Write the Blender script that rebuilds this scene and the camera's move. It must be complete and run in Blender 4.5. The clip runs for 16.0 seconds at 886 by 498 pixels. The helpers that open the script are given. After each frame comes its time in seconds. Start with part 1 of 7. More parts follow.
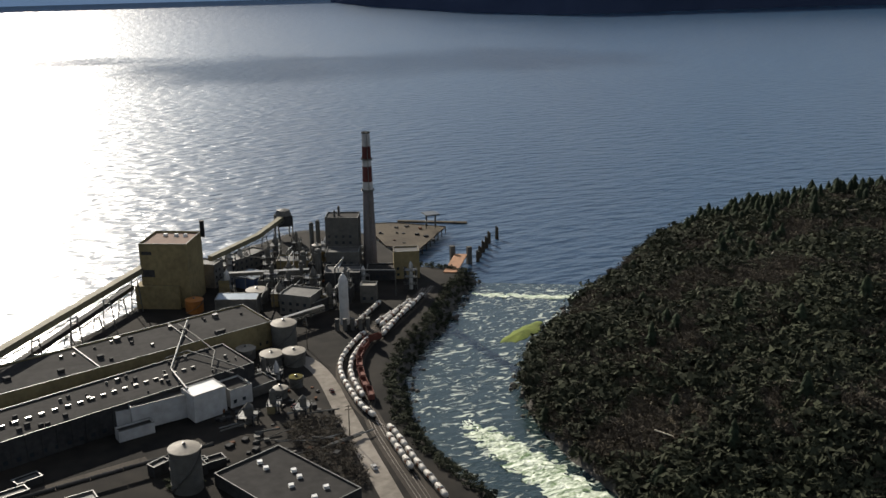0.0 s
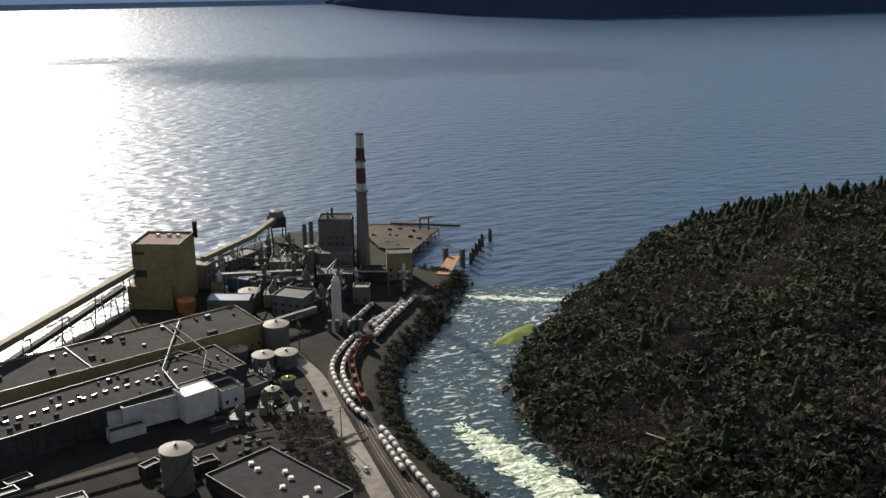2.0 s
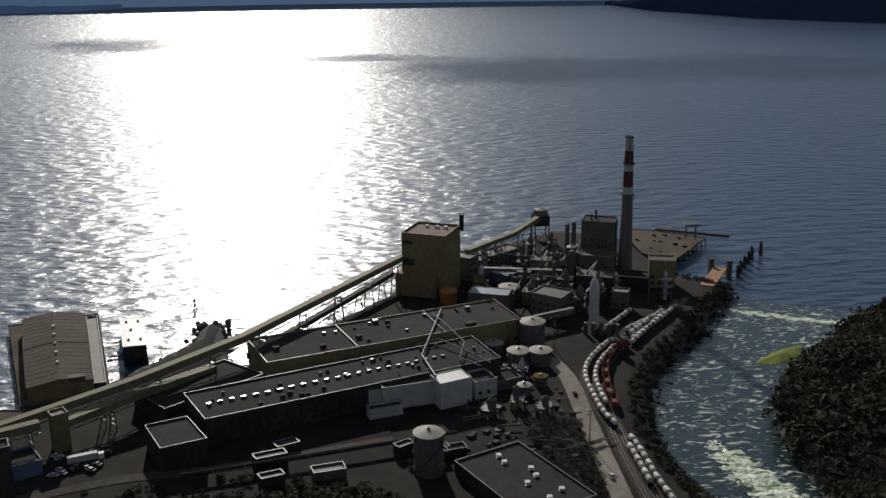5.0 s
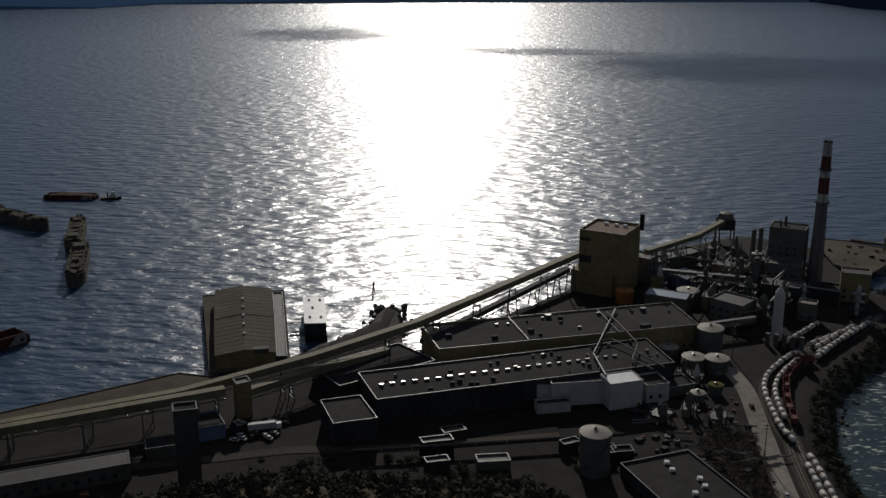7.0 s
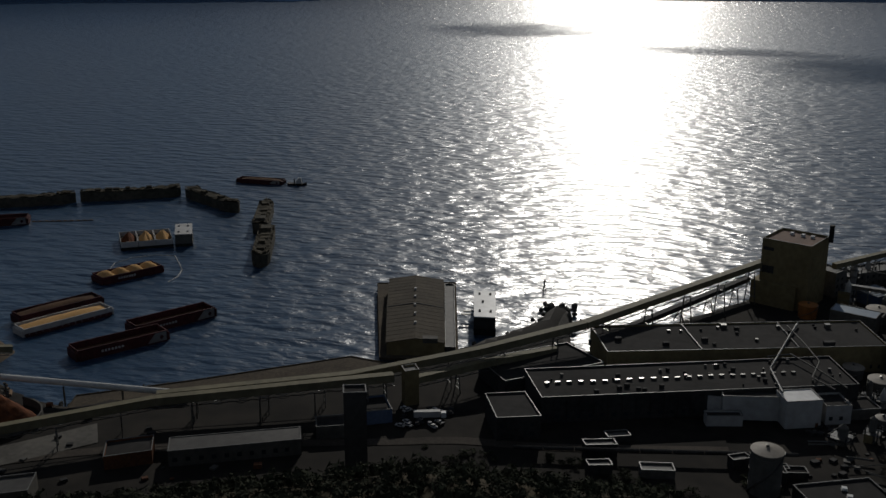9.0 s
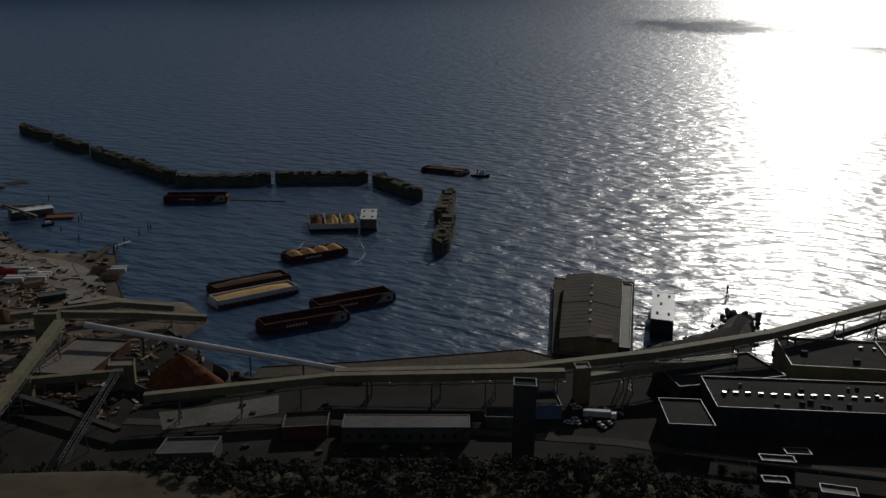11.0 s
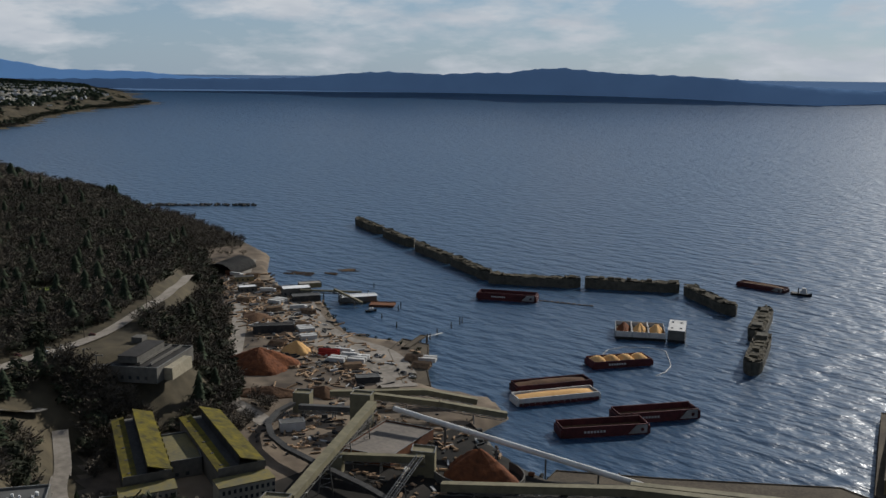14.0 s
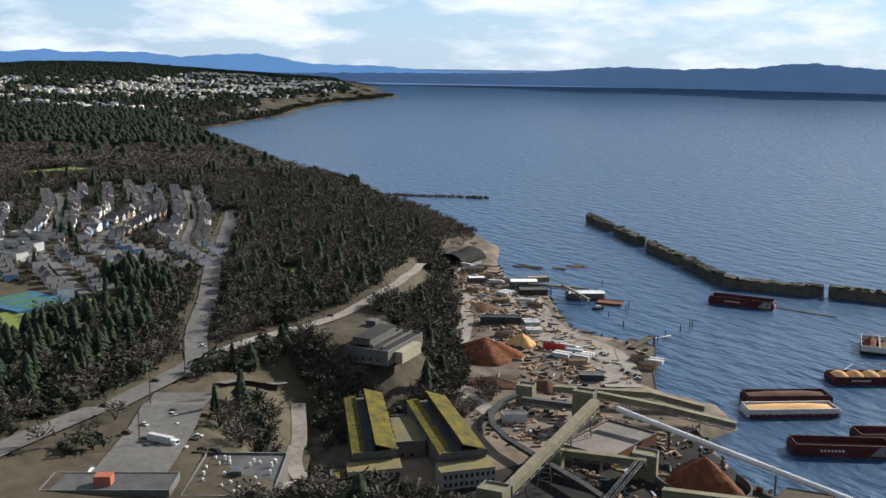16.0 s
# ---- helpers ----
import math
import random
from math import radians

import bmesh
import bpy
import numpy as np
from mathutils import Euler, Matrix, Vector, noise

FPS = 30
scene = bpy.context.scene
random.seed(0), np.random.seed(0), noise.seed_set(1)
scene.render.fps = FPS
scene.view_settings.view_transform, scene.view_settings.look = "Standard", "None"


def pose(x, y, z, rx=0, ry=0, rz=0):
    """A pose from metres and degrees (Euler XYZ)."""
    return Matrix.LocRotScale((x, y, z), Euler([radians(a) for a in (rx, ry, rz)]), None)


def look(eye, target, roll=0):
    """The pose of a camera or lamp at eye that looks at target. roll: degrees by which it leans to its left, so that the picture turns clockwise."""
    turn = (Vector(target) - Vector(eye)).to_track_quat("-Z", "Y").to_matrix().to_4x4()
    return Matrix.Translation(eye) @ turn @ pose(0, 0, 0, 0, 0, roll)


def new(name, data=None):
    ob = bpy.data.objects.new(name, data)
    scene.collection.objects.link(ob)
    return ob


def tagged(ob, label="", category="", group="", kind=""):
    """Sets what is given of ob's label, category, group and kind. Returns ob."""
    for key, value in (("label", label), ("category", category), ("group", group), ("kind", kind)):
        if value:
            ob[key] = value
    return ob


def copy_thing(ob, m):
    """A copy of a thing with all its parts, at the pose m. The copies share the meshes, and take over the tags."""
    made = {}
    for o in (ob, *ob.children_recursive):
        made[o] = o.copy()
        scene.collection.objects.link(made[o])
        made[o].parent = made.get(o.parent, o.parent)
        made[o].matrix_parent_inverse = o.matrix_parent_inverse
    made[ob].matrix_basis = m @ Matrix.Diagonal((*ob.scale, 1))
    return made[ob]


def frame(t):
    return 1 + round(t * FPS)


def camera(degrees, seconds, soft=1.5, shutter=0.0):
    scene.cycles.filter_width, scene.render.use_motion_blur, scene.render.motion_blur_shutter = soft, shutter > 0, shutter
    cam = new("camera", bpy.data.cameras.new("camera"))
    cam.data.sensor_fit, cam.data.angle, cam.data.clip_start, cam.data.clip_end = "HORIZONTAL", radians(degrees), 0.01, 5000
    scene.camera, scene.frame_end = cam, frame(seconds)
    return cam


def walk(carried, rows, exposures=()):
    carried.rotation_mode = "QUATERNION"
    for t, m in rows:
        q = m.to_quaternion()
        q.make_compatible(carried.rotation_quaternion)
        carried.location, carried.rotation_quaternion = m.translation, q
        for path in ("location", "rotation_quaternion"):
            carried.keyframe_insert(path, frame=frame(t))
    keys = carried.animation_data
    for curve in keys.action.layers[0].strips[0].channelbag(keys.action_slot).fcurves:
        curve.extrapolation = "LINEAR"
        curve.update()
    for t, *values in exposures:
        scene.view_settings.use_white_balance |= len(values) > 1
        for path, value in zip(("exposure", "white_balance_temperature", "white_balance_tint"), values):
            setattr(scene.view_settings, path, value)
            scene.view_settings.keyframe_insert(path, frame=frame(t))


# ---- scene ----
cam = camera(48.53, 16.0)
PATH = [
    (0, (-32, -8, 202), (1.093, 82.457, 175.121), -1.18),
    (0.5, (-32, -8, 202), (1.905, 82.176, 175.193), -0.98),
    (1, (-32, -8, 202), (3.016, 81.749, 175.186), -0.82),
    (1.5, (-32, -8, 202), (3.912, 81.387, 175.160), -0.66),
    (2, (-32, -8, 202), (1.770, 82.263, 175.312), -0.70),
    (2.5, (-32, -8, 202), (-2.175, 83.734, 175.629), -0.76),
    (3, (-32, -8, 202), (-6.592, 85.116, 175.850), -0.80),
    (5.5, (-32, -8, 202), (-28.343, 88.391, 175.628), -0.59),
    (6, (-32, -8, 202), (-32.877, 88.423, 175.508), -0.38),
    (6.5, (-32, -8, 202), (-37.409, 88.243, 175.392), -0.34),
    (7, (-32, -8, 202), (-41.855, 87.847, 175.238), -0.22),
    (7.5, (-32, -8, 202), (-46.316, 87.258, 175.148), -0.08),
    (8, (-32, -8, 202), (-50.660, 86.497, 175.129), -0.03),
    (8.5, (-32, -8, 202), (-54.900, 85.547, 175.083), 0.06),
    (9, (-32, -8, 202), (-59.041, 84.389, 174.926), 0.16),
    (11.5, (-32, -8, 202), (-80.136, 75.439, 175.150), 0.45),
    (12, (-32, -8, 202), (-84.554, 73.540, 177.726), 0.53),
    (12.5, (-32, -8, 202), (-89.014, 71.434, 181.030), 0.53),
    (13, (-32, -8, 202), (-93.682, 68.644, 184.083), 0.56),
    (13.5, (-32, -8, 202), (-98.015, 65.012, 184.357), 0.58),
    (14, (-32, -8, 202), (-102.103, 61.087, 184.322), 0.62),
    (14.5, (-32, -8, 202), (-105.773, 57.109, 184.154), 0.71),
    (15, (-32, -8, 202), (-109.718, 52.309, 184.036), 0.76),
    (15.5, (-32, -8, 202), (-112.845, 47.979, 183.821), 0.77),
    (16, (-32, -8, 202), (-116.195, 42.712, 183.572), 0.73),
]
EXPOSURES = [(0, 0.5, 6650, 10), (1.5, 0.55, 6650, 10), (2.5, 0.7, 6600, 10), (3, 0.62, 6550, 10), (5.5, -0.65, 6300, 10), (7, -1.22, 6250, 10), (9, -1.65, 6200, 10), (11.5, -1.5, 6200, 10), (12, -0.75, 6200, 10), (12.5, -0.4, 6200, 10), (13.5, -0.12, 6180, 10), (14.5, 0.18, 6130, 10), (16, 0.93, 6080, 10)]
walk(cam, [(t, look(eye, target, roll)) for t, eye, target, roll in PATH], EXPOSURES)

# ---------------------------------------------------------------- light
SUN_YAW, SUN_UP = 6.8, 26.5
world = bpy.data.worlds.new("sky")
scene.world = world
world.use_nodes = True
wn, wl = world.node_tree.nodes, world.node_tree.links
sky = wn.new("ShaderNodeTexSky")
sky.sky_type, sky.sun_disc = "NISHITA", False
sky.sun_elevation, sky.sun_rotation = radians(SUN_UP), radians(-SUN_YAW)
sky.altitude, sky.air_density, sky.dust_density, sky.ozone_density = 100, 1.0, 0.35, 3.0
coord = wn.new("ShaderNodeTexCoord")
stretch = wn.new("ShaderNodeMapping")
stretch.inputs["Scale"].default_value = (7, 7, 26)
puffs = wn.new("ShaderNodeTexNoise")
puffs.inputs["Scale"].default_value, puffs.inputs["Detail"].default_value, puffs.inputs["Roughness"].default_value = 1.0, 7, 0.55
ramp = wn.new("ShaderNodeValToRGB")
ramp.color_ramp.elements[0].position, ramp.color_ramp.elements[1].position = 0.46, 0.6
shade = wn.new("ShaderNodeTexNoise")
shade.inputs["Scale"].default_value, shade.inputs["Detail"].default_value = 2.4, 4
tone = wn.new("ShaderNodeMixRGB")
tone.inputs[1].default_value, tone.inputs[2].default_value = (6.6, 7.4, 8.3, 1), (12.0, 12.0, 11.9, 1)
cover = wn.new("ShaderNodeMixRGB")
wl.new(coord.outputs["Generated"], stretch.inputs["Vector"])
wl.new(stretch.outputs[0], puffs.inputs["Vector"])
wl.new(stretch.outputs[0], shade.inputs["Vector"])
wl.new(puffs.outputs["Fac"], ramp.inputs[0])
wl.new(shade.outputs["Fac"], tone.inputs[0])
wl.new(ramp.outputs[0], cover.inputs[0])
cool = wn.new("ShaderNodeMixRGB")
cool.blend_type = "MULTIPLY"
cool.inputs[0].default_value, cool.inputs[2].default_value = 1.0, (0.82, 0.95, 1.1, 1)
wl.new(sky.outputs[0], cool.inputs[1])
split = wn.new("ShaderNodeSeparateXYZ")
low_haze = wn.new("ShaderNodeMapRange")
low_haze.inputs["From Min"].default_value, low_haze.inputs["From Max"].default_value = 0.0, 0.45
low_haze.inputs["To Min"].default_value, low_haze.inputs["To Max"].default_value = 0.7, 0.0
hazy = wn.new("ShaderNodeMixRGB")
hazy.inputs[2].default_value = (5.6, 7.1, 8.7, 1)
wl.new(coord.outputs["Generated"], split.inputs[0])
wl.new(split.outputs["Z"], low_haze.inputs["Value"])
wl.new(low_haze.outputs[0], hazy.inputs[0])
wl.new(cool.outputs[0], hazy.inputs[1])
wl.new(hazy.outputs[0], cover.inputs[1])
wl.new(tone.outputs[0], cover.inputs[2])
wl.new(cover.outputs[0], wn["Background"].inputs["Color"])
wn["Background"].inputs["Strength"].default_value = 0.055

sun_data = bpy.data.lights.new("sun", "SUN")
sun_data.energy, sun_data.angle, sun_data.color = 6.0, radians(0.53), (1.0, 0.93, 0.82)
sun = new("sun", sun_data)
sun.matrix_world = pose(0, 0, 900, 90 - SUN_UP, 0, 180 + SUN_YAW) @ pose(0, 0, 0, 0, 0, 0)
sun_way = Vector((-math.sin(radians(SUN_YAW)) * math.cos(radians(SUN_UP)), math.cos(radians(SUN_YAW)) * math.cos(radians(SUN_UP)), math.sin(radians(SUN_UP))))
sun.matrix_world = look(sun_way * 900, (0, 0, 0))


# ---------------------------------------------------------------- materials
def material(name, color, other=None, rough=0.8, metal=0.0, grain=0.5, patch=0.05, bump=0.3, deep=0.05, islands=0.0, specular=0.08, glow=0.0):
    """Two-tone surface: fine grain over broad stains, with relief. grain and patch in cycles per metre."""
    other = other or tuple(c * 0.6 for c in color)
    m = bpy.data.materials.new(name)
    m.use_nodes = True
    n, l = m.node_tree.nodes, m.node_tree.links
    b = n["Principled BSDF"]
    b.inputs["Roughness"].default_value, b.inputs["Metallic"].default_value = rough, metal
    b.inputs["Specular IOR Level"].default_value = specular
    geo = n.new("ShaderNodeNewGeometry")
    broad, fine = n.new("ShaderNodeTexNoise"), n.new("ShaderNodeTexNoise")
    broad.inputs["Scale"].default_value, broad.inputs["Detail"].default_value = patch, 5
    fine.inputs["Scale"].default_value, fine.inputs["Detail"].default_value = grain, 5
    for tex in (broad, fine):
        l.new(geo.outputs["Position"], tex.inputs["Vector"])
    add = n.new("ShaderNodeMath")
    add.operation = "MULTIPLY_ADD"
    add.inputs[1].default_value = 0.55
    l.new(fine.outputs["Fac"], add.inputs[0])
    half = n.new("ShaderNodeMath")
    half.operation, half.inputs[1].default_value = "MULTIPLY", 0.6
    l.new(broad.outputs["Fac"], half.inputs[0])
    l.new(half.outputs[0], add.inputs[2])
    r = n.new("ShaderNodeValToRGB")
    r.color_ramp.elements[0].position, r.color_ramp.elements[1].position = 0.42, 0.72
    r.color_ramp.elements[0].color, r.color_ramp.elements[1].color = (*other, 1), (*color, 1)
    l.new(add.outputs[0], r.inputs[0])
    last = r.outputs[0]
    if islands:
        hsv = n.new("ShaderNodeHueSaturation")
        span = n.new("ShaderNodeMapRange")
        span.inputs["To Min"].default_value, span.inputs["To Max"].default_value = 1 - islands, 1 + islands
        l.new(geo.outputs["Random Per Island"], span.inputs["Value"])
        l.new(span.outputs[0], hsv.inputs["Value"])
        l.new(last, hsv.inputs["Color"])
        last = hsv.outputs[0]
    l.new(last, b.inputs["Base Color"])
    if glow:
        l.new(last, b.inputs["Emission Color"])
        b.inputs["Emission Strength"].default_value = glow
    bp = n.new("ShaderNodeBump")
    bp.inputs["Strength"].default_value, bp.inputs["Distance"].default_value = bump, deep
    l.new(fine.outputs["Fac"], bp.inputs["Height"])
    l.new(bp.outputs[0], b.inputs["Normal"])
    return m


def painted(name, color):
    return material(name, color, tuple(c * 0.72 for c in color), rough=0.55, grain=0.9, patch=0.12, bump=0.15)


BEIGE = material("beige_cladding", (0.194, 0.155, 0.0792), (0.122, 0.0972, 0.0504), grain=0.35, patch=0.05)
CONCRETE = material("concrete", (0.105, 0.099, 0.0863), (0.0619, 0.0591, 0.0526), grain=0.4, patch=0.06)
DARK_CLAD = material("weathered_cladding", (0.044, 0.043, 0.0415), (0.022, 0.022, 0.022), grain=0.4)
WHITE = material("white_cladding", (0.39, 0.384, 0.368), (0.271, 0.265, 0.249), rough=0.5, grain=0.3)
ROOF_DARK = material("bitumen_roof", (0.034, 0.0325, 0.031), (0.019, 0.0183, 0.0175), rough=0.95, grain=0.25, patch=0.04)
ROOF_GREY = material("grey_roof", (0.0778, 0.0763, 0.0713), (0.0454, 0.0437, 0.0421), rough=0.6, grain=0.3)
ROOF_WHITE = material("pale_metal_roof", (0.6, 0.6, 0.585), (0.465, 0.465, 0.45), rough=0.4, grain=0.3)
ROOF_BLUE = material("blue_metal_roof", (0.231, 0.28, 0.322), (0.175, 0.21, 0.252), rough=0.4)
MOSS = material("moss_roof", (0.105, 0.0854, 0.0098), (0.035, 0.0322, 0.014), grain=0.3, patch=0.13, rough=0.95, bump=0.9, deep=0.4)
COPING = material("metal_coping", (0.17, 0.17, 0.16), (0.1, 0.1, 0.095), rough=0.45, grain=0.8)
STEEL = material("galvanised_steel", (0.141, 0.141, 0.134), rough=0.35, metal=0.7)
RUST = material("rusty_steel", (0.14, 0.0595, 0.028), (0.063, 0.0315, 0.021), rough=0.85, grain=0.8)
HULL_RED = material("oxide_red_hull", (0.075, 0.022, 0.022), (0.035, 0.014, 0.014), rough=0.6, grain=0.4)
HULL_WHITE = painted("white_hull_paint", (0.42, 0.41, 0.39))
HULL_DARK = material("hulk_concrete", (0.09, 0.08, 0.062), (0.035, 0.035, 0.028), rough=0.95, grain=0.35, patch=0.08, bump=0.6, deep=0.3)
CHIPS = material("wood_chips", (0.496, 0.304, 0.128), (0.336, 0.192, 0.072), rough=0.95, grain=0.9, bump=0.7, deep=0.2)
CHIPS_RED = material("red_cedar_chips", (0.136, 0.0496, 0.0208), (0.06, 0.024, 0.0128), rough=0.95, grain=0.4, patch=0.12, bump=1.0, deep=0.6)
BARK = material("bark_heap", (0.112, 0.0638, 0.0338), (0.0525, 0.03, 0.0188), rough=0.95, grain=0.6, bump=0.8, deep=0.4)
STACK_RED = material("red_stack_paint", (0.085, 0.03, 0.027), (0.06, 0.023, 0.021), rough=0.8)
STACK_WHITE = material("white_stack_paint", (0.34, 0.33, 0.31), (0.24, 0.23, 0.22), rough=0.7)
ORANGE = painted("orange_tank_paint", (0.294, 0.119, 0.035))
TANK_GREY = material("tank_shell", (0.101, 0.0983, 0.0878), (0.0641, 0.0607, 0.054), rough=0.6, grain=0.35)
TANK_TOP = material("tank_top", (0.222, 0.202, 0.169), (0.153, 0.137, 0.113), rough=0.6)
GALLERY = material("gallery_cladding", (0.16, 0.142, 0.09), (0.1, 0.09, 0.058), rough=0.7, grain=0.3, patch=0.06)
PIPE_WHITE = painted("white_pipe_paint", (0.544, 0.536, 0.504))
CAR_WHITE = material("tank_car_paint", (0.49, 0.469, 0.422), (0.34, 0.32, 0.286), rough=0.5, grain=0.6)
CAR_RED = material("hopper_car_paint", (0.14, 0.05, 0.035), (0.09, 0.035, 0.028), rough=0.7)
BLACK = material("black_steel", (0.02, 0.02, 0.02), rough=0.7)
GLASS = material("window_glass", (0.03, 0.035, 0.04), rough=0.1, specular=0.5, bump=0.0)
TIMBER = material("weathered_timber", (0.085, 0.07, 0.05), (0.042, 0.034, 0.026), rough=0.95, grain=0.8)
LOG = material("log_bark", (0.3, 0.2, 0.12), (0.13, 0.09, 0.06), rough=0.9, islands=0.35)
ASPHALT = material("worn_asphalt", (0.114, 0.107, 0.0967), (0.073, 0.07, 0.0633), rough=0.9, grain=0.3, patch=0.04)
GRAVEL = material("gravel", (0.216, 0.194, 0.166), (0.122, 0.108, 0.09), rough=0.95, grain=0.3, patch=0.04, bump=0.5)
BALLAST = material("track_ballast", (0.06, 0.051, 0.042), (0.032, 0.028, 0.024), rough=0.95, grain=0.8)
RAIL = material("rail_steel", (0.3, 0.27, 0.24), rough=0.4, metal=0.8)
ROCK = material("dark_shore_rock", (0.09, 0.085, 0.075), (0.045, 0.042, 0.038), rough=0.95, grain=0.5, bump=1.0, deep=0.5)
NEEDLES = material("conifer_needles", (0.024, 0.032, 0.018), (0.012, 0.017, 0.011), rough=0.95, islands=0.25)
TWIGS = material("bare_twigs", (0.084, 0.071, 0.054), (0.042, 0.036, 0.028), rough=0.95, grain=0.12, patch=0.03, islands=0.2)
TRUNK = material("tree_bark", (0.1, 0.075, 0.055), rough=0.95)
GRASS = material("grass", (0.14, 0.17, 0.04), (0.08, 0.1, 0.03), rough=0.95, grain=0.3)
SHINGLE = material("shingle_roof", (0.12, 0.115, 0.11), (0.07, 0.068, 0.066), rough=0.9, grain=0.8)
# Island: distance haze mixed into the base colour, lifted by a faint glow.
HAZE_HILL = material("hazed_wooded_hills", (0.05, 0.088, 0.155), (0.04, 0.07, 0.128), rough=1.0, grain=0.004, patch=0.0008, bump=0, specular=0, glow=0.55)
# Mountains: thicker haze as a paler blue base colour, with a stronger glow.
HAZE_BLUE = material("hazed_blue_hills", (0.085, 0.165, 0.3), (0.07, 0.14, 0.265), rough=1.0, grain=0.003, patch=0.0008, bump=0, specular=0, glow=0.8)
# Nearer shore: a bluish haze tint put into the dark woodland colour, no glow.
HAZE_DARK = material("hazed_wooded_shore", (0.03, 0.04, 0.07), (0.02, 0.028, 0.05), rough=1.0, grain=0.006, patch=0.001, bump=0, specular=0)
TEAL = painted("court_blue", (0.04, 0.1, 0.15))
COURT_GREEN = painted("court_green", (0.05, 0.11, 0.06))
HOUSE_PAINTS = [painted("house_paint_" + k, c) for k, c in (("white", (0.72, 0.71, 0.68)), ("cream", (0.55, 0.5, 0.4)), ("grey", (0.32, 0.33, 0.34)), ("blue", (0.16, 0.25, 0.38)), ("brown", (0.22, 0.15, 0.1)))]


def ground_material():
    """Soil, grass, gravel and rock by broad natural patches."""
    m = material("soil_and_scrub", (0.068, 0.056, 0.036), (0.032, 0.028, 0.0192), rough=0.95, grain=0.12, patch=0.02, bump=0.6, deep=0.4)
    return m


SOIL = ground_material()
YARD = material("yard_earth", (0.151, 0.119, 0.0864), (0.0432, 0.0346, 0.0274), rough=0.95, grain=0.07, patch=0.02, bump=0.5)
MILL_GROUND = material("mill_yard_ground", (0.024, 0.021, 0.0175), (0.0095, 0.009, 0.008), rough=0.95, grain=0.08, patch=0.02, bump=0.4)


def water_material(name, base, rough, ripple, fine, strength, foam=None, choppy=0.45, froth_size=0.14):
    """Water: real gloss over a dark body, waves by relief at two scales; the relief is measured from level."""
    m = bpy.data.materials.new(name)
    m.use_nodes = True
    n, l = m.node_tree.nodes, m.node_tree.links
    b = n["Principled BSDF"]
    b.inputs["Base Color"].default_value, b.inputs["Roughness"].default_value, b.inputs["IOR"].default_value = (*base, 1), rough, 1.42
    geo = n.new("ShaderNodeNewGeometry")
    stretch = n.new("ShaderNodeMapping")
    stretch.inputs["Rotation"].default_value, stretch.inputs["Scale"].default_value = (0, 0, radians(-20)), (0.45, 1, 1)
    l.new(geo.outputs["Position"], stretch.inputs["Vector"])
    big, small = n.new("ShaderNodeTexNoise"), n.new("ShaderNodeTexNoise")
    big.inputs["Scale"].default_value, big.inputs["Detail"].default_value = ripple, 1.5
    small.inputs["Scale"].default_value, small.inputs["Detail"].default_value = fine, 3
    level = n.new("ShaderNodeCombineXYZ")
    level.inputs[2].default_value = 1.0
    b1, b2 = n.new("ShaderNodeBump"), n.new("ShaderNodeBump")
    for tex, bp, s in ((big, b1, 1.0), (small, b2, choppy)):
        l.new(stretch.outputs[0], tex.inputs["Vector"])
        l.new(tex.outputs["Fac"], bp.inputs["Height"])
        bp.inputs["Strength"].default_value, bp.inputs["Distance"].default_value = 1.0, s * strength
    l.new(level.outputs[0], b1.inputs["Normal"])
    l.new(b1.outputs[0], b2.inputs["Normal"])
    l.new(b2.outputs[0], b.inputs["Normal"])
    if foam:
        froth, cut, mix = n.new("ShaderNodeTexNoise"), n.new("ShaderNodeValToRGB"), n.new("ShaderNodeMixRGB")
        froth.inputs["Scale"].default_value, froth.inputs["Detail"].default_value, froth.inputs["Distortion"].default_value = froth_size, 9, 1.8
        cut.color_ramp.elements[0].position, cut.color_ramp.elements[1].position = foam
        l.new(stretch.outputs[0], froth.inputs["Vector"])
        l.new(froth.outputs["Fac"], cut.inputs[0])
        l.new(cut.outputs[0], mix.inputs[0])
        mix.inputs[1].default_value, mix.inputs[2].default_value = (*base, 1), (0.62, 0.66, 0.55, 1)
        l.new(mix.outputs[0], b.inputs["Base Color"])
        rg = n.new("ShaderNodeMapRange")
        rg.inputs["To Min"].default_value, rg.inputs["To Max"].default_value = rough, 0.9
        l.new(cut.outputs[0], rg.inputs["Value"])
        l.new(rg.outputs[0], b.inputs["Roughness"])
    return m


SEA = water_material("sea_water", (0.012, 0.037, 0.074), 0.29, 0.085, 0.3, 3.9, choppy=0.24)
# Outer sea: painted haze with a glow, in place of reflected sky.
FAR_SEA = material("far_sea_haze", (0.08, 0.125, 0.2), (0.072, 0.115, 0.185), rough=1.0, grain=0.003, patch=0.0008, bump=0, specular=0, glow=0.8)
RIVER = water_material("river_water", (0.016, 0.03, 0.032), 0.2, 0.25, 1.0, 0.5, foam=(0.56, 0.76), froth_size=0.22)
RAPID = water_material("rapid_water", (0.09, 0.15, 0.06), 0.3, 0.3, 1.2, 1.2, foam=(0.36, 0.64), froth_size=0.25)
FOAM = material("white_water", (0.72, 0.78, 0.6), (0.16, 0.24, 0.13), rough=0.85, grain=0.35, patch=0.12, bump=1.0, deep=0.6)


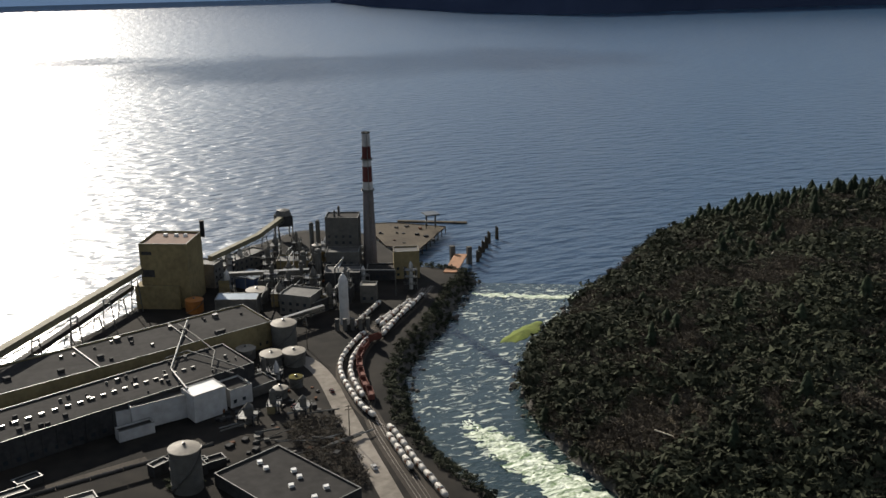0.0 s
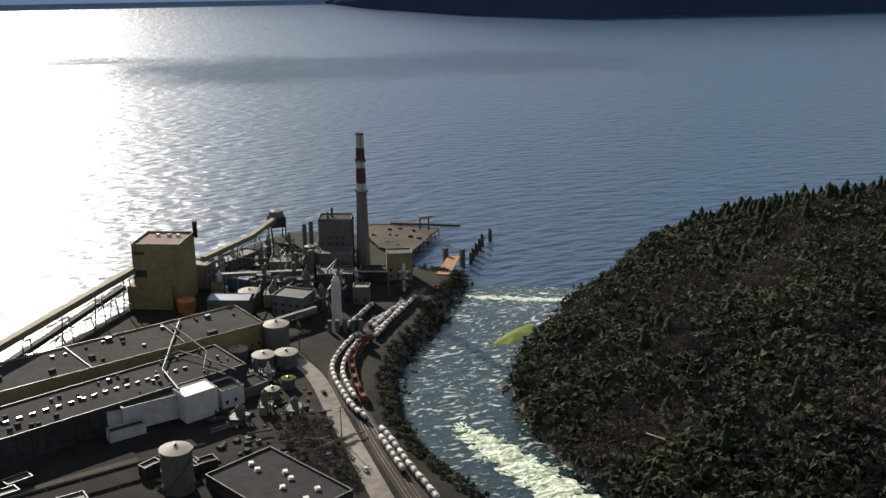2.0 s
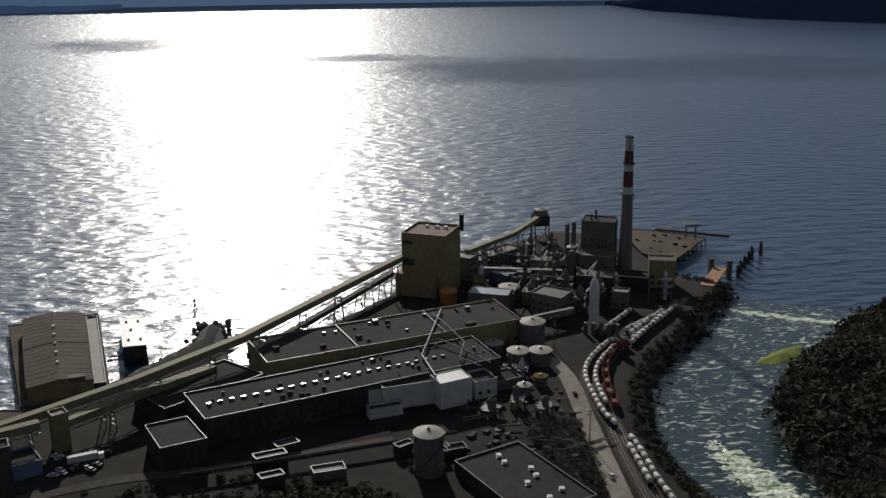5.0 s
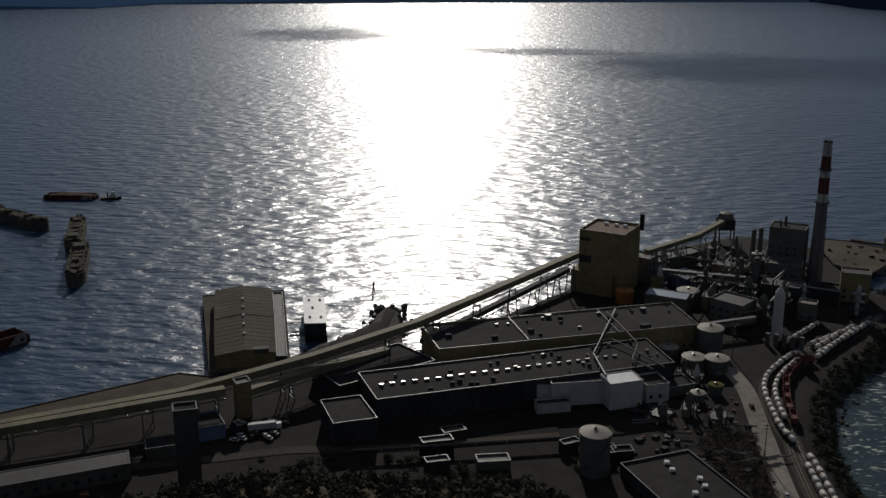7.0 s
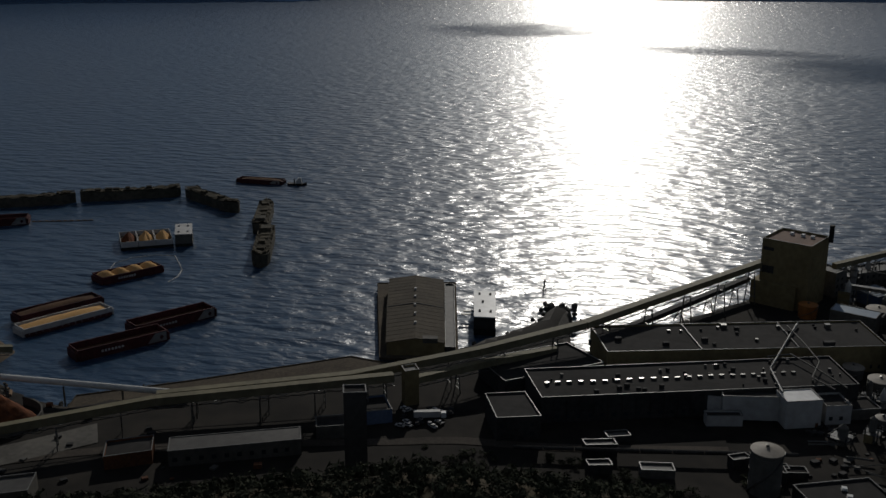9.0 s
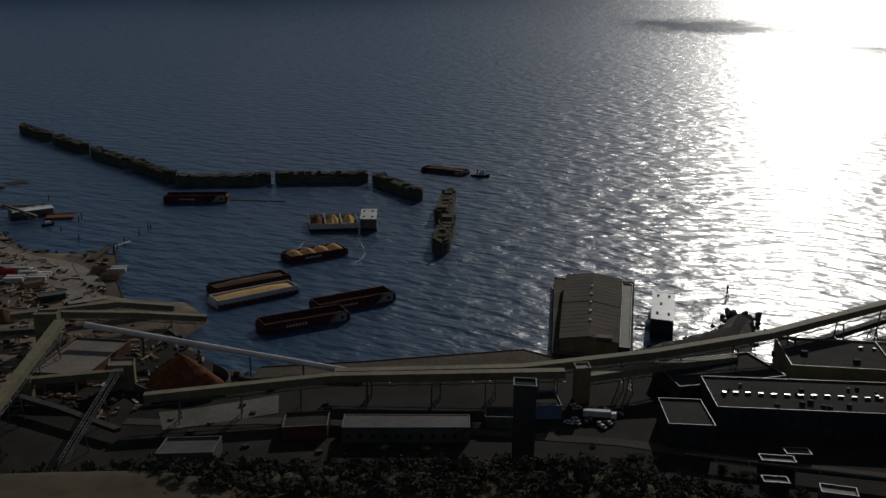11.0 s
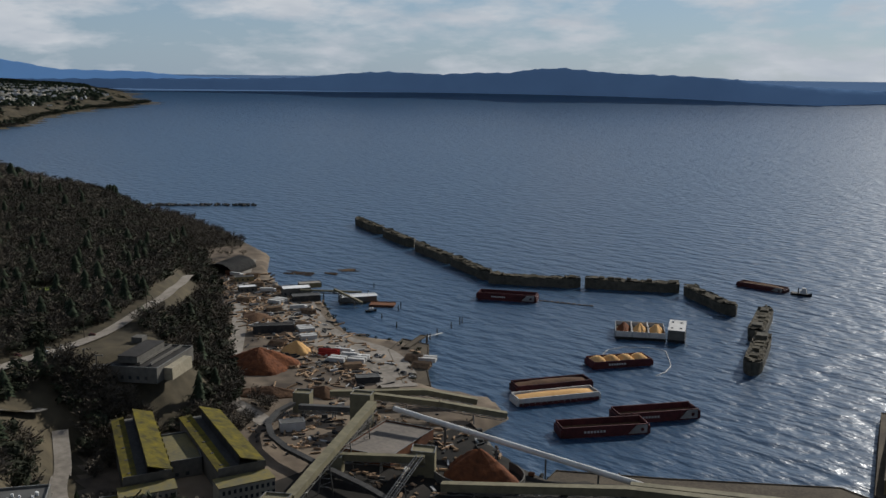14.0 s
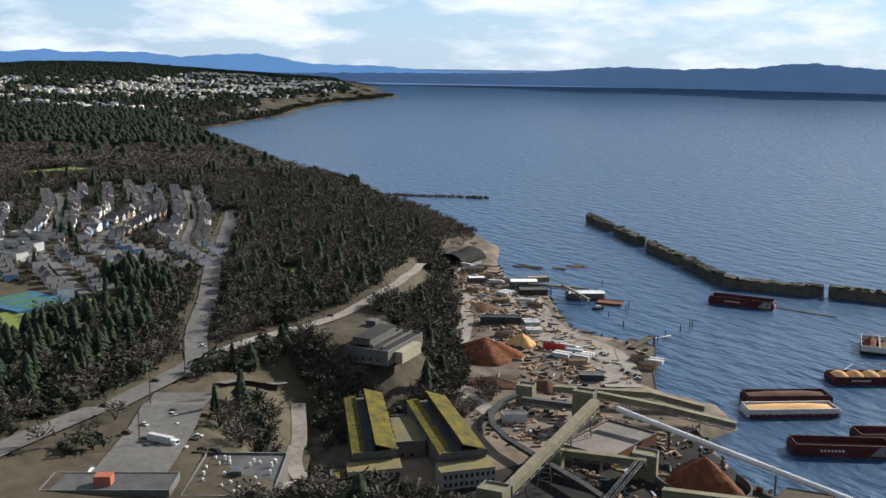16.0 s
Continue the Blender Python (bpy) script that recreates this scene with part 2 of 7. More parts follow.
# ---------------------------------------------------------------- building blocks
def bm_box(bm, x0, x1, y0, y1, z0, z1, m=None, taper=0.0):
    """A box in its own frame m; taper shrinks the top by that many metres a side."""
    k = taper
    v = [bm.verts.new(p) for p in ((x0, y0, z0), (x1, y0, z0), (x1, y1, z0), (x0, y1, z0), (x0 + k, y0 + k, z1), (x1 - k, y0 + k, z1), (x1 - k, y1 - k, z1), (x0 + k, y1 - k, z1))]
    for f in ((3, 2, 1, 0), (4, 5, 6, 7), (0, 1, 5, 4), (1, 2, 6, 5), (2, 3, 7, 6), (3, 0, 4, 7)):
        bm.faces.new([v[i] for i in f])
    if m is not None:
        bmesh.ops.transform(bm, matrix=m, verts=v)
    return bm


def boxes(*rows, m=None):
    bm = bmesh.new()
    for row in rows:
        bm_box(bm, *row, m=m)
    return bm


def bm_lathe(bm, rings, sides=20, at=(0, 0), m=None):
    """A turned solid from rings of (radius, height)."""
    loops = []
    for r, z in rings:
        if r < 1e-4:
            loops.append([bm.verts.new((at[0], at[1], z))])
        else:
            loops.append([bm.verts.new((at[0] + r * math.cos(2 * math.pi * k / sides), at[1] + r * math.sin(2 * math.pi * k / sides), z)) for k in range(sides)])
    for a, b in zip(loops, loops[1:]):
        for k in range(sides):
            q = [a[k % len(a)], a[(k + 1) % len(a)], b[(k + 1) % len(b)], b[k % len(b)]]
            q = list(dict.fromkeys(q))
            if len(q) > 2:
                bm.faces.new(q)
    for loop, flip in ((loops[0], True), (loops[-1], False)):
        if len(loop) > 2:
            bm.faces.new(loop[::-1] if flip else loop)
    if m is not None:
        bmesh.ops.transform(bm, matrix=m, verts=[v for loop in loops for v in loop])
    return bm


def lathe(rings, sides=20, at=(0, 0), m=None):
    return bm_lathe(bmesh.new(), rings, sides, at, m)


def beam_pose(a, b):
    """The frame at a whose x axis runs to b, level across."""
    d = Vector(b) - Vector(a)
    x = d.normalized()
    y = Vector((0, 0, 1)).cross(x).normalized() if abs(x.z) < 0.999 else Vector((0, 1, 0))
    z = x.cross(y)
    r = Matrix((x, y, z)).transposed().to_4x4()
    return Matrix.Translation(a) @ r, d.length


def bm_bar(bm, a, b, w, h=None):
    m, n = beam_pose(a, b)
    h = h or w
    return bm_box(bm, 0, n, -w / 2, w / 2, -h / 2, h / 2, m)


def bm_tube(bm, a, b, r, sides=10):
    m, n = beam_pose(a, b)
    return bm_lathe(bm, [(r, 0), (r, n)], sides, m=m @ Matrix.Rotation(radians(90), 4, "Y"))


def part(name, bm, mat, parent=None, label="", smooth=False, kind=""):
    """Links a bmesh as one mesh object under a thing or under a part."""
    me = bpy.data.meshes.new(name)
    bm.normal_update()
    bm.to_mesh(me)
    bm.free()
    me.materials.append(mat)
    if smooth:
        me.shade_smooth()
    ob = new(name, me)
    ob.parent = parent
    return tagged(ob, label, kind=kind)


def thing(name, label, category, group="", kind="", at=(0, 0, 0), turn=0.0):
    ob = new(name)
    ob.matrix_world = pose(*at, 0, 0, turn)
    ob.matrix_basis = pose(*at, 0, 0, turn)
    return tagged(ob, label, category, group, kind)


def arrays_mesh(name, verts, faces, mat, label="", category="", kind="stuff", parent=None):
    """One mesh from numpy arrays of corners and equal-sided faces."""
    me = bpy.data.meshes.new(name)
    n, k = faces.shape
    me.vertices.add(len(verts))
    me.vertices.foreach_set("co", np.ascontiguousarray(verts, np.float32).ravel())
    me.loops.add(n * k)
    me.loops.foreach_set("vertex_index", np.ascontiguousarray(faces, np.int32).ravel())
    me.polygons.add(n)
    me.polygons.foreach_set("loop_start", np.arange(0, n * k, k, dtype=np.int32))
    me.update(calc_edges=True)
    me.materials.append(mat)
    ob = new(name, me)
    ob.parent = parent
    return tagged(ob, label, category, kind=kind)


# ---------------------------------------------------------------- the lie of the land
EYE = np.array([-32.0, -8.0, 202.0])


def drawn_in(p):
    """Draws what lies past 2.5 km in towards the middle, so that the far shores fit within 4.8 km."""
    p = np.asarray(p, float)
    off = p - EYE
    r = np.hypot(off[..., 0], off[..., 1])
    near = 2500 + 2200 * (1 - np.exp(-(r - 2500) / 2200))
    s = np.where(r > 2500, near / np.maximum(r, 1), 1.0)
    return EYE + off * s[..., None]


def inside(px, py, poly):
    """Signed distance to a polygon's edge: positive inside."""
    px, py = np.asarray(px, float), np.asarray(py, float)
    near, odd = np.full(px.shape, 1e9), np.zeros(px.shape, bool)
    for (x0, y0), (x1, y1) in zip(poly, poly[1:] + poly[:1]):
        dx, dy = x1 - x0, y1 - y0
        t = np.clip(((px - x0) * dx + (py - y0) * dy) / (dx * dx + dy * dy + 1e-9), 0, 1)
        near = np.minimum(near, np.hypot(px - x0 - t * dx, py - y0 - t * dy))
        if dy:
            odd ^= ((y0 > py) != (y1 > py)) & (px < x0 + (py - y0) / dy * dx)
    return np.where(odd, near, -near)


# the plan was drawn from sketches: these few terms lay it onto the true ground, by bearing from the lookout and by nearness
PLAN_KNOTS = [(-0.25, 0.32), (-0.1, 0.35), (0, 0.42), (0.12, 0.45), (0.2, 0.35), (0.3, 0.33), (0.32, 0.5), (0.5, 0.45), (0.62, 0.35), (0.75, 0.45), (0.8, 0.3), (0.95, 0.3)]
PLAN_TURN = [0.0452, 0.013, -0.0631, 0.0309, -0.018, -0.1627, 0.054, 0.0518, -0.0067, -0.0129, -0.0098, 0.0131, -0.0024, 0.007, -0.0089, -0.029, -0.0042, -0.0145, -0.0058, 0.0043]
PLAN_NEAR = [-0.0279, 0.0167, -0.0183, 0.039, 0.0216, -0.177, 0.1077, -0.0955, -0.0023, -0.0032, 0.0014, 0.013, -0.0001, -0.007, 0.0197, 0.0295, -0.002, 0.0323, 0.0159, 0.0171]


def true_plan(p):
    """Places of the drawn plan, as an array of x, y, z, moved to where they truly lie; heights stay."""
    off = p - EYE
    r = np.maximum(np.hypot(off[:, 0], off[:, 1]), 1e-3)
    bearing, near = np.arctan2(-off[:, 0], off[:, 1]), 200 / r
    b, n = np.clip(bearing, -0.7, 1.15), np.clip(near, 0, 0.75)
    terms = [b ** 0, b, b ** 2, b ** 3, n, n * b, n * b ** 2, n ** 2]
    terms += [np.exp(-((b - kb) / 0.11) ** 2 - ((n - kn) / 0.11) ** 2) for kb, kn in PLAN_KNOTS]
    terms = np.stack(terms, -1)
    turned = bearing + terms @ np.array(PLAN_TURN)
    far = np.clip((r - 1500) / 700, 0, 1)
    r = r / (1 + (terms @ np.array(PLAN_NEAR)) * (1 - far))
    return np.stack([EYE[0] - np.sin(turned) * r, EYE[1] + np.cos(turned) * r, p[:, 2]], -1)


def lay_out():
    """Moves every thing to its true place: one built round its own foot moves as a whole, one built in plan coordinates point by point."""
    done = set()
    for ob in list(scene.objects):
        if ob.parent or ob.type not in ("MESH", "EMPTY") or ob.name in ("water", "far_island", "far_mountains", "dark_shore"):
            continue
        if ob.matrix_basis != Matrix():
            foot = np.array([ob.matrix_basis.translation])
            ob.matrix_basis.translation = true_plan(foot)[0].tolist()
            continue
        for piece in [ob, *ob.children_recursive]:
            if piece.type == "MESH" and piece.data.name not in done:
                done.add(piece.data.name)
                co = np.empty(len(piece.data.vertices) * 3, np.float32)
                piece.data.vertices.foreach_get("co", co)
                piece.data.vertices.foreach_set("co", true_plan(co.reshape(-1, 3).astype(float)).astype(np.float32).ravel())
                piece.data.update()


MAIN_LAND = [(150, -400), (140, 240), (129, 306), (122, 339), (122, 374), (132, 417), (149, 449), (182, 488), (213, 537), (236, 563), (222, 585), (205, 600), (205, 640), (200, 700), (150, 730), (90, 690), (30, 620), (5, 590), (-40, 530), (-72, 478), (-84, 500), (-88, 542), (-98, 550), (-106, 542), (-108, 515), (-125, 486), (-150, 452), (-200, 400), (-262, 366), (-312, 338), (-336, 340), (-365, 353), (-397, 371), (-398, 400), (-420, 412), (-466, 400)]
MAIN_LAND += [(-492, 424), (-534, 466), (-569, 466), (-601, 458), (-641, 476), (-700, 512), (-779, 523), (-854, 560), (-918, 610), (-1034, 645), (-1206, 690), (-1318, 700), (-1448, 685), (-1598, 710), (-1837, 733), (-2163, 790), (-2389, 826), (-2645, 856), (-2988, 947), (-3116, 1084), (-3389, 1288), (-3531, 1457), (-4015, 1743), (-4361, 1987), (-4774, 2313), (-4956, 2581), (-5520, 3086), (-6500, 3500), (-9000, 4700), (-14000, 7000), (-14000, -400)]
BLUFF = [(-14000, 6600), (-9000, 4400), (-6500, 3300), (-5600, 2880), (-4980, 2380), (-4774, 2170), (-4361, 1870), (-4015, 1630), (-3531, 1330), (-3389, 1170), (-3116, 970), (-2988, 850), (-2645, 780), (-2389, 755), (-2163, 720), (-1837, 665), (-1598, 645), (-1400, 640), (-1206, 620), (-1034, 570), (-920, 520), (-810, 462), (-680, 387), (-600, 335), (-532, 300), (-505, 255), (-505, 190), (-440, 155), (-385, 150), (-330, 180), (-250, 225), (-120, 290), (-20, 305), (40, 280), (50, 200), (50, -400), (-14000, -400)]
RIGHT_LAND = [(190, -400), (182, 200), (171, 285), (169, 318), (171, 355), (180, 389), (199, 420), (227, 453), (260, 486), (292, 514), (334, 550), (382, 592), (431, 612), (520, 625), (640, 610), (800, 560), (1100, 470), (1100, -400)]


def bumps(x, y, size, seed):
    """Smooth rolling relief, about -1 to 1."""
    a = np.sin(x / size + seed) * np.cos(y / size * 1.3 + 2 * seed) + 0.6 * np.sin((x * 0.7 + y) / size * 1.9 + 3 * seed) + 0.4 * np.cos((x - y * 0.8) / size * 3.1 + seed)
    return a / 2


def land_height(x, y):
    x, y = np.asarray(x, float), np.asarray(y, float)
    d, u, r = inside(x, y, MAIN_LAND), inside(x, y, BLUFF), inside(x, y, RIGHT_LAND)
    flat = np.where(x < -470, 5.0, 8.0)
    beach = np.clip((d + 3) / 9, 0, 1)
    z = -5 + (flat + 5) * beach
    rise = np.clip(u / 55, 0, 1)
    rise = rise * rise * (3 - 2 * rise)
    z = z + rise * (38 + np.clip((u - 60) / 300, 0, 1) * 14 + 3 * bumps(x, y, 70, 1) + np.clip((u - 500) / 2500, 0, 1) * 45 + np.clip((u - 700) / 1500, 0, 1) * np.clip((-3300 - x) / 1800, 0, 1) * 85)
    hill = np.clip(r / 170, 0, 1)
    zr = -5 + 8 * np.clip((r + 3) / 8, 0, 1) + 46 * hill * (2 - hill) * 0.9 + np.clip(r / 40, 0, 1) * 4 * bumps(x, y, 38, 2)
    return np.where(r > -8, np.maximum(z, zr), z)


def spread(fine0, fine1, step, far0, far1, grow):
    mid = list(np.arange(fine0, fine1 + step, step))
    lo, hi = [], []
    s, p = step, fine0
    while p > far0:
        s *= grow
        p -= s
        lo.append(p)
    s, p = step, mid[-1]
    while p < far1:
        s *= grow
        p += s
        hi.append(p)
    return np.array(lo[::-1] + mid + hi)


xs, ys = spread(-1100, 520, 6, -13500, 1090, 1.05), spread(40, 740, 6, -380, 6900, 1.06)
gx, gy = np.meshgrid(xs, ys)
gz = land_height(gx, gy)
verts = drawn_in(np.stack([gx, gy, gz], -1)).reshape(-1, 3)
ny, nx = gx.shape
i = (np.arange(ny - 1)[:, None] * nx + np.arange(nx - 1)[None]).ravel()
faces = np.stack([i, i + 1, i + nx + 1, i + nx], 1)
keep = gz.ravel()[faces].max(1) > -4.9
ground = arrays_mesh("ground", verts, faces[keep], SOIL, "brown soil and scrub land sloping to the shore", "ground", "structure")
ground.data.shade_smooth()
ground.data.materials.append(YARD)
ground.data.materials.append(MILL_GROUND)
ground.data.materials.append(ROCK)
centre = np.stack([gx, gy, gz], -1).reshape(-1, 3)[faces[keep]].mean(1)
d_main, d_up, d_right = inside(centre[:, 0], centre[:, 1], MAIN_LAND), inside(centre[:, 0], centre[:, 1], BLUFF), inside(centre[:, 0], centre[:, 1], RIGHT_LAND)
kind = np.zeros(len(centre), np.int32)
low = (d_up < 2) & (d_main > -4)
kind[low & (centre[:, 0] < -400) & (centre[:, 0] > -985)] = 1
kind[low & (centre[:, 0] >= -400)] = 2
kind[low & (d_main < 7) & (centre[:, 0] > -400)] = 3
kind[(np.abs(d_right) < 7) & (d_main < 0)] = 3
ground.data.polygons.foreach_set("material_index", kind)

# the sea: one sheet out to the horizon, its outermost rings coloured as glowing haze
radii = np.concatenate([np.linspace(0, 2400, 13), np.linspace(2500, 12000, 60), np.array([16000, 24000, 45000])])
turns = np.linspace(0, 2 * np.pi, 145)[:-1]
rr, aa = np.meshgrid(radii[1:], turns, indexing="ij")
pts = np.stack([EYE[0] + rr * np.cos(aa), EYE[1] + rr * np.sin(aa), 0 * rr], -1)
pts = drawn_in(pts).reshape(-1, 3)
nr, na = rr.shape
k = np.arange(na)
quads = [np.stack([j * na + k, (j + 1) * na + k, (j + 1) * na + (k + 1) % na, j * na + (k + 1) % na], 1) for j in range(nr - 1)]
centre_fan = np.stack([k * 0 + len(pts), k, (k + 1) % na, k * 0 + len(pts)], 1)
me = bpy.data.meshes.new("sea")
me.from_pydata(np.vstack([pts, [[EYE[0], EYE[1], 0]]]).tolist(), [], np.vstack(quads).tolist() + [f[:3] for f in centre_fan.tolist()])
me.materials.append(SEA)
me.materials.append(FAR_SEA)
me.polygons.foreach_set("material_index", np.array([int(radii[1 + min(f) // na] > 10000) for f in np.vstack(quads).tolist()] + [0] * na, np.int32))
sea = tagged(new("water", me), "dark blue rippled sea glittering in low sun", "sea", kind="structure")

# river: a sloping sheet of fast water
RIVER_LEFT = [(236, 563), (213, 537), (182, 488), (149, 449), (132, 417), (122, 374), (122, 339), (129, 306), (140, 240)]
RIVER_RIGHT = [(300, 520), (270, 492), (232, 455), (205, 422), (184, 389), (173, 355), (171, 318), (173, 285), (182, 220)]
RIVER_Z = [0.3, 0.8, 1.0, 1.3, 1.6, 2.0, 2.4, 2.9, 3.6]


def ribbon_bm(left, right, zl, across=10, along=8, wave=0.0, seed=0, sink=0.0):
    bm = bmesh.new()
    rnd = random.Random(seed)
    rows = []
    n = len(left)
    for j in range((n - 1) * along + 1):
        f = j / along
        a = min(int(f), n - 2)
        f -= a
        lx, ly = (left[a][q] * (1 - f) + left[a + 1][q] * f for q in (0, 1))
        rx, ry = (right[a][q] * (1 - f) + right[a + 1][q] * f for q in (0, 1))
        z = zl[a] * (1 - f) + zl[a + 1] * f
        rows.append([bm.verts.new((lx + (rx - lx) * c / across, ly + (ry - ly) * c / across, z + wave * (rnd.random() - 0.5) - sink * abs(2 * c / across - 1 + 0.35 * math.sin(j * 0.9) * math.sin(j * 0.23 + 1)) ** 3 * rnd.uniform(0.6, 1.5))) for c in range(across + 1)])
    for p, q in zip(rows, rows[1:]):
        for c in range(across):
            bm.faces.new((p[c], p[c + 1], q[c + 1], q[c]))
    return bm


river = part("river", ribbon_bm([(x - 5, y) for x, y in RIVER_LEFT], [(x + 6, y) for x, y in RIVER_RIGHT], RIVER_Z, 24, 20, 0.5, 3), RIVER, smooth=True)
tagged(river, "fast shallow river with broken white rapids", "river", kind="structure")
rapid_left = [(143, 380), (138, 356), (140, 336), (144, 312), (151, 284), (160, 240)]
rapid_right = [(147, 376), (156, 354), (162, 335), (168, 312), (173, 284), (184, 240)]
part("rapids", ribbon_bm(rapid_left, rapid_right, [1.2, 2.5, 3.0, 3.4, 3.8, 4.4], 16, 18, 1.3, 5, 1.1), RAPID, smooth=True)
tagged(bpy.data.objects["rapids"], "green-white foaming torrent below the dam", "rapids", kind="structure")
part("weir_foam", ribbon_bm([(222, 543), (243, 531), (270, 514), (290, 508)], [(217, 535), (238, 522), (265, 506), (287, 503)], [0.9, 1.2, 1.2, 0.6], 8, 18, 1.0, 7, 1.1), RAPID, smooth=True)
tagged(bpy.data.objects["weir_foam"], "white foam line across the river mouth", "rapids", kind="structure")


# far shores: long wooded ridges, with distance haze painted into their colours
def ridge(name, label, mat, profile, far, depth, category="hill"):
    """A range of hills. profile: bearing in degrees (to the left of +y), distance of its shore, degrees of its crest above the eye's level."""
    bears = np.arange(profile[0][0], profile[-1][0] + 0.01, 0.35)
    p = np.array(profile, float)
    shore, crest = np.interp(bears, p[:, 0], p[:, 1]), np.interp(bears, p[:, 0], p[:, 2])
    rows = []
    for q in range(7):
        f = q / 6
        dist = shore + f * depth
        top = EYE[2] + dist * np.tan(np.radians(crest))
        wob = (np.sin(bears * 5.1 + q) * 0.5 + np.sin(bears * 11.7 + 2 * q) * 0.3 + np.sin(bears * 23 + q * 3) * 0.2)
        h = np.maximum(top * math.sin(min(f * 1.25, 1) * math.pi / 2) ** 0.8 + wob * 14 * min(1, f * 3), -2 if q == 0 else 3)
        h = h if q else h * 0 - 2
        b = np.radians(bears)
        rows.append(np.stack([EYE[0] - np.sin(b) * dist, EYE[1] + np.cos(b) * dist, h], -1))
    v = drawn_in(np.array(rows))
    a, c = v.shape[:2]
    i = (np.arange(a - 1)[:, None] * c + np.arange(c - 1)[None]).ravel()
    ob = arrays_mesh(name, v.reshape(-1, 3), np.stack([i, i + c, i + c + 1, i + 1], 1), mat, label, category, "structure")
    ob.data.shade_smooth()
    return ob


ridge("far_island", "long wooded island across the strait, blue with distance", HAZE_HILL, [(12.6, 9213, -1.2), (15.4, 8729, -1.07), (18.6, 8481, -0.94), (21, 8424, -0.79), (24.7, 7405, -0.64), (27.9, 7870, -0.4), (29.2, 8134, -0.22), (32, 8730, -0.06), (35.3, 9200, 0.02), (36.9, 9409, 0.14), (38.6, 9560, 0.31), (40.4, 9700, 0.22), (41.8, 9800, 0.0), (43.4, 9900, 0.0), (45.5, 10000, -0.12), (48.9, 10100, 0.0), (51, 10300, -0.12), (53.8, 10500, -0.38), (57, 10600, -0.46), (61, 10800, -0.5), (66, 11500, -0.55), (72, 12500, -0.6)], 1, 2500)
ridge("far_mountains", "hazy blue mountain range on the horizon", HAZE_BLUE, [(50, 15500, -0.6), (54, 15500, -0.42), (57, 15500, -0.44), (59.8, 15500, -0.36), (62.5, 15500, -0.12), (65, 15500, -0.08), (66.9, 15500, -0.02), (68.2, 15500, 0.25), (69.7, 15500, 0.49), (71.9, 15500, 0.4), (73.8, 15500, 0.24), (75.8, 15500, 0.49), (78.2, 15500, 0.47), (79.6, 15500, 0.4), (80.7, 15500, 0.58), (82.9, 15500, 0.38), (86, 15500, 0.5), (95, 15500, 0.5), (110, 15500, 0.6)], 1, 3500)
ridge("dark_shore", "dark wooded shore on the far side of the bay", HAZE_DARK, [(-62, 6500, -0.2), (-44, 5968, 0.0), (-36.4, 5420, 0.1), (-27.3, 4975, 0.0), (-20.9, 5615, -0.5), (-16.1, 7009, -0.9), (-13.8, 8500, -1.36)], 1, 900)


# ---------------------------------------------------------------- buildings of the mill
def plan_frame(a, b):
    """A frame at a, its x along a to b in the plan."""
    ang = math.atan2(b[1] - a[1], b[0] - a[0])
    return Matrix.Translation((a[0], a[1], 0)) @ Matrix.Rotation(ang, 4, "Z"), math.hypot(b[0] - a[0], b[1] - a[1])


def frame_bm(x0, x1, y0, y1, t, z0, z1, m):
    """A closed rectangular frame of walls, t thick, in one piece."""
    bm = bmesh.new()
    loops = [[bm.verts.new(p) for p in ((x0 + k, y0 + k, z), (x1 - k, y0 + k, z), (x1 - k, y1 - k, z), (x0 + k, y1 - k, z))] for k, z in ((0, z0), (0, z1), (t, z1), (t, z0))]
    for a, b in zip(loops, loops[1:] + loops[:1]):
        for k in range(4):
            bm.faces.new((a[k], a[(k + 1) % 4], b[(k + 1) % 4], b[k]))
    bmesh.ops.transform(bm, matrix=m, verts=bm.verts)
    bmesh.ops.recalc_face_normals(bm, faces=bm.faces)
    return bm


def block(name, label, a, b, depth, z0, z1, wall_mat, roof_mat, parapet=0.7, windows=0, category="building", ribs=0.0, sides=True):
    """A flat-roofed block: walls, a sunk roof, a coping, and rows of window panes. a to b is its near edge, from left to right as the near side is faced."""
    m, n = plan_frame(a, b)
    ob = thing(name, label, category)
    t = 0.5
    wall = part("wall", frame_bm(0, n, 0, depth, t, z0, z1, m), wall_mat, ob)
    part("roof", boxes((t, n - t, t, depth - t, z1 - parapet - 0.4, z1 - parapet), m=m), roof_mat, ob)
    part("coping", frame_bm(-0.1, n + 0.1, -0.1, depth + 0.1, 0.4, z1 + 0.003, z1 + 0.2, m), COPING, ob)
    if ribs:
        for q in np.arange(ribs, n - 0.5, ribs):
            part("pilaster", boxes((q - 0.2, q + 0.2, -0.25, -0.003, z0, z1 - 0.05), m=m), wall_mat, wall)
        for q in np.arange(ribs, depth - 0.5, ribs):
            part("pilaster", boxes((n + 0.003, n + 0.25, q - 0.2, q + 0.2, z0, z1 - 0.05), m=m), wall_mat, wall)
    for row in range(windows):
        z = z0 + 2 + row * 4.2
        if z > z1 - 3:
            break
        for q in np.arange(2.5, n - 2.5, 5.0):
            w = part("window", boxes((q - 0.9, q + 0.9, -0.08, -0.003, z, z + 1.8), m=m), GLASS, wall)
    return ob, m, n


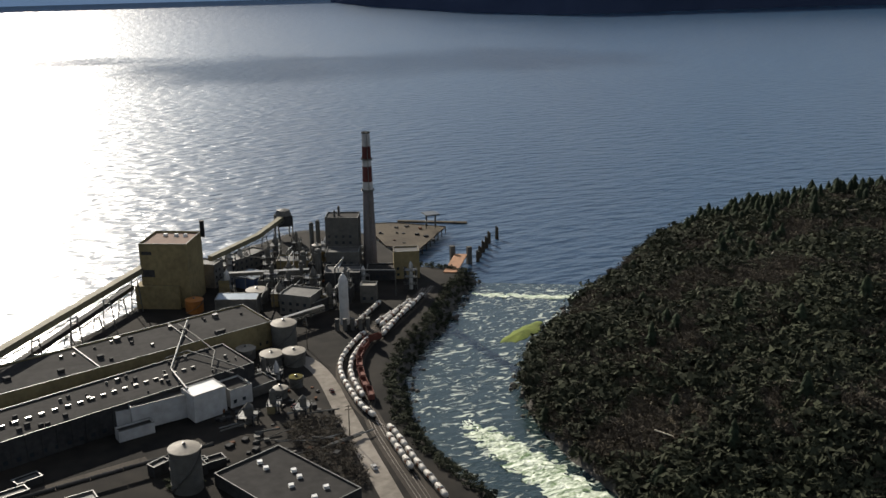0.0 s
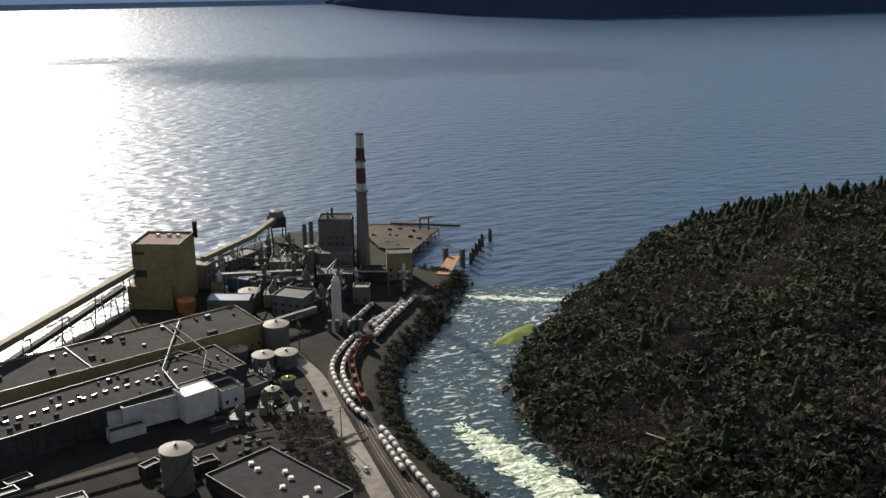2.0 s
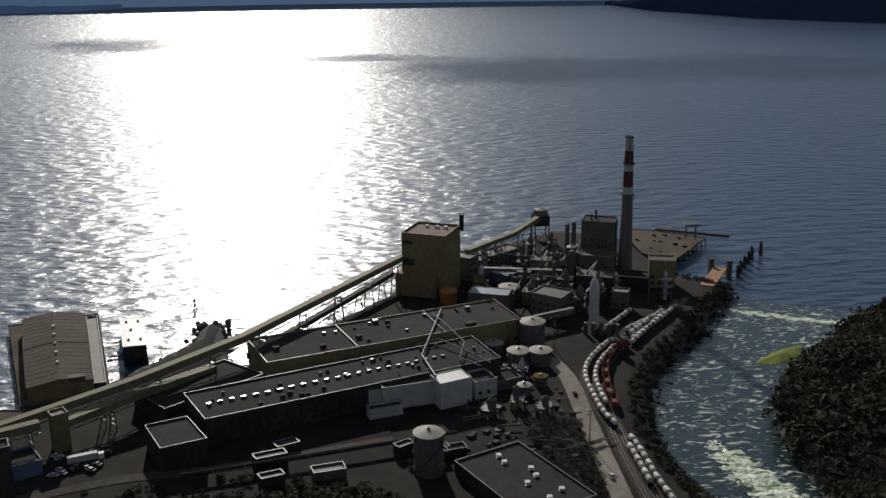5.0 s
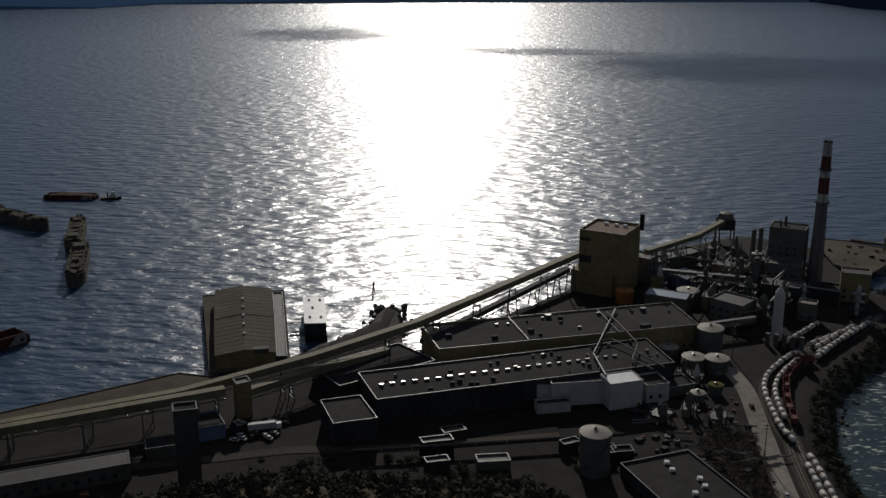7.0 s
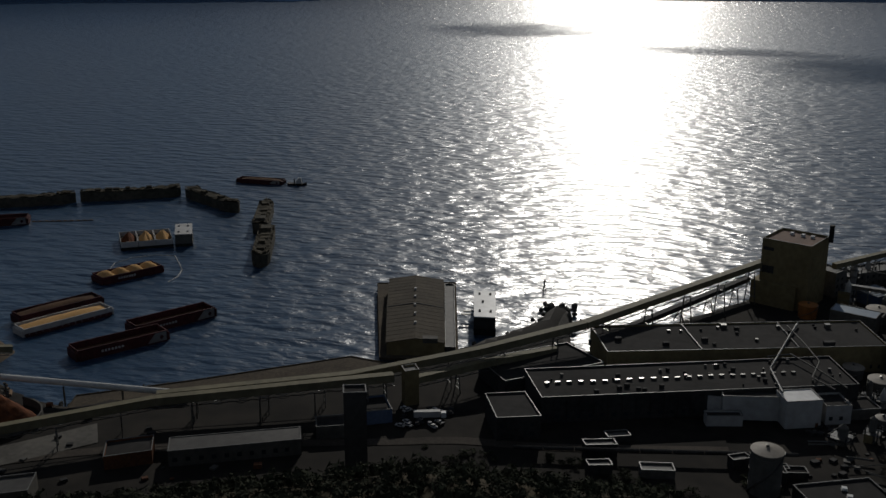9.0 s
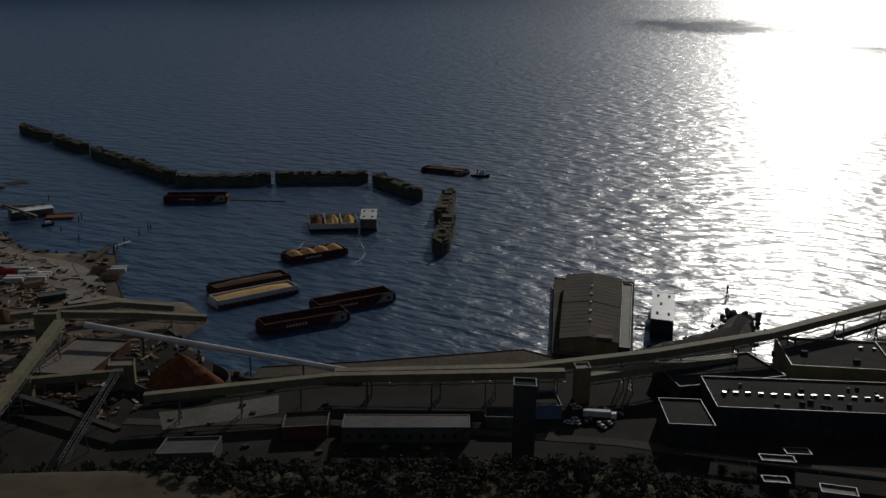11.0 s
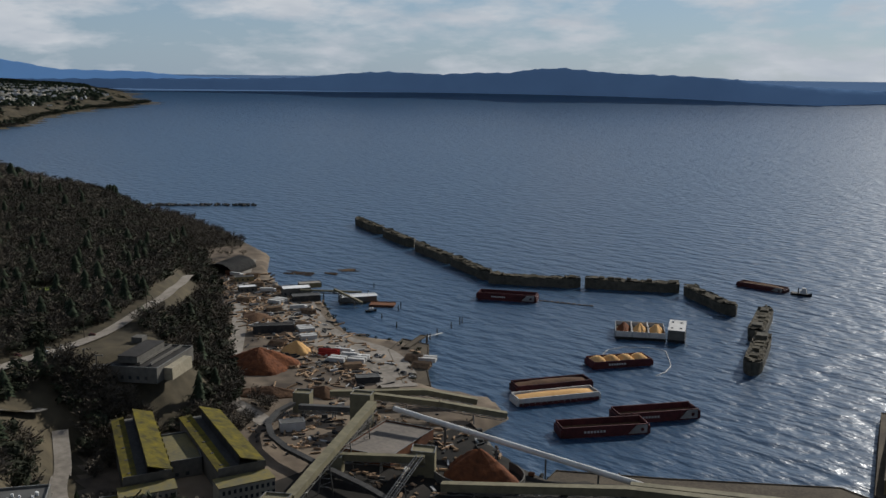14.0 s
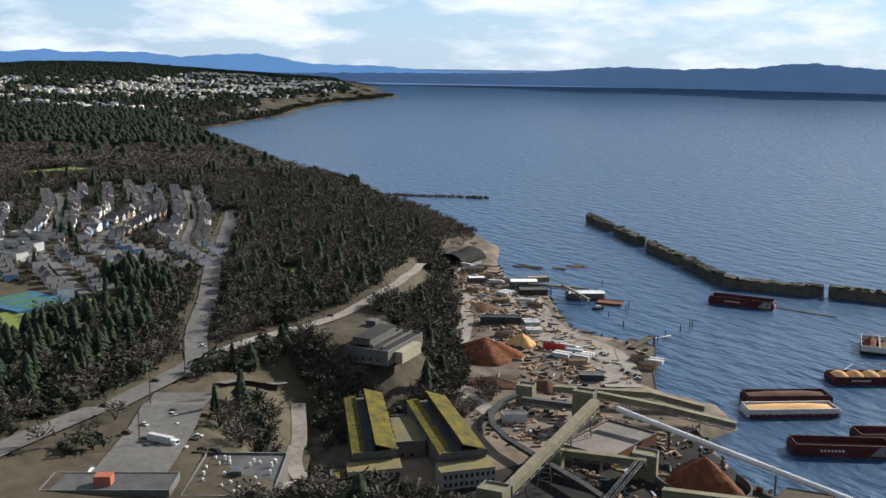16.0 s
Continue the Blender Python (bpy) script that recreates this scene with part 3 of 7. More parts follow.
hall_a, hall_m, hall_n = block("machine_hall", "long beige paper machine hall with a dark flat roof", (-59.3, 437.8), (74.7, 482), 37, 8, 22, BEIGE, ROOF_DARK, windows=1, ribs=6)
hall_b, hallb_m, hallb_n = block("machine_hall", "long dark flat-roofed hall with a row of roof vents", (-81.7, 377), (56, 431.3), 34, 8, 20.5, DARK_CLAD, ROOF_DARK, windows=1, ribs=6)
block("annex", "low flat-roofed annex with pale roof edging", (-103, 399), (-60.5, 436), 30, 8, 17, DARK_CLAD, ROOF_DARK)
block("annex", "low dark annex beside the paper hall", (-99.9, 351.7), (-80, 360), 27, 8, 19, DARK_CLAD, ROOF_DARK, windows=2)
block("white_building", "white-clad mill building with dark flat roof", (-6.7, 402.1), (19.4, 408), 12, 8, 19.5, WHITE, ROOF_DARK)
block("white_building", "narrow white stair block of the mill", (-16, 404), (-7.2, 404.5), 11, 8, 18, WHITE, ROOF_DARK)
block("white_building", "white mill building with a bright pale roof", (22, 400.3), (38.2, 406.9), 12.5, 8, 21, WHITE, ROOF_WHITE, parapet=0.2)
block("mill_block", "stepped grey mill block with a flat roof", (40.5, 410), (52, 414.5), 14, 8, 17, WHITE, ROOF_DARK, windows=1)
block("mill_block", "low grey lean-to block beside the mill", (52.5, 418), (66, 424), 13, 8, 13, CONCRETE, ROOF_DARK)
block("mill_block", "small white block in front of the paper hall", (-13, 393), (3, 397.5), 6, 8, 13, WHITE, ROOF_DARK)
block("shed", "dark shed with a pale blue metal roof", (82, 581.5), (96, 594), 18, 8, 15.5, painted("deep_blue_cladding", (0.07, 0.1, 0.17)), ROOF_BLUE, parapet=0.1)
block("process_block", "grey concrete process block with roof pipes", (88.5, 531.5), (105.4, 518.2), 18, 8, 20.5, CONCRETE, ROOF_GREY, windows=2)
block("process_block", "dark process block at the foot of the stack", (106, 518.5), (119, 527), 18, 8, 16, DARK_CLAD, ROOF_GREY, windows=1)
block("recovery_boiler_house", "tall grey boiler house beside the striped stack", (139, 606), (160.5, 597), 17, 8, 45, CONCRETE, ROOF_DARK, windows=6, ribs=5)
block("process_block", "stepped concrete block below the boiler house", (133, 585), (154, 577), 14, 8, 27, CONCRETE, ROOF_GREY, windows=3)
block("process_block", "low concrete block with plant on its roof", (125, 560), (147, 552), 18, 8, 21, DARK_CLAD, ROOF_GREY, windows=2)
block("process_block", "square beige block beside the stack", (177, 569), (193.6, 564.4), 13, 8, 26.5, BEIGE, ROOF_GREY, windows=2)
block("process_block", "low dark block at the stack's foot", (158, 573), (176, 566), 16, 8, 15, DARK_CLAD, ROOF_DARK, windows=1)
block("process_block", "grey block with sloping conveyor beside it", (58, 596), (66, 606), 18, 8, 24, CONCRETE, ROOF_GREY, windows=3)
block("process_block", "long low shed behind the boiler house", (76, 620), (104, 640), 14, 8, 18, CONCRETE, ROOF_GREY, windows=2)
block("process_block", "low brown block on the waterfront", (104, 612), (126, 604), 16, 8, 17, BEIGE, ROOF_GREY, windows=2)
block("substation_roof_building", "low dark flat-roofed building with roof boxes", (46, 293), (76, 308), 52, 8, 13.5, DARK_CLAD, ROOF_DARK, windows=1)
block("bleach_plant", "blue-roofed pipe hall behind the paper hall", (49, 540), (74, 531), 13, 8, 19, CONCRETE, ROOF_BLUE, parapet=0.1)

# boiler house: a tall block over a broader base
bh, bh_m, bh_n = block("boiler_house", "tall windowless beige boiler house with a brown roof", (10.2, 576.5), (37.1, 563.4), 31, 8, 48.5, BEIGE, material("brown_roof", (0.16, 0.1, 0.075), (0.1, 0.065, 0.05)), parapet=1.2)
part("plinth", boxes((-3.5, bh_n * 0.8, -3.2, 34, 8, 22.5), m=bh_m), BEIGE, bh, "wider lower storey")
part("louvre", boxes((1, 12, -0.12, -0.003, 41.5, 43.6), m=bh_m), DARK_CLAD, bh)
part("louvre", boxes((1, 14, -0.12, -0.003, 27.5, 32), m=bh_m), DARK_CLAD, bh)
for q in (8, 15, 21):
    part("roof_hatch", boxes((q, q + 2.2, 22, 24, 47.3, 48.9), m=bh_m), ROOF_WHITE, bh)
part("flue", lathe([(1.5, 47), (1.5, 56.5), (1.7, 56.6), (1.7, 57.4), (1.1, 57.4)], 16, (50.5, 583)), BLACK, bh, "short dark flue")

# the tall striped stack
stack = thing("chimney_stack", "tall concrete stack banded red and white at its top", "chimney")
SX, SY = 169.5, 599
bands = [(8, 63, CONCRETE, "dark_shaft"), (63, 69, STACK_WHITE, "white_band"), (69, 79.5, STACK_RED, "red_band"), (79.5, 84, STACK_WHITE, "white_band"), (84, 93, STACK_RED, "red_band"), (93, 102, STACK_WHITE, "white_band")]


def stack_r(z):
    return 4.9 - (z - 8) / 94 * 2.15


SHAFT = material("sooty_concrete", (0.13, 0.115, 0.11), (0.09, 0.08, 0.075), rough=0.9)
for z0, z1, mt, nm in bands:
    part(nm, lathe([(stack_r(z0), z0), (stack_r(z1), z1)], 28, (SX, SY)), SHAFT if z0 == 8 else mt, stack, smooth=False)
part("rim", lathe([(2.9, 101.6), (3.0, 101.7), (3.0, 102.5), (2.3, 102.5), (2.3, 101.9)], 28, (SX, SY)), BLACK, stack)
for z in (63, 84):
    part("walkway", lathe([(stack_r(z) + 0.05, z - 0.2), (stack_r(z) + 1.0, z - 0.2), (stack_r(z) + 1.0, z + 0.9), (stack_r(z) + 0.9, z + 0.9), (stack_r(z) + 0.9, z), (stack_r(z) + 0.05, z)], 24, (SX, SY)), STEEL, stack)
bm = bmesh.new()
bm_bar(bm, (SX - 0.3, SY - stack_r(8) - 0.2, 8), (SX - 0.3, SY - stack_r(101) - 0.2, 101), 0.35)
part("ladder", bm, STEEL, stack)


def tank(label, x, y, r, z0, z1, cone=1.6, shell=TANK_GREY, top=TANK_TOP, category="tank"):
    ob = thing("storage_tank", label, category, "mill tanks")
    part("shell", lathe([(r, z0), (r, z1)], 28, (x, y)), shell, ob)
    part("roof", lathe([(r + 0.25, z1 - 0.15), (r + 0.25, z1 + 0.2), (r * 0.12, z1 + cone), (0, z1 + cone)], 28, (x, y)), top, ob)
    part("cap", lathe([(0.7, z1 + cone * 0.9), (0.7, z1 + cone + 0.7), (0, z1 + cone + 0.9)], 10, (x, y)), STEEL, ob)
    for k, zz in enumerate(np.linspace(z0 + 3, z1 - 2, 3)):
        part("stiffener_ring", lathe([(r + 0.003, zz), (r + 0.15, zz), (r + 0.15, zz + 0.25), (r + 0.003, zz + 0.25)], 28, (x, y)), shell, ob)
    bm = bmesh.new()
    for a in np.linspace(-2.9, -0.3, 8):
        bm_bar(bm, (x + (r + 0.35) * math.cos(a), y + (r + 0.35) * math.sin(a), z0 + (z1 - z0) * (a + 2.9) / 2.6), (x + (r + 0.35) * math.cos(a + 0.37), y + (r + 0.35) * math.sin(a + 0.37), z0 + (z1 - z0) * min(1, (a + 3.27) / 2.6)), 0.5, 0.2)
    part("stair", bm, STEEL, ob)
    return ob


tank("tall round concrete tank with a pale conical top", 12, 341.5, 6.5, 8, 25.5)
tank("big round concrete silo with a pale conical top", 80.8, 479, 7.2, 8, 21.5)
for x, y, r, z1, mt in ((57, 470, 5.4, 13.5, TANK_GREY), (69, 455, 6.3, 14.5, TANK_GREY), (81, 453, 6.2, 15, TANK_GREY), (79.5, 560, 7.2, 15.5, TANK_GREY), (66, 415, 3.6, 12.5, TANK_GREY), (114, 545, 4, 16, TANK_GREY), (130, 598, 3.2, 29, TANK_GREY)):
    tank("round grey process tank with a pale lid", x, y, r, 8, z1, 1.0, mt)
tank("orange-brown painted round tank", 38, 556, 5.6, 8, 15.5, 0.8, ORANGE, ORANGE)
tank("round tank with a mossy green top", 76, 424, 3.4, 8, 13, 0.4, TANK_GREY, MOSS)
cyl = thing("digester", "slim white pressure vessel with a domed top", "vessel")
part("shell", lathe([(2.9, 8), (2.9, 33)], 20, (122, 500)), WHITE, cyl, smooth=False)
part("dome", lathe([(2.9, 33), (2.6, 35.3), (1.6, 37.2), (0.6, 38.1), (0.6, 39), (0, 39)], 20, (122, 500)), WHITE, cyl)
for k in range(5):
    part("leg_column", lathe([(1.3, 8), (1.3, 15)], 12, (115 + k * 4.4, 491 - k * 1.2)), TANK_GREY, cyl)
for x, y, r, z0, z1 in ((137, 619, 1.6, 20, 40), (133, 622, 1.6, 20, 38), (151, 612, 0.9, 40, 50), (147, 609, 0.8, 40, 48), (127, 583, 2.2, 8, 30), (112, 570, 1.4, 8, 27), (118, 588, 1.8, 8, 28)):
    ob = thing("process_column", "slim grey steel process column", "process column", "process columns")
    part("shaft", lathe([(r, z0 - 12 if z0 > 8 else 8), (r, z1), (r * 0.6, z1 + 0.8), (0, z1 + 0.9)], 14, (x, y)), TANK_GREY, ob)
    part("flange", lathe([(r + 0.3, z1 - 2), (r + 0.3, z1 - 1.6), (r + 0.01, z1 - 1.6)], 14, (x, y)), STEEL, ob)

# hopper tower on the sea side
tower = thing("hopper_tower", "steel hopper tower at the head of a conveyor", "tower")
part("bin", boxes((126, 138, 697, 709, 18, 26)), DARK_CLAD, tower)
part("roof", lathe([(6.5, 26.003), (5, 30), (1, 31)], 8, (132, 703)), TANK_GREY, tower)
for x in (126.5, 137.5):
    for y in (697.5, 708.5):
        part("leg", boxes((x - 0.5, x + 0.5, y - 0.5, y + 0.5, 4, 18)), STEEL, tower)


# ---------------------------------------------------------------- conveyor galleries
def gallery(label, pts, w=4.0, h=3.4, mat=GALLERY, group="conveyor galleries", every=26, base=8.0, truss=True, name="conveyor_gallery"):
    """A raised enclosed conveyor on trestles. pts: its floor line."""
    ob = thing(name, label, "conveyor", group)
    for a, b in zip(pts, pts[1:]):
        m, n = beam_pose(a, b)
        part("housing", boxes((0, n, -w / 2, w / 2, 0, h), m=m), mat, ob)
        part("roof_ridge", boxes((0, n, -w / 2 - 0.25, w / 2 + 0.25, h + 0.003, h + 0.3), m=m), mat, ob)
        if truss:
            bm = bmesh.new()
            for s in (-w / 2 - 0.1, w / 2 + 0.1):
                bm_box(bm, 0, n, s - 0.15, s + 0.15, -1.6, -1.3, m)
                k = int(n // 5) + 1
                for q in range(k):
                    x0, x1 = q * n / k, (q + 1) * n / k
                    za, zb = (-1.4, -0.05) if q % 2 else (-0.05, -1.4)
                    p0, p1 = m @ Vector((x0, s, za)), m @ Vector((x1, s, zb))
                    bm_bar(bm, p0, p1, 0.25)
            part("truss", bm, STEEL, ob)
        count = max(1, int(n // every))
        for q in range(count):
            f = (q + 0.5) / count
            p = Vector(a).lerp(Vector(b), f)
            g = float(land_height(p.x, p.y))
            if p.z - g < 5:
                continue
            x = (Vector(b) - Vector(a)).normalized()
            side = Vector((-x.y, x.x, 0)).normalized()
            for s in (-1, 1):
                part("trestle_leg", bm_bar(bmesh.new(), p + side * s * (w / 2 - 0.2) - Vector((0, 0, 1.5)), Vector((p.x, p.y, max(g, -2) - 0.5)) + side * s * (w / 2 + 1.6), 0.5), STEEL, ob)
            for z in np.linspace(0.25, 0.8, 3):
                zz = g + (p.z - 1.5 - g) * z
                o = w / 2 - 0.2 + (1 - z) * 1.8
                part("cross_bar", bm_bar(bmesh.new(), (p.x - side.x * o, p.y - side.y * o, zz), (p.x + side.x * o, p.y + side.y * o, zz), 0.25), STEEL, ob)
                part("brace", bm_bar(bmesh.new(), (p.x - side.x * o, p.y - side.y * o, zz), (p.x + side.x * (o - 0.4), p.y + side.y * (o - 0.4), zz + 3), 0.2), STEEL, ob)
    return ob


gallery("long beige enclosed chip conveyor on steel trestles", [(-322, 266, 18), (-255, 316, 20), (-160, 373, 22)])
gallery("long beige conveyor climbing to the boiler house", [(-262, 327, 17), (-184, 374, 19), (-121, 414, 22.5), (-72, 458, 26), (14, 583, 30)])
gallery("lower beige conveyor branch joining the transfer tower", [(-150, 383, 18), (-112, 418, 17), (-84, 448, 15)], 3.4, 3)
gallery("low covered conveyor along the waterfront below the gallery", [(-70, 470, 12), (5, 588, 17)], 3, 2.6, DARK_CLAD)
gallery("beige conveyor from the boiler house to the hopper tower", [(56, 596, 27), (100, 650, 24), (130, 699, 23)], 3.4, 3)
gallery("short grey pipe bridge between process blocks", [(62, 585, 19), (118, 572, 19)], 3, 2, STEEL)
gallery("short grey pipe bridge between mill blocks", [(85, 500, 15), (112, 512, 15)], 2.2, 1.6, STEEL)

# The tall tower's shaded look is put into its near-black cladding colour.
ob, _, _ = block("transfer_tower", "tall dark conveyor transfer tower", (-147, 282), (-139, 285.5), 8, 6, 52, material("shaded_cladding", (0.05, 0.048, 0.046), (0.03, 0.029, 0.028)), ROOF_DARK, category="tower")
ob, _, _ = block("transfer_tower", "square beige conveyor transfer tower", (-155, 377), (-148.5, 381), 7, 8, 25.5, BEIGE, ROOF_GREY, category="tower")

# chip conveyors by the barge berth
gallery("beige chip conveyor climbing from the transfer head", [(-412, 306, 25), (-340, 198, 25)], 4.2, 3.4)
gallery("beige barge unloading conveyor on trestles", [(-470, 326, 14), (-437, 368, 14), (-415, 388, 9)], 3.4, 3)
gallery("beige barge unloading conveyor to the landing", [(-440, 332, 18), (-415, 356, 15), (-388, 384, 8)], 3.4, 3)
gallery("beige cross conveyor between two transfer heads", [(-386, 262, 14), (-354, 286, 17)], 3.4, 3)
gallery("grey-roofed covered conveyor beside the beige one", [(-425, 314, 13), (-402, 277, 12)], 5, 3.5, ROOF_GREY)
gallery("low grey conveyor leading to the transfer head", [(-468, 302, 12), (-432, 322, 14)], 3, 2.4, ROOF_GREY)
pipe = thing("pipe_conveyor", "long white tubular conveyor on slim supports", "conveyor")
bm = bmesh.new()
bm_tube(bm, (-411, 320, 22), (-262, 350, 11), 1.5, 14)
part("tube", bm, PIPE_WHITE, pipe, smooth=False)
for f in (0.2, 0.4, 0.6, 0.8, 0.95):
    p = Vector((-411, 320, 22)).lerp(Vector((-262, 350, 11)), f)
    g = max(-3, float(land_height(p.x, p.y)) - 0.3)
    part("support", boxes((p.x - 0.35, p.x + 0.35, p.y - 0.35, p.y + 0.35, g, p.z - 1.3)), STEEL, pipe)
for lab, a, b, d, z0, z1 in (("beige conveyor head house over the yard", (-433, 309), (-424, 315), 8, 5, 27), ("beige square transfer head house", (-482, 308), (-474, 314), 9, 5, 17), ("beige transfer house beside the chip heap", (-361, 284), (-353, 291), 10, 8, 21), ("beige drive house at a conveyor's foot", (-343, 184), (-333, 190), 9, 14, 30), ("small beige drive house under the conveyor", (-388, 254), (-381, 259), 7, 8, 17)):
    block("head_house", lab, a, b, d, z0, z1, GALLERY, GALLERY, category="conveyor house", windows=0)
stair = thing("lattice_conveyor", "open steel lattice conveyor climbing to a head house", "conveyor")
bm = bmesh.new()
a, b = Vector((-354, 283, 20)), Vector((-306, 208, 16))
side = Vector((b.y - a.y, a.x - b.x, 0)).normalized() * 1.3
for s in (-1, 1):
    for z in (0, 1.8):
        bm_bar(bm, a + side * s + Vector((0, 0, z)), b + side * s + Vector((0, 0, z)), 0.3)
for q in range(28):
    p, p2 = a.lerp(b, q / 28), a.lerp(b, (q + 1) / 28)
    bm_bar(bm, p - side, p + side, 0.25)
    for s in (-1, 1):
        bm_bar(bm, p + side * s, p2 + side * s + Vector((0, 0, 1.8)), 0.2)
part("lattice", bm, STEEL, stair)
bm = bmesh.new()
for q in (0.35, 0.7):
    p = a.lerp(b, q)
    for s in (-1, 1):
        bm_bar(bm, p + side * s, Vector((p.x, p.y, 7)) + side * s * 2.2, 0.4)
part("trestle", bm, STEEL, stair)

# chip store and chip heaps
block("chip_store", "low brown flat-roofed store with roof vents", (-398.1, 273.2), (-373.7, 283.2), 50, 6, 14, RUST, material("store_roof", (0.16, 0.14, 0.12), (0.1, 0.09, 0.08)), windows=1)


def heap(name, label, x, y, rx, ry, h, mat, base, seed, turn=0, category="mound"):
    """A loose heap: a cone with slumped sides and an uneven crest."""
    rnd = random.Random(seed)
    bm = bmesh.new()
    rows = []
    n = 40
    ph = [rnd.uniform(0, 6.3) for _ in range(6)]
    for j in range(13):
        f = j / 12
        row = []
        for k in range(n):
            a = 2 * math.pi * k / n
            wob = 1 + 0.1 * math.sin(3 * a + ph[0]) + 0.07 * math.sin(5 * a + ph[1]) + 0.04 * math.sin(11 * a + ph[2])
            r = (1 - f) * wob
            z = h * (1 - (1 - f) ** 1.25) * (1 + 0.12 * math.sin(4 * a + ph[3]) * (1 - f)) + (rnd.random() - 0.5) * h * 0.06 * (0 < j)
            row.append(bm.verts.new((r * rx * math.cos(a), r * ry * math.sin(a), z if j else -1.5)))
        rows.append(row)
    for p, q in zip(rows, rows[1:]):
        for k in range(n):
            bm.faces.new((p[k], p[(k + 1) % n], q[(k + 1) % n], q[k]))
    bmesh.ops.remove_doubles(bm, verts=bm.verts, dist=0.001)
    ob = part(name, bm, mat, smooth=True)
    ob.matrix_basis = pose(x, y, base, 0, 0, turn)
    return tagged(ob, label, category)


heap("woodchip_mound", "large brown wood chip heap ringed by a low wall", -342, 309, 21, 17, 15, CHIPS_RED, 8, 1)
heap("woodchip_mound", "big red-brown cedar chip heap in the yard", -577, 352, 27, 22, 13, CHIPS_RED, 5, 2, 40)
heap("woodchip_mound", "small orange-brown chip heap in the yard", -589, 394, 13, 10, 8, CHIPS, 5, 3)
heap("bark_mound", "long low dark bark heap on the yard", -522, 320, 24, 10, 5, BARK, 5, 4, 40)
heap("bark_mound", "dark brown bark heap beside the yard road", -498, 345, 14, 9, 5, BARK, 5, 5)
heap("bark_mound", "grey-brown heap of mill waste in the yard", -690, 430, 18, 12, 4, BARK, 5, 6)
heap("bark_mound", "low brown heap near the conveyor feet", -448, 296, 10, 8, 3.5, BARK, 5, 8)
bm = bmesh.new()
for k in range(26):
    a0, a1 = radians(-150 + k * 9), radians(-150 + (k + 1) * 9)
    bm_bar(bm, (-342 + 25 * math.cos(a0), 309 + 20 * math.sin(a0), 10), (-342 + 25 * math.cos(a1), 309 + 20 * math.sin(a1), 10), 0.8, 4)
tagged(part("retaining_wall", bm, CONCRETE), "low curved concrete wall round a chip heap", "wall")
# the curved covered walkway of the chip road
curve = [(-476, 304, 12), (-470, 288, 12), (-458, 272, 12), (-440, 261, 12), (-419, 255, 12), (-388, 252, 12), (-353, 250, 12), (-318, 247, 11)]
gallery("curved dark covered conveyor round the yard's edge", curve, 3, 1.6, DARK_CLAD, truss=False)


# ---------------------------------------------------------------- piers, warehouse and wharves
def wharf(label, pts, z, thick=0.8, name="wharf", pile_step=9.0):
    """A timber deck on round piles; pts: its outline."""
    ob = thing(name, label, "wharf")
    bm = bmesh.new()
    top, low = [bm.verts.new((x, y, z)) for x, y in pts], [bm.verts.new((x, y, z - thick)) for x, y in pts]
    bm.faces.new(top)
    bm.faces.new(low[::-1])
    for k in range(len(pts)):
        q = (k + 1) % len(pts)
        bm.faces.new((low[k], low[q], top[q], top[k]))
    bmesh.ops.recalc_face_normals(bm, faces=bm.faces)
    part("deck", bm, TIMBER, ob)
    for (x0, y0), (x1, y1) in zip(pts, pts[1:] + pts[:1]):
        n = max(1, int(math.hypot(x1 - x0, y1 - y0) / pile_step))
        bm = bmesh.new()
        bm_bar(bm, (x0, y0, z + 0.25), (x1, y1, z + 0.25), 0.45, 0.5)
        part("kerb", bm, TIMBER, ob)
        for k in range(n):
            f = k / n
            x, y = x0 + (x1 - x0) * f, y0 + (y1 - y0) * f
            part("pile", lathe([(0.45, -4), (0.4, z - 0.1)], 7, (x, y)), TIMBER, ob)
    return ob


wharf("long grey wharf along the mill's shore", [(-318, 334), (-275, 362), (-192, 414), (-178, 430), (-204, 433), (-278, 378), (-322, 348)], 4.6)
wharf("warehouse pier standing on piles in the bay", [(-186, 436), (-140, 445), (-170, 570), (-219, 553)], 4.4)
wharf("loading dock with old planking at the point", [(200, 655), (218, 634), (262, 689), (228, 720), (205, 726)], 5.6)
wharf("log yard wharf on timber piles", [(-466, 402), (-491, 424), (-535, 470), (-560, 468), (-545, 440), (-480, 392)], 4.9)
wharf("log boom walkway on slender piles", [(-541, 449), (-537, 452), (-551, 484), (-555, 482)], 6.0)

wh_a, wh_b = (-181.5, 441.5), (-149, 440.5)
m, n = plan_frame((-183, 441), (-149.5, 449))
wh = thing("pier_warehouse", "long brown warehouse with a low ribbed roof on a pier", "warehouse")
L = 104
part("wall", boxes((0, n, 0, L, 4.4, 11.4), m=m), BEIGE, wh)
EAVES, RIDGE = 11.7, 14.3
BROWN_SHEET = material("brown_sheet_roof", (0.075, 0.063, 0.046), (0.045, 0.038, 0.028), rough=0.9, grain=0.5, patch=0.06)
for y in (0, L - 0.4):
    bm = bmesh.new()
    near = [bm.verts.new(m @ Vector((x, y, z))) for x, z in ((0, 11.4), (n, 11.4), (n / 2, RIDGE - 0.3))]
    far_ = [bm.verts.new(m @ Vector((x, y + 0.4, z))) for x, z in ((0, 11.4), (n, 11.4), (n / 2, RIDGE - 0.3))]
    bm.faces.new(near)
    bm.faces.new(far_[::-1])
    for k in range(3):
        bm.faces.new((near[k], far_[k], far_[(k + 1) % 3], near[(k + 1) % 3]))
    bmesh.ops.recalc_face_normals(bm, faces=bm.faces)
    part("gable", bm, BEIGE, wh)
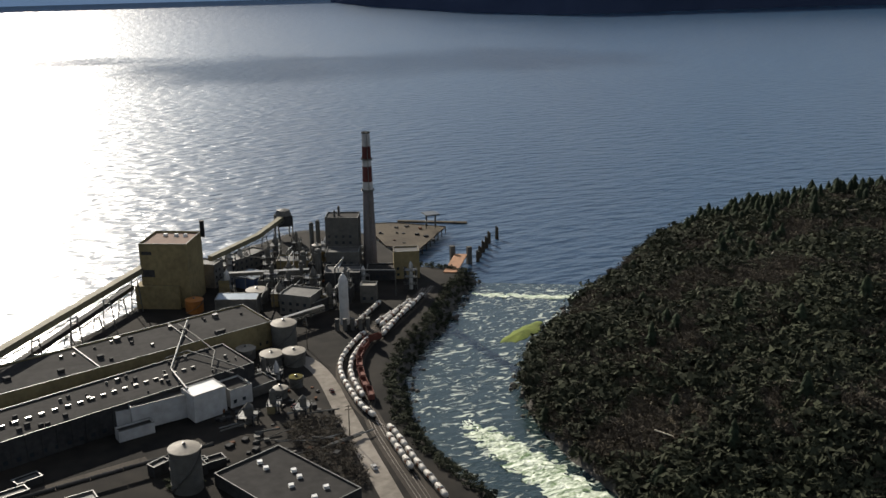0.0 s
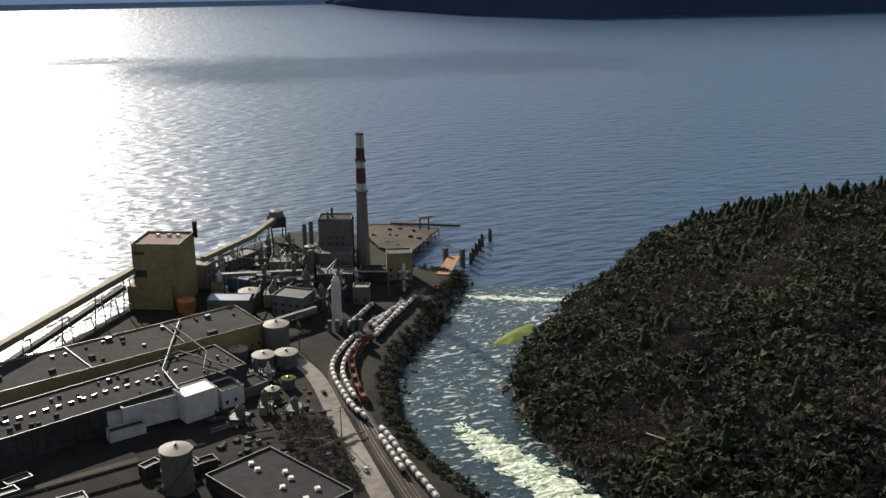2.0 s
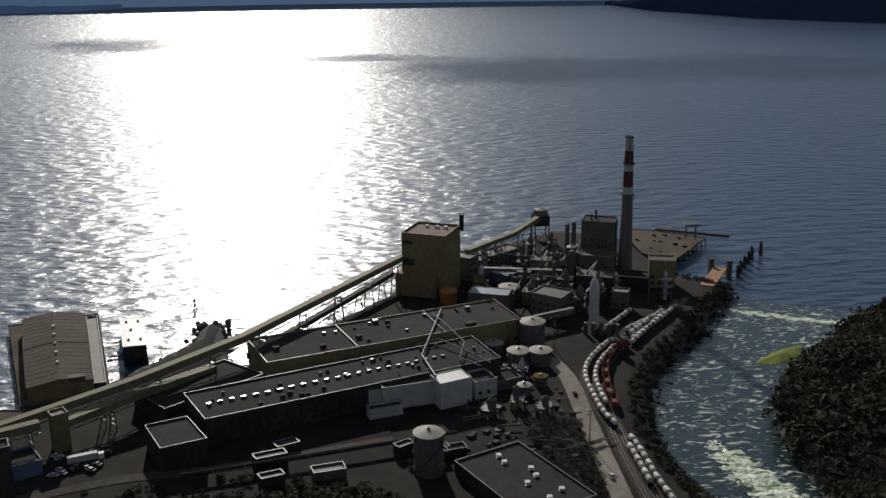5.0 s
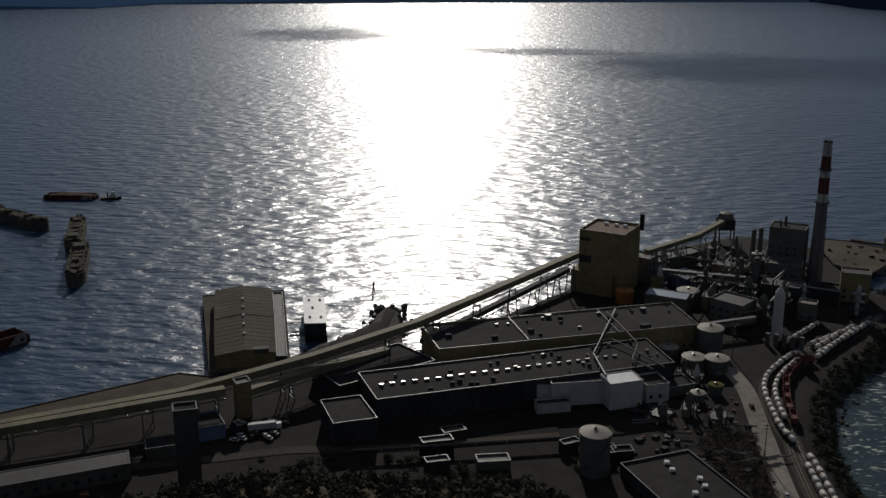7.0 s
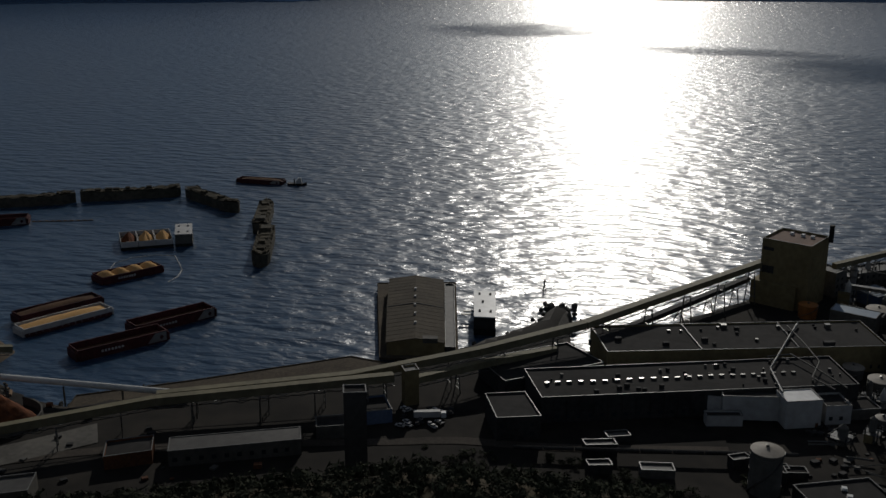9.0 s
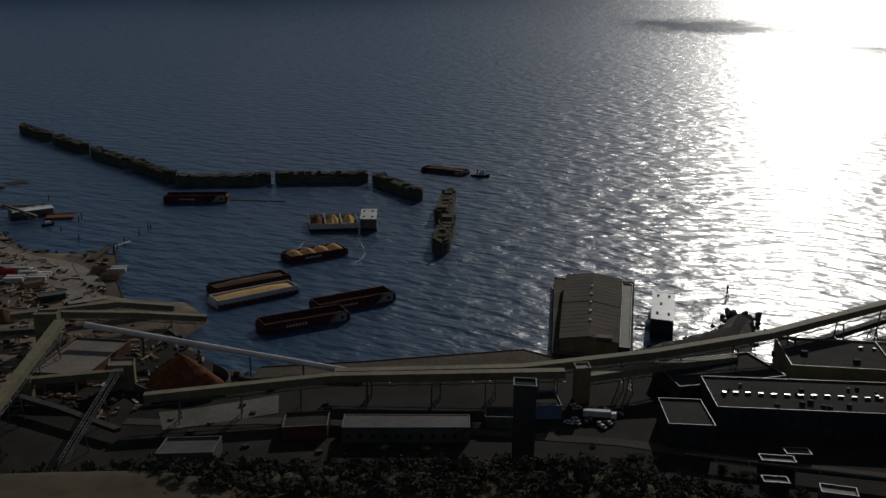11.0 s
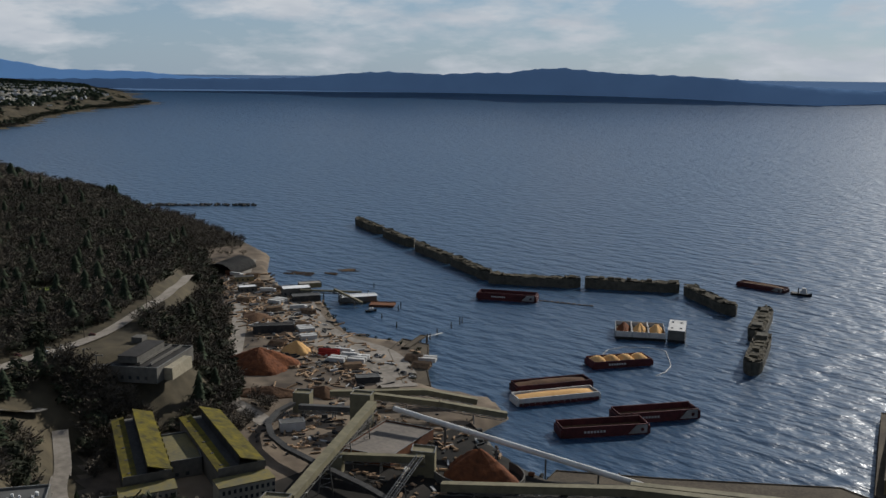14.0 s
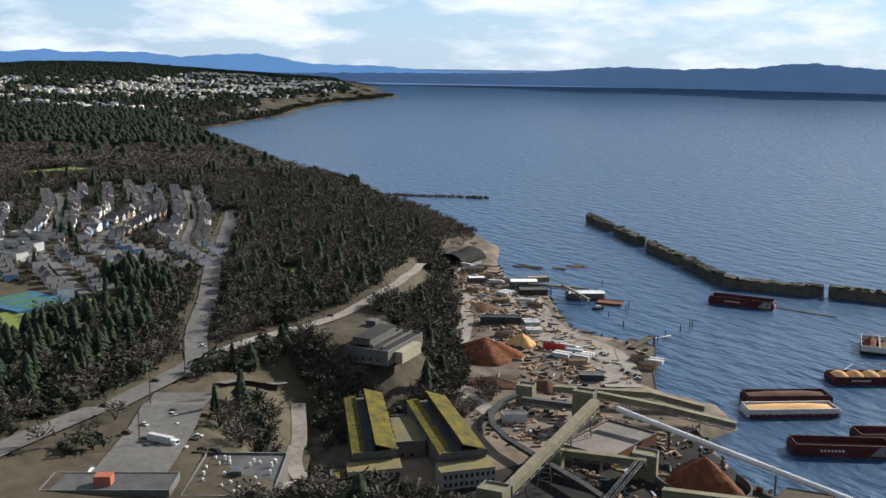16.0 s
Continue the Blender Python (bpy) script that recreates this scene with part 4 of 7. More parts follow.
for y0, y1 in ((-0.6, 51.9), (52.9, L + 0.6)):
    for x0, x1 in ((-0.5, n / 2), (n + 0.5, n / 2)):
        bm = bmesh.new()
        low = [bm.verts.new(m @ Vector(p)) for p in ((x0, y0, EAVES), (x1, y0, RIDGE), (x1, y1, RIDGE), (x0, y1, EAVES))]
        top = [bm.verts.new(v.co + Vector((0, 0, 0.25))) for v in low]
        bm.faces.new(low[::-1])
        bm.faces.new(top)
        for k in range(4):
            bm.faces.new((low[k], low[(k + 1) % 4], top[(k + 1) % 4], top[k]))
        bmesh.ops.recalc_face_normals(bm, faces=bm.faces)
        slope = part("roof_slope", bm, BROWN_SHEET, wh)
        for y in np.arange(y0 + 3, y1 - 1, 5.8):
            bm = bmesh.new()
            bm_bar(bm, m @ Vector((x0, y, EAVES + 0.28)), m @ Vector((x1, y, RIDGE + 0.28)), 0.1)
            part("seam", bm, BROWN_SHEET, slope)
bm = bmesh.new()
for xa, xb in ((-0.6, n / 2), (n + 0.6, n / 2)):
    bm_bar(bm, m @ Vector((xa, 52.4, EAVES + 0.1)), m @ Vector((xb, 52.4, RIDGE + 0.3)), 0.8)
part("fire_wall", bm, DARK_CLAD, wh)
for k in range(5):
    part("ridge_vent", boxes((n / 2 - 0.7, n / 2 + 0.7, 20 + k * 14, 21.6 + k * 14, RIDGE - 0.2, RIDGE + 1.3), m=m), WHITE, wh)
part("gable_hood", boxes((n - 13, n - 4, -0.3, 4, 11.5, 14.2), m=m), CONCRETE, wh)
lean, lean_m, _ = block("lean_to", "narrow flat-roofed lean-to along the pier warehouse", (-149, 449.2), (-143, 450.6), 104, 4.4, 9.5, DARK_CLAD, ROOF_GREY, category="warehouse")

ship = thing("moored_barge", "white-decked covered barge moored at the pier", "barge")
m, n = plan_frame((-141, 494), (-127.5, 497))
part("hull", boxes((0, n, 0, 46, -0.8, 4), m=m), BLACK, ship)
part("cargo_house", boxes((0.4, n - 0.4, 0.4, 45, 4.003, 11), m=m), DARK_CLAD, ship)
part("roof", boxes((0, n, 0, 45.4, 11.003, 11.5), m=m), ROOF_WHITE, ship)
for x, y in ((3, 8), (n - 4, 8), (3, 38), (n - 4, 38), (5, 24)):
    part("hatch", boxes((x, x + 1.4, y, y + 3, 11.503, 12), m=m), DARK_CLAD, ship)
gang = thing("gangway", "twin steel gangways from the pier to the barge", "gangway")
for dy in (0, 6):
    bm = bmesh.new()
    bm_bar(bm, (-153, 512 + dy, 5.0), (-139, 516 + dy, 5.2), 2.4, 0.5)
    part("span", bm, STEEL, gang)
buoy = thing("channel_marker", "dark three-legged channel marker standing in the water", "marker")
for k in range(3):
    bm = bmesh.new()
    bm_bar(bm, (-113.4 + 1.6 * math.cos(k * 2.1), 586 + 1.6 * math.sin(k * 2.1), -2), (-113.4, 586, 6), 0.5)
    part("leg", bm, TIMBER, buoy)
part("topmark", lathe([(0.3, 5.5), (0.9, 6), (0.9, 7), (0, 8)], 8, (-113.4, 586)), BLACK, buoy)


# ---------------------------------------------------------------- vessels in the bay
def hull_bm(length, w, z0, z1, bow=0.16, stern=0.05, flare=0.8, sections=14):
    """A lofted open hull from -length/2 to length/2 along x, pointed at +x."""
    bm = bmesh.new()
    rows = []
    for k in range(sections + 1):
        f = k / sections
        x = (f - 0.5) * length
        half = w / 2
        if f > 1 - bow:
            half *= max(0.08, math.cos((f - 1 + bow) / bow * math.pi / 2) ** 0.6)
        if f < stern:
            half *= 0.75 + 0.25 * f / stern
        sheer = 1.2 * max(0, (f - 0.8) / 0.2) + 0.5 * max(0, (0.12 - f) / 0.12)
        rows.append([bm.verts.new((x, s * half * (flare if z == z0 else 1), z if z == z0 else z1 + sheer)) for s, z in ((-1, z1), (-1, z0), (1, z0), (1, z1))])
    for a, b in zip(rows, rows[1:]):
        for q in range(4):
            bm.faces.new((a[q], b[q], b[(q + 1) % 4], a[(q + 1) % 4]))
    bm.faces.new(rows[0])
    bm.faces.new(rows[-1][::-1])
    bmesh.ops.recalc_face_normals(bm, faces=bm.faces)
    return bm


def ruin_bm(length, w, z0, z1, seed):
    """The broken, overgrown upper works of an old hulk."""
    rnd = random.Random(seed)
    bm = bmesh.new()
    n = 26
    rows = []
    for k in range(n + 1):
        f = k / n
        half = w / 2 * (1 if f < 0.86 else max(0.15, 1 - ((f - 0.86) / 0.14) ** 1.5)) * 0.96
        rows.append([bm.verts.new(((f - 0.5) * length * 0.985, s * half, z1 + (rnd.random() - 0.35) * 1.6 + (1.6 if f > 0.88 or f < 0.1 else 0))) for s in (-1, -0.8, -0.3, 0.3, 0.8, 1)])
    for a, b in zip(rows, rows[1:]):
        for q in range(5):
            bm.faces.new((a[q], b[q], b[q + 1], a[q + 1]))
    for k in range(5):
        x = rnd.uniform(-0.42, 0.4) * length
        bm_box(bm, x, x + rnd.uniform(2, 7), -w * 0.25, w * rnd.uniform(0.05, 0.3), z1 - 0.8, z1 + rnd.uniform(0.8, 2.6), taper=0.3)
    bmesh.ops.recalc_face_normals(bm, faces=bm.faces)
    return bm


HULK_TOP = material("overgrown_deck", (0.065, 0.055, 0.036), (0.03, 0.027, 0.02), rough=0.95, grain=0.3, patch=0.1, bump=0.8, deep=0.4)
HULKS = [((-1030, 826), (-944, 794)), ((-928, 785), (-846, 756)), ((-835, 747), (-749, 717)), ((-741, 712), (-660, 681)), ((-644, 670), (-570, 719)), ((-562, 719), (-488, 768)), ((-482, 763), (-409, 719)), ((-394, 739), (-362, 660)), ((-358, 655), (-325, 575))]
for k, (a, b) in enumerate(HULKS):
    a, b = Vector((*a, 0)), Vector((*b, 0))
    side = Vector((a.y - b.y, b.x - a.x, 0)).normalized()
    side = side if side.y > 0 else -side
    mid = (a + b) / 2 + side * 6.5
    ob = thing("ship_hulk", "old concrete ship hulk, dark and overgrown, moored as breakwater", "ship", "breakwater hulks", at=(mid.x, mid.y, 0), turn=math.degrees(math.atan2(b.y - a.y, b.x - a.x)) + (180 if k in (0, 2, 5, 7) else 0))
    n = (b - a).length
    part("hull", hull_bm(n, 13.5, -1.5, 8.2, 0.15, 0.08, 0.92), HULL_DARK, ob)
    part("broken_deck", ruin_bm(n, 13.2, 8, 8.6, k), HULK_TOP, ob, "broken deck with weeds")
    if k in (7, 8):
        part("deckhouse", boxes((-n * 0.42, -n * 0.3, -4, 4, 8.2, 11.8)), HULL_DARK, ob)


def barge(label, a, b, w, h, hull_mat, load=None, white_end=None, cells=0, bars=True, back=True, load_h=2.0):
    """An open-topped cargo barge. a to b: its near side at the waterline."""
    a, b = Vector((*a, 0)), Vector((*b, 0))
    side = Vector((a.y - b.y, b.x - a.x, 0)).normalized()
    side = side if side.y > 0 else -side
    mid, n = (a + b) / 2 + side * w / 2, (b - a).length
    flip = side.dot(Vector((-(b - a).y, (b - a).x, 0))) < 0
    ob = thing("chip_barge", label, "barge", "chip barges", at=(mid.x, mid.y, 0), turn=math.degrees(math.atan2((b - a).y, (b - a).x)))
    s = -1
    part("hull", boxes((-n / 2 + 1, n / 2 - 1, -w / 2, w / 2, -1, 2.2)), HULL_RED if h > 4 else hull_mat, ob)
    t = 0.45
    wall = part("bin_wall", boxes((-n / 2 + 0.6, n / 2 - 0.6, -w / 2, -w / 2 + t, 2.203, h), (-n / 2 + 0.6, n / 2 - 0.6, w / 2 - t, w / 2, 2.203, h), (-n / 2 + 0.6, -n / 2 + 0.6 + t, -w / 2 + t, w / 2 - t, 2.203, h), (n / 2 - 0.6 - t, n / 2 - 0.6, -w / 2 + t, w / 2 - t, 2.203, h)), hull_mat, ob)
    for x0 in (-n / 2 - 0.6, n / 2 - 0.6):
        part("rake", boxes((x0, x0 + 1.2, -w / 2 + 0.3, w / 2 - 0.3, 0.3, h - 1.2)), hull_mat, ob)
    for q in np.arange(-n / 2 + 3, n / 2 - 2, 4.0):
        part("stiffener", boxes((q, q + 0.2, -w / 2 - 0.16, -w / 2 - 0.003, 1, h - 0.15)), hull_mat, wall)
    part("rim", boxes((-n / 2 + 0.5, n / 2 - 0.5, -w / 2 - 0.12, -w / 2 + t + 0.1, h + 0.003, h + 0.22), (-n / 2 + 0.5, n / 2 - 0.5, w / 2 - t - 0.1, w / 2 + 0.12, h + 0.003, h + 0.22)), HULL_WHITE if hull_mat is HULL_WHITE else hull_mat, ob)
    if white_end:
        x0, x1 = (n / 2 - 13, n / 2 - 1.5) if white_end > 0 else (-n / 2 + 1.5, -n / 2 + 13)
        bm = bmesh.new()
        v = [bm.verts.new(p) for p in ((x0, -w / 2 - 0.17, 0.8), (x1, -w / 2 - 0.17, 0.8), (x1, -w / 2 - 0.17, h - 0.2), (x0 + 5, -w / 2 - 0.17, h - 0.2))]
        bm.faces.new(v)
        bmesh.ops.solidify(bm, geom=bm.faces[:], thickness=0.05)
        part("white_panel", bm, HULL_WHITE, ob)
        part("emblem", lathe([(1.1, 0), (1.1, 0.06)], 16, m=pose(x0 + 8.5, -w / 2 - 0.2, h * 0.5, 90)), HULL_RED, ob)
    if bars:
        for k in range(7):
            part("lettering_bar", boxes((-n / 4 + k * 1.9, -n / 4 + k * 1.9 + 1.2, -w / 2 - 0.24, -w / 2 - 0.163, h * 0.42, h * 0.42 + 1.3)), HULL_WHITE, ob)
    if load:
        rnd = random.Random(n)
        bm = bmesh.new()
        heaps = cells or 1
        for c in range(heaps):
            x0, x1 = -n / 2 + 1.4 + (n - 2.8) * c / heaps, -n / 2 + 1.4 + (n - 2.8) * (c + 1) / heaps
            if cells and c == cells - 1:
                pass
            nx_, ny_ = 14, 9
            rows = []
            for i_ in range(nx_ + 1):
                u = i_ / nx_
                rows.append([bm.verts.new((x0 + 0.3 + (x1 - x0 - 0.6) * u, (-0.5 + j_ / ny_) * (w - 1.2), h - 1.4 + load_h * (math.sin(u * math.pi) if cells else min(1, 4 * u, 4 * (1 - u))) ** 0.8 * math.sin(j_ / ny_ * math.pi) ** 0.7 + rnd.uniform(-0.15, 0.15))) for j_ in range(ny_ + 1)])
            for p, q in zip(rows, rows[1:]):
                for j_ in range(ny_):
                    bm.faces.new((p[j_], q[j_], q[j_ + 1], p[j_ + 1]))
        bmesh.ops.recalc_face_normals(bm, faces=bm.faces)
        part("cargo", bm, load, ob, "loose wood chips", smooth=True)
    else:
        part("floor", boxes((-n / 2 + 1.2, n / 2 - 1.2, -w / 2 + 0.6, w / 2 - 0.6, 2.21, 2.6)), BARK, ob)
    return ob


barge("oxide-red open chip barge, nearly empty", (-349, 390.5), (-320, 434), 14, 6.2, HULL_RED, white_end=1)
barge("oxide-red open chip barge lying ahead of its twin", (-340, 433), (-313, 477), 14, 6.2, HULL_RED, white_end=1)
barge("white-sided chip barge with a low sandy load", (-400.6, 415.4), (-375.5, 465.1), 14, 5, HULL_WHITE, CHIPS)
barge("dark red chip barge moored outside another", (-415, 432), (-391, 479), 13, 6, HULL_RED, BARK, bars=False)
barge("dark red chip barge below the breakwater hulks", (-612, 615), (-566, 643), 15, 6.5, HULL_RED, white_end=1)
barge("dark towed barge with a low load, out in the bay", (-462, 838), (-414, 839), 12, 4.5, HULL_RED, BARK, bars=False, white_end=1)
barge("oxide-red barge piled with sandy wood chips", (-408, 510), (-386, 549), 16, 5.2, HULL_RED, CHIPS, cells=4, load_h=3.5)
# the four-bin barge and the pale deck barge beside it
cb = thing("bin_barge", "white low barge with three walled bins of heaped chips", "barge")
cbm, cbn = plan_frame((-442.3, 588.3), (-409.6, 610))
part("hull", boxes((0, cbn, 0, 33, -0.8, 2.2), m=cbm), BLACK, cb)
third = cbn / 3
for k in range(3):
    cell = part("bin", frame_bm(k * third + 0.15, (k + 1) * third - 0.15, 0.2, 32.8, 0.35, 2.203, 6.4, cbm), HULL_WHITE, cb)
    part("bin_floor", boxes((k * third + 0.51, (k + 1) * third - 0.51, 0.56, 32.4, 2.21, 3.2), m=cbm), TIMBER, cell)
    mid = cbm @ Vector(((k + 0.5) * third, 16.5, 0))
    heap("woodchip_mound", ("red-brown" if k == 0 else "pale orange") + " wood chips heaped in a barge bin", mid.x, mid.y, 5.6, 14.2, 6.4, (CHIPS_RED, CHIPS, CHIPS)[k], 3.2, 20 + k, math.degrees(math.atan2(21.7, 32.7)))
db = thing("deck_barge", "pale grey covered deck barge moored beside a chip barge", "barge")
dbm, dbn = plan_frame((-408.6, 611), (-395.2, 611.3))
dbm = Matrix.Translation((-408.2, 610.2, 0)) @ Matrix.Rotation(math.atan2(21.7, 32.7) - 0.12, 4, "Z")
part("hull", boxes((0, 13.5, 0, 33, -0.8, 2.2), m=dbm), BLACK, db)
part("cover", boxes((0.2, 13.3, 0.2, 32.8, 2.203, 9.4), m=dbm), TANK_GREY, db)
part("deck_roof", boxes((0, 13.5, 0, 33, 9.403, 9.8), m=dbm), HULL_WHITE, db)
for x, y in ((3, 7), (10, 7), (3, 25), (10, 25)):
    part("hatch", boxes((x - 0.8, x + 0.8, y - 1.2, y + 1.2, 9.803, 10.4), m=dbm), STEEL, db)


def floating_boom(label, pts, r, mat, step):
    """A line of floats on the water, with each float a part."""
    ob = thing("floating_boom", label, "boom", "floating booms")
    for a, b in zip(pts, pts[1:]):
        a, b = Vector((*a, 0.1)), Vector((*b, 0.1))
        count = max(1, round((b - a).length / step))
        for k in range(count):
            bm = bmesh.new()
            bm_tube(bm, a.lerp(b, (k + 0.04) / count), a.lerp(b, (k + 0.94) / count), r, 7)
            part("float", bm, mat, ob)


floating_boom("thin white boom trailing round the chip barge", [(-424.5, 542), (-429.7, 558), (-424.7, 574), (-410, 585.7), (-397, 588), (-384.4, 570.7), (-375.7, 558), (-371.3, 542.4), (-371.7, 529)], 0.35, HULL_WHITE, 4)
floating_boom("dark log boom near the breakwater hulks", [(-564, 651), (-538.7, 656.6), (-515.5, 666)], 0.5, TIMBER, 8)
tug = thing("tugboat", "small dark tugboat with a pale wheelhouse", "boat", at=(-398, 844, 0), turn=10)
part("hull", hull_bm(19, 6.5, -0.8, 2, 0.4), BLACK, tug)
part("wheelhouse", boxes((-1, 4.5, -2, 2, 2, 5.2), (0.5, 4, -1.6, 1.6, 5.2, 7.2)), HULL_WHITE, tug)
part("funnel", lathe([(0.7, 2), (0.6, 6.5)], 10, (-3, 0)), BLACK, tug)
part("mast", lathe([(0.12, 7.2), (0.06, 11)], 6, (2, 0)), STEEL, tug)

# boom sticks and booms
for k in range(10):
    f = k / 9
    bm = bmesh.new()
    bm_tube(bm, (-566 + 46 * f, 650 + 15 * f, 0.2), (-563 + 46 * f, 651 + 15 * f, 0.2), 0.6, 7)
    tagged(part("boom_log", bm, LOG), "floating boom log chained in a line", "log", "boom logs")
for x, y, w_, l_, tn in ((-825, 578, 16, 34, 30), (-800, 622, 12, 22, 60), (-800, 600, 8, 18, 20)):
    raft = thing("log_raft", "raft of pale floating logs by the sawmill", "log raft", "log rafts", at=(x, y, 0), turn=tn)
    rnd = random.Random(int(x))
    for k in range(int(w_ / 0.9)):
        ln = rnd.uniform(8, 12)
        bm = bmesh.new()
        x0 = rnd.uniform(-l_ / 2, l_ / 2 - ln)
        bm_tube(bm, (x0, -w_ / 2 + k * 0.9, 0.25), (x0 + ln, -w_ / 2 + k * 0.9 + rnd.uniform(-1, 1), 0.25), 0.45, 6)
        part("log", bm, LOG, raft)

# piles standing in the water
for x, y, z in ((253, 606, 9), (259, 616, 9), (266, 626, 9.5), (273, 636, 9.5), (280, 647, 10), (291, 657, 10.5)):
    ob = thing("mooring_dolphin", "dark timber mooring dolphin of bound piles", "pile", "mooring dolphins")
    for dx, dy in ((0, 0), (1.4, 0.5), (0.5, 1.5)):
        part("pile", lathe([(0.8, -3), (0.65, z - dx)], 8, (x + dx, y + dy)), TIMBER, ob)
for x, y, z in ((-556, 493, 5), (-559, 504, 6), (-566, 528, 5.5), (-569, 542, 6.5), (-570, 546, 5), (-600, 500, 5), (-630, 512, 4), (-640, 540, 5), (-644, 547, 6), (-552, 486, 7), (-700, 560, 5), (-720, 585, 5)):
    tagged(part("mooring_pile", lathe([(0.5, -3), (0.4, z)], 8, (x, y)), TIMBER), "weathered timber mooring pile in the bay", "pile", "mooring piles")
fl = thing("floating_shed", "grey metal shed on a floating pontoon", "boathouse", at=(-690, 539, 0), turn=62)
part("pontoon", boxes((-17, 17, -5.5, 5.5, -0.6, 1)), TIMBER, fl)
part("wall", boxes((-16, 16, -5, 5, 1.003, 6)), STEEL, fl)
bm = bmesh.new()
for s in (-1, 1):
    bm_box(bm, -16.5, 16.5, 0.02 if s > 0 else -5.6, 5.6 if s > 0 else -0.02, 6.003, 6.3, pose(0, 0, 0.5, -s * 9))
part("roof", bm, ROOF_WHITE, fl)
rf = thing("rust_float", "flat rust-coloured float by the sawmill", "float", at=(-664, 544, 0), turn=40)
part("deck", boxes((-11, 11, -7, 7, -0.5, 1.2)), RUST, rf)
part("coaming", boxes((-11, 11, -7, -6.6, 1.203, 1.8), (-11, 11, 6.6, 7, 1.203, 1.8)), RUST, rf)
bt = thing("work_boat", "small white work boat beside the float", "boat", at=(-654, 522, 0), turn=70)
part("hull", hull_bm(10, 3.4, -0.4, 1.3, 0.4), BLACK, bt)
part("cabin", boxes((-2, 2, -1.2, 1.2, 1.3, 3.2)), HULL_WHITE, bt)
gg = thing("float_gangway", "white gangway float at the log wharf", "gangway")
bm = bmesh.new()
bm_bar(bm, (-560, 494, 1.5), (-556, 507, 2.5), 2, 0.5)
part("deck", bm, PIPE_WHITE, gg)

# rock jetty and shore boulders
rnd = random.Random(11)


def boulder_bm(bm, x, y, z, r):
    v = bmesh.ops.create_icosphere(bm, subdivisions=1, radius=r, matrix=pose(x, y, z, rnd.uniform(0, 360), rnd.uniform(0, 360), 0))["verts"]
    for q in v:
        q.co += Vector((rnd.uniform(-1, 1), rnd.uniform(-1, 1), rnd.uniform(-1, 1))) * r * 0.3


bm = bmesh.new()
for k in range(260):
    f = rnd.random()
    boulder_bm(bm, -1437 + 158 * f + rnd.gauss(0, 3), 682 + 160 * f + rnd.gauss(0, 3), rnd.uniform(-0.5, 2), rnd.uniform(1.2, 2.8))
tagged(part("rock_jetty", bm, ROCK), "low dark rock jetty reaching into the bay", "jetty", kind="stuff")
bm = bmesh.new()
for shore, lo, hi, per in ((MAIN_LAND, 2, 10, 0.28), (RIGHT_LAND, 1, 12, 0.3), (MAIN_LAND, 14, 30, 0.2)):
    for (x0, y0), (x1, y1) in zip(shore[lo:hi], shore[lo + 1:hi + 1]):
        for k in range(int(math.hypot(x1 - x0, y1 - y0) * per)):
            f = rnd.random()
            boulder_bm(bm, x0 + (x1 - x0) * f + rnd.gauss(0, 2.5), y0 + (y1 - y0) * f + rnd.gauss(0, 2.5), rnd.uniform(0, 2.2), rnd.uniform(0.7, 2.0))
for k in range(90):
    boulder_bm(bm, -97 + rnd.gauss(0, 4.5), 532 + rnd.gauss(0, 12), rnd.uniform(0, 4), rnd.uniform(1.2, 2.6))
tagged(part("shore_rocks", bm, ROCK), "dark boulders along river bank and shore", "rocks", kind="stuff")
isle = heap("river_bar", "grassy green gravel bar in the river", 219, 462, 23, 7, 1.8, GRASS, 0.9, 31, 34, "gravel bar")


# ---------------------------------------------------------------- railway
def sampled(pts, step):
    """Points and headings at even steps along a smooth line through pts."""
    fine = []
    p = [pts[0]] + list(pts) + [pts[-1]]
    for k in range(1, len(p) - 2):
        for q in range(24):
            t = q / 24
            fine.append(tuple(0.5 * (2 * p[k][c] + (p[k + 1][c] - p[k - 1][c]) * t + (2 * p[k - 1][c] - 5 * p[k][c] + 4 * p[k + 1][c] - p[k + 2][c]) * t * t + (3 * p[k][c] - p[k - 1][c] - 3 * p[k + 1][c] + p[k + 2][c]) * t ** 3) for c in (0, 1)))
    fine.append(pts[-1])
    fine = np.array(fine)
    run = np.concatenate([[0], np.cumsum(np.hypot(*np.diff(fine, axis=0).T))])
    at = np.arange(0, run[-1], step)
    x, y = np.interp(at, run, fine[:, 0]), np.interp(at, run, fine[:, 1])
    return [(float(a), float(b), float(h)) for a, b, h in zip(x, y, np.arctan2(np.gradient(y), np.gradient(x)))]


def strip(name, label, pts, w, mat, lift=0.3, step=6.0, category="road", z=None):
    """A road or bed laid on the land along a line."""
    bm = bmesh.new()
    rows = []
    for x, y, h in sampled(pts, step):
        row = []
        for s in (-0.5, -0.17, 0.17, 0.5):
            px, py = x - math.sin(h) * s * w, y + math.cos(h) * s * w
            row.append((px, py))
        zz = max(float(land_height(px, py)) for px, py in row) if z is None else z
        rows.append([bm.verts.new((px, py, zz + lift)) for px, py in row])
    for a, b in zip(rows, rows[1:]):
        for q in range(3):
            bm.faces.new((a[q], b[q], b[q + 1], a[q + 1]))
    bmesh.ops.recalc_face_normals(bm, faces=bm.faces)
    for f in bm.faces:
        if f.normal.z < 0:
            f.normal_flip()
    return tagged(part(name, bm, mat), label, category, kind="structure")


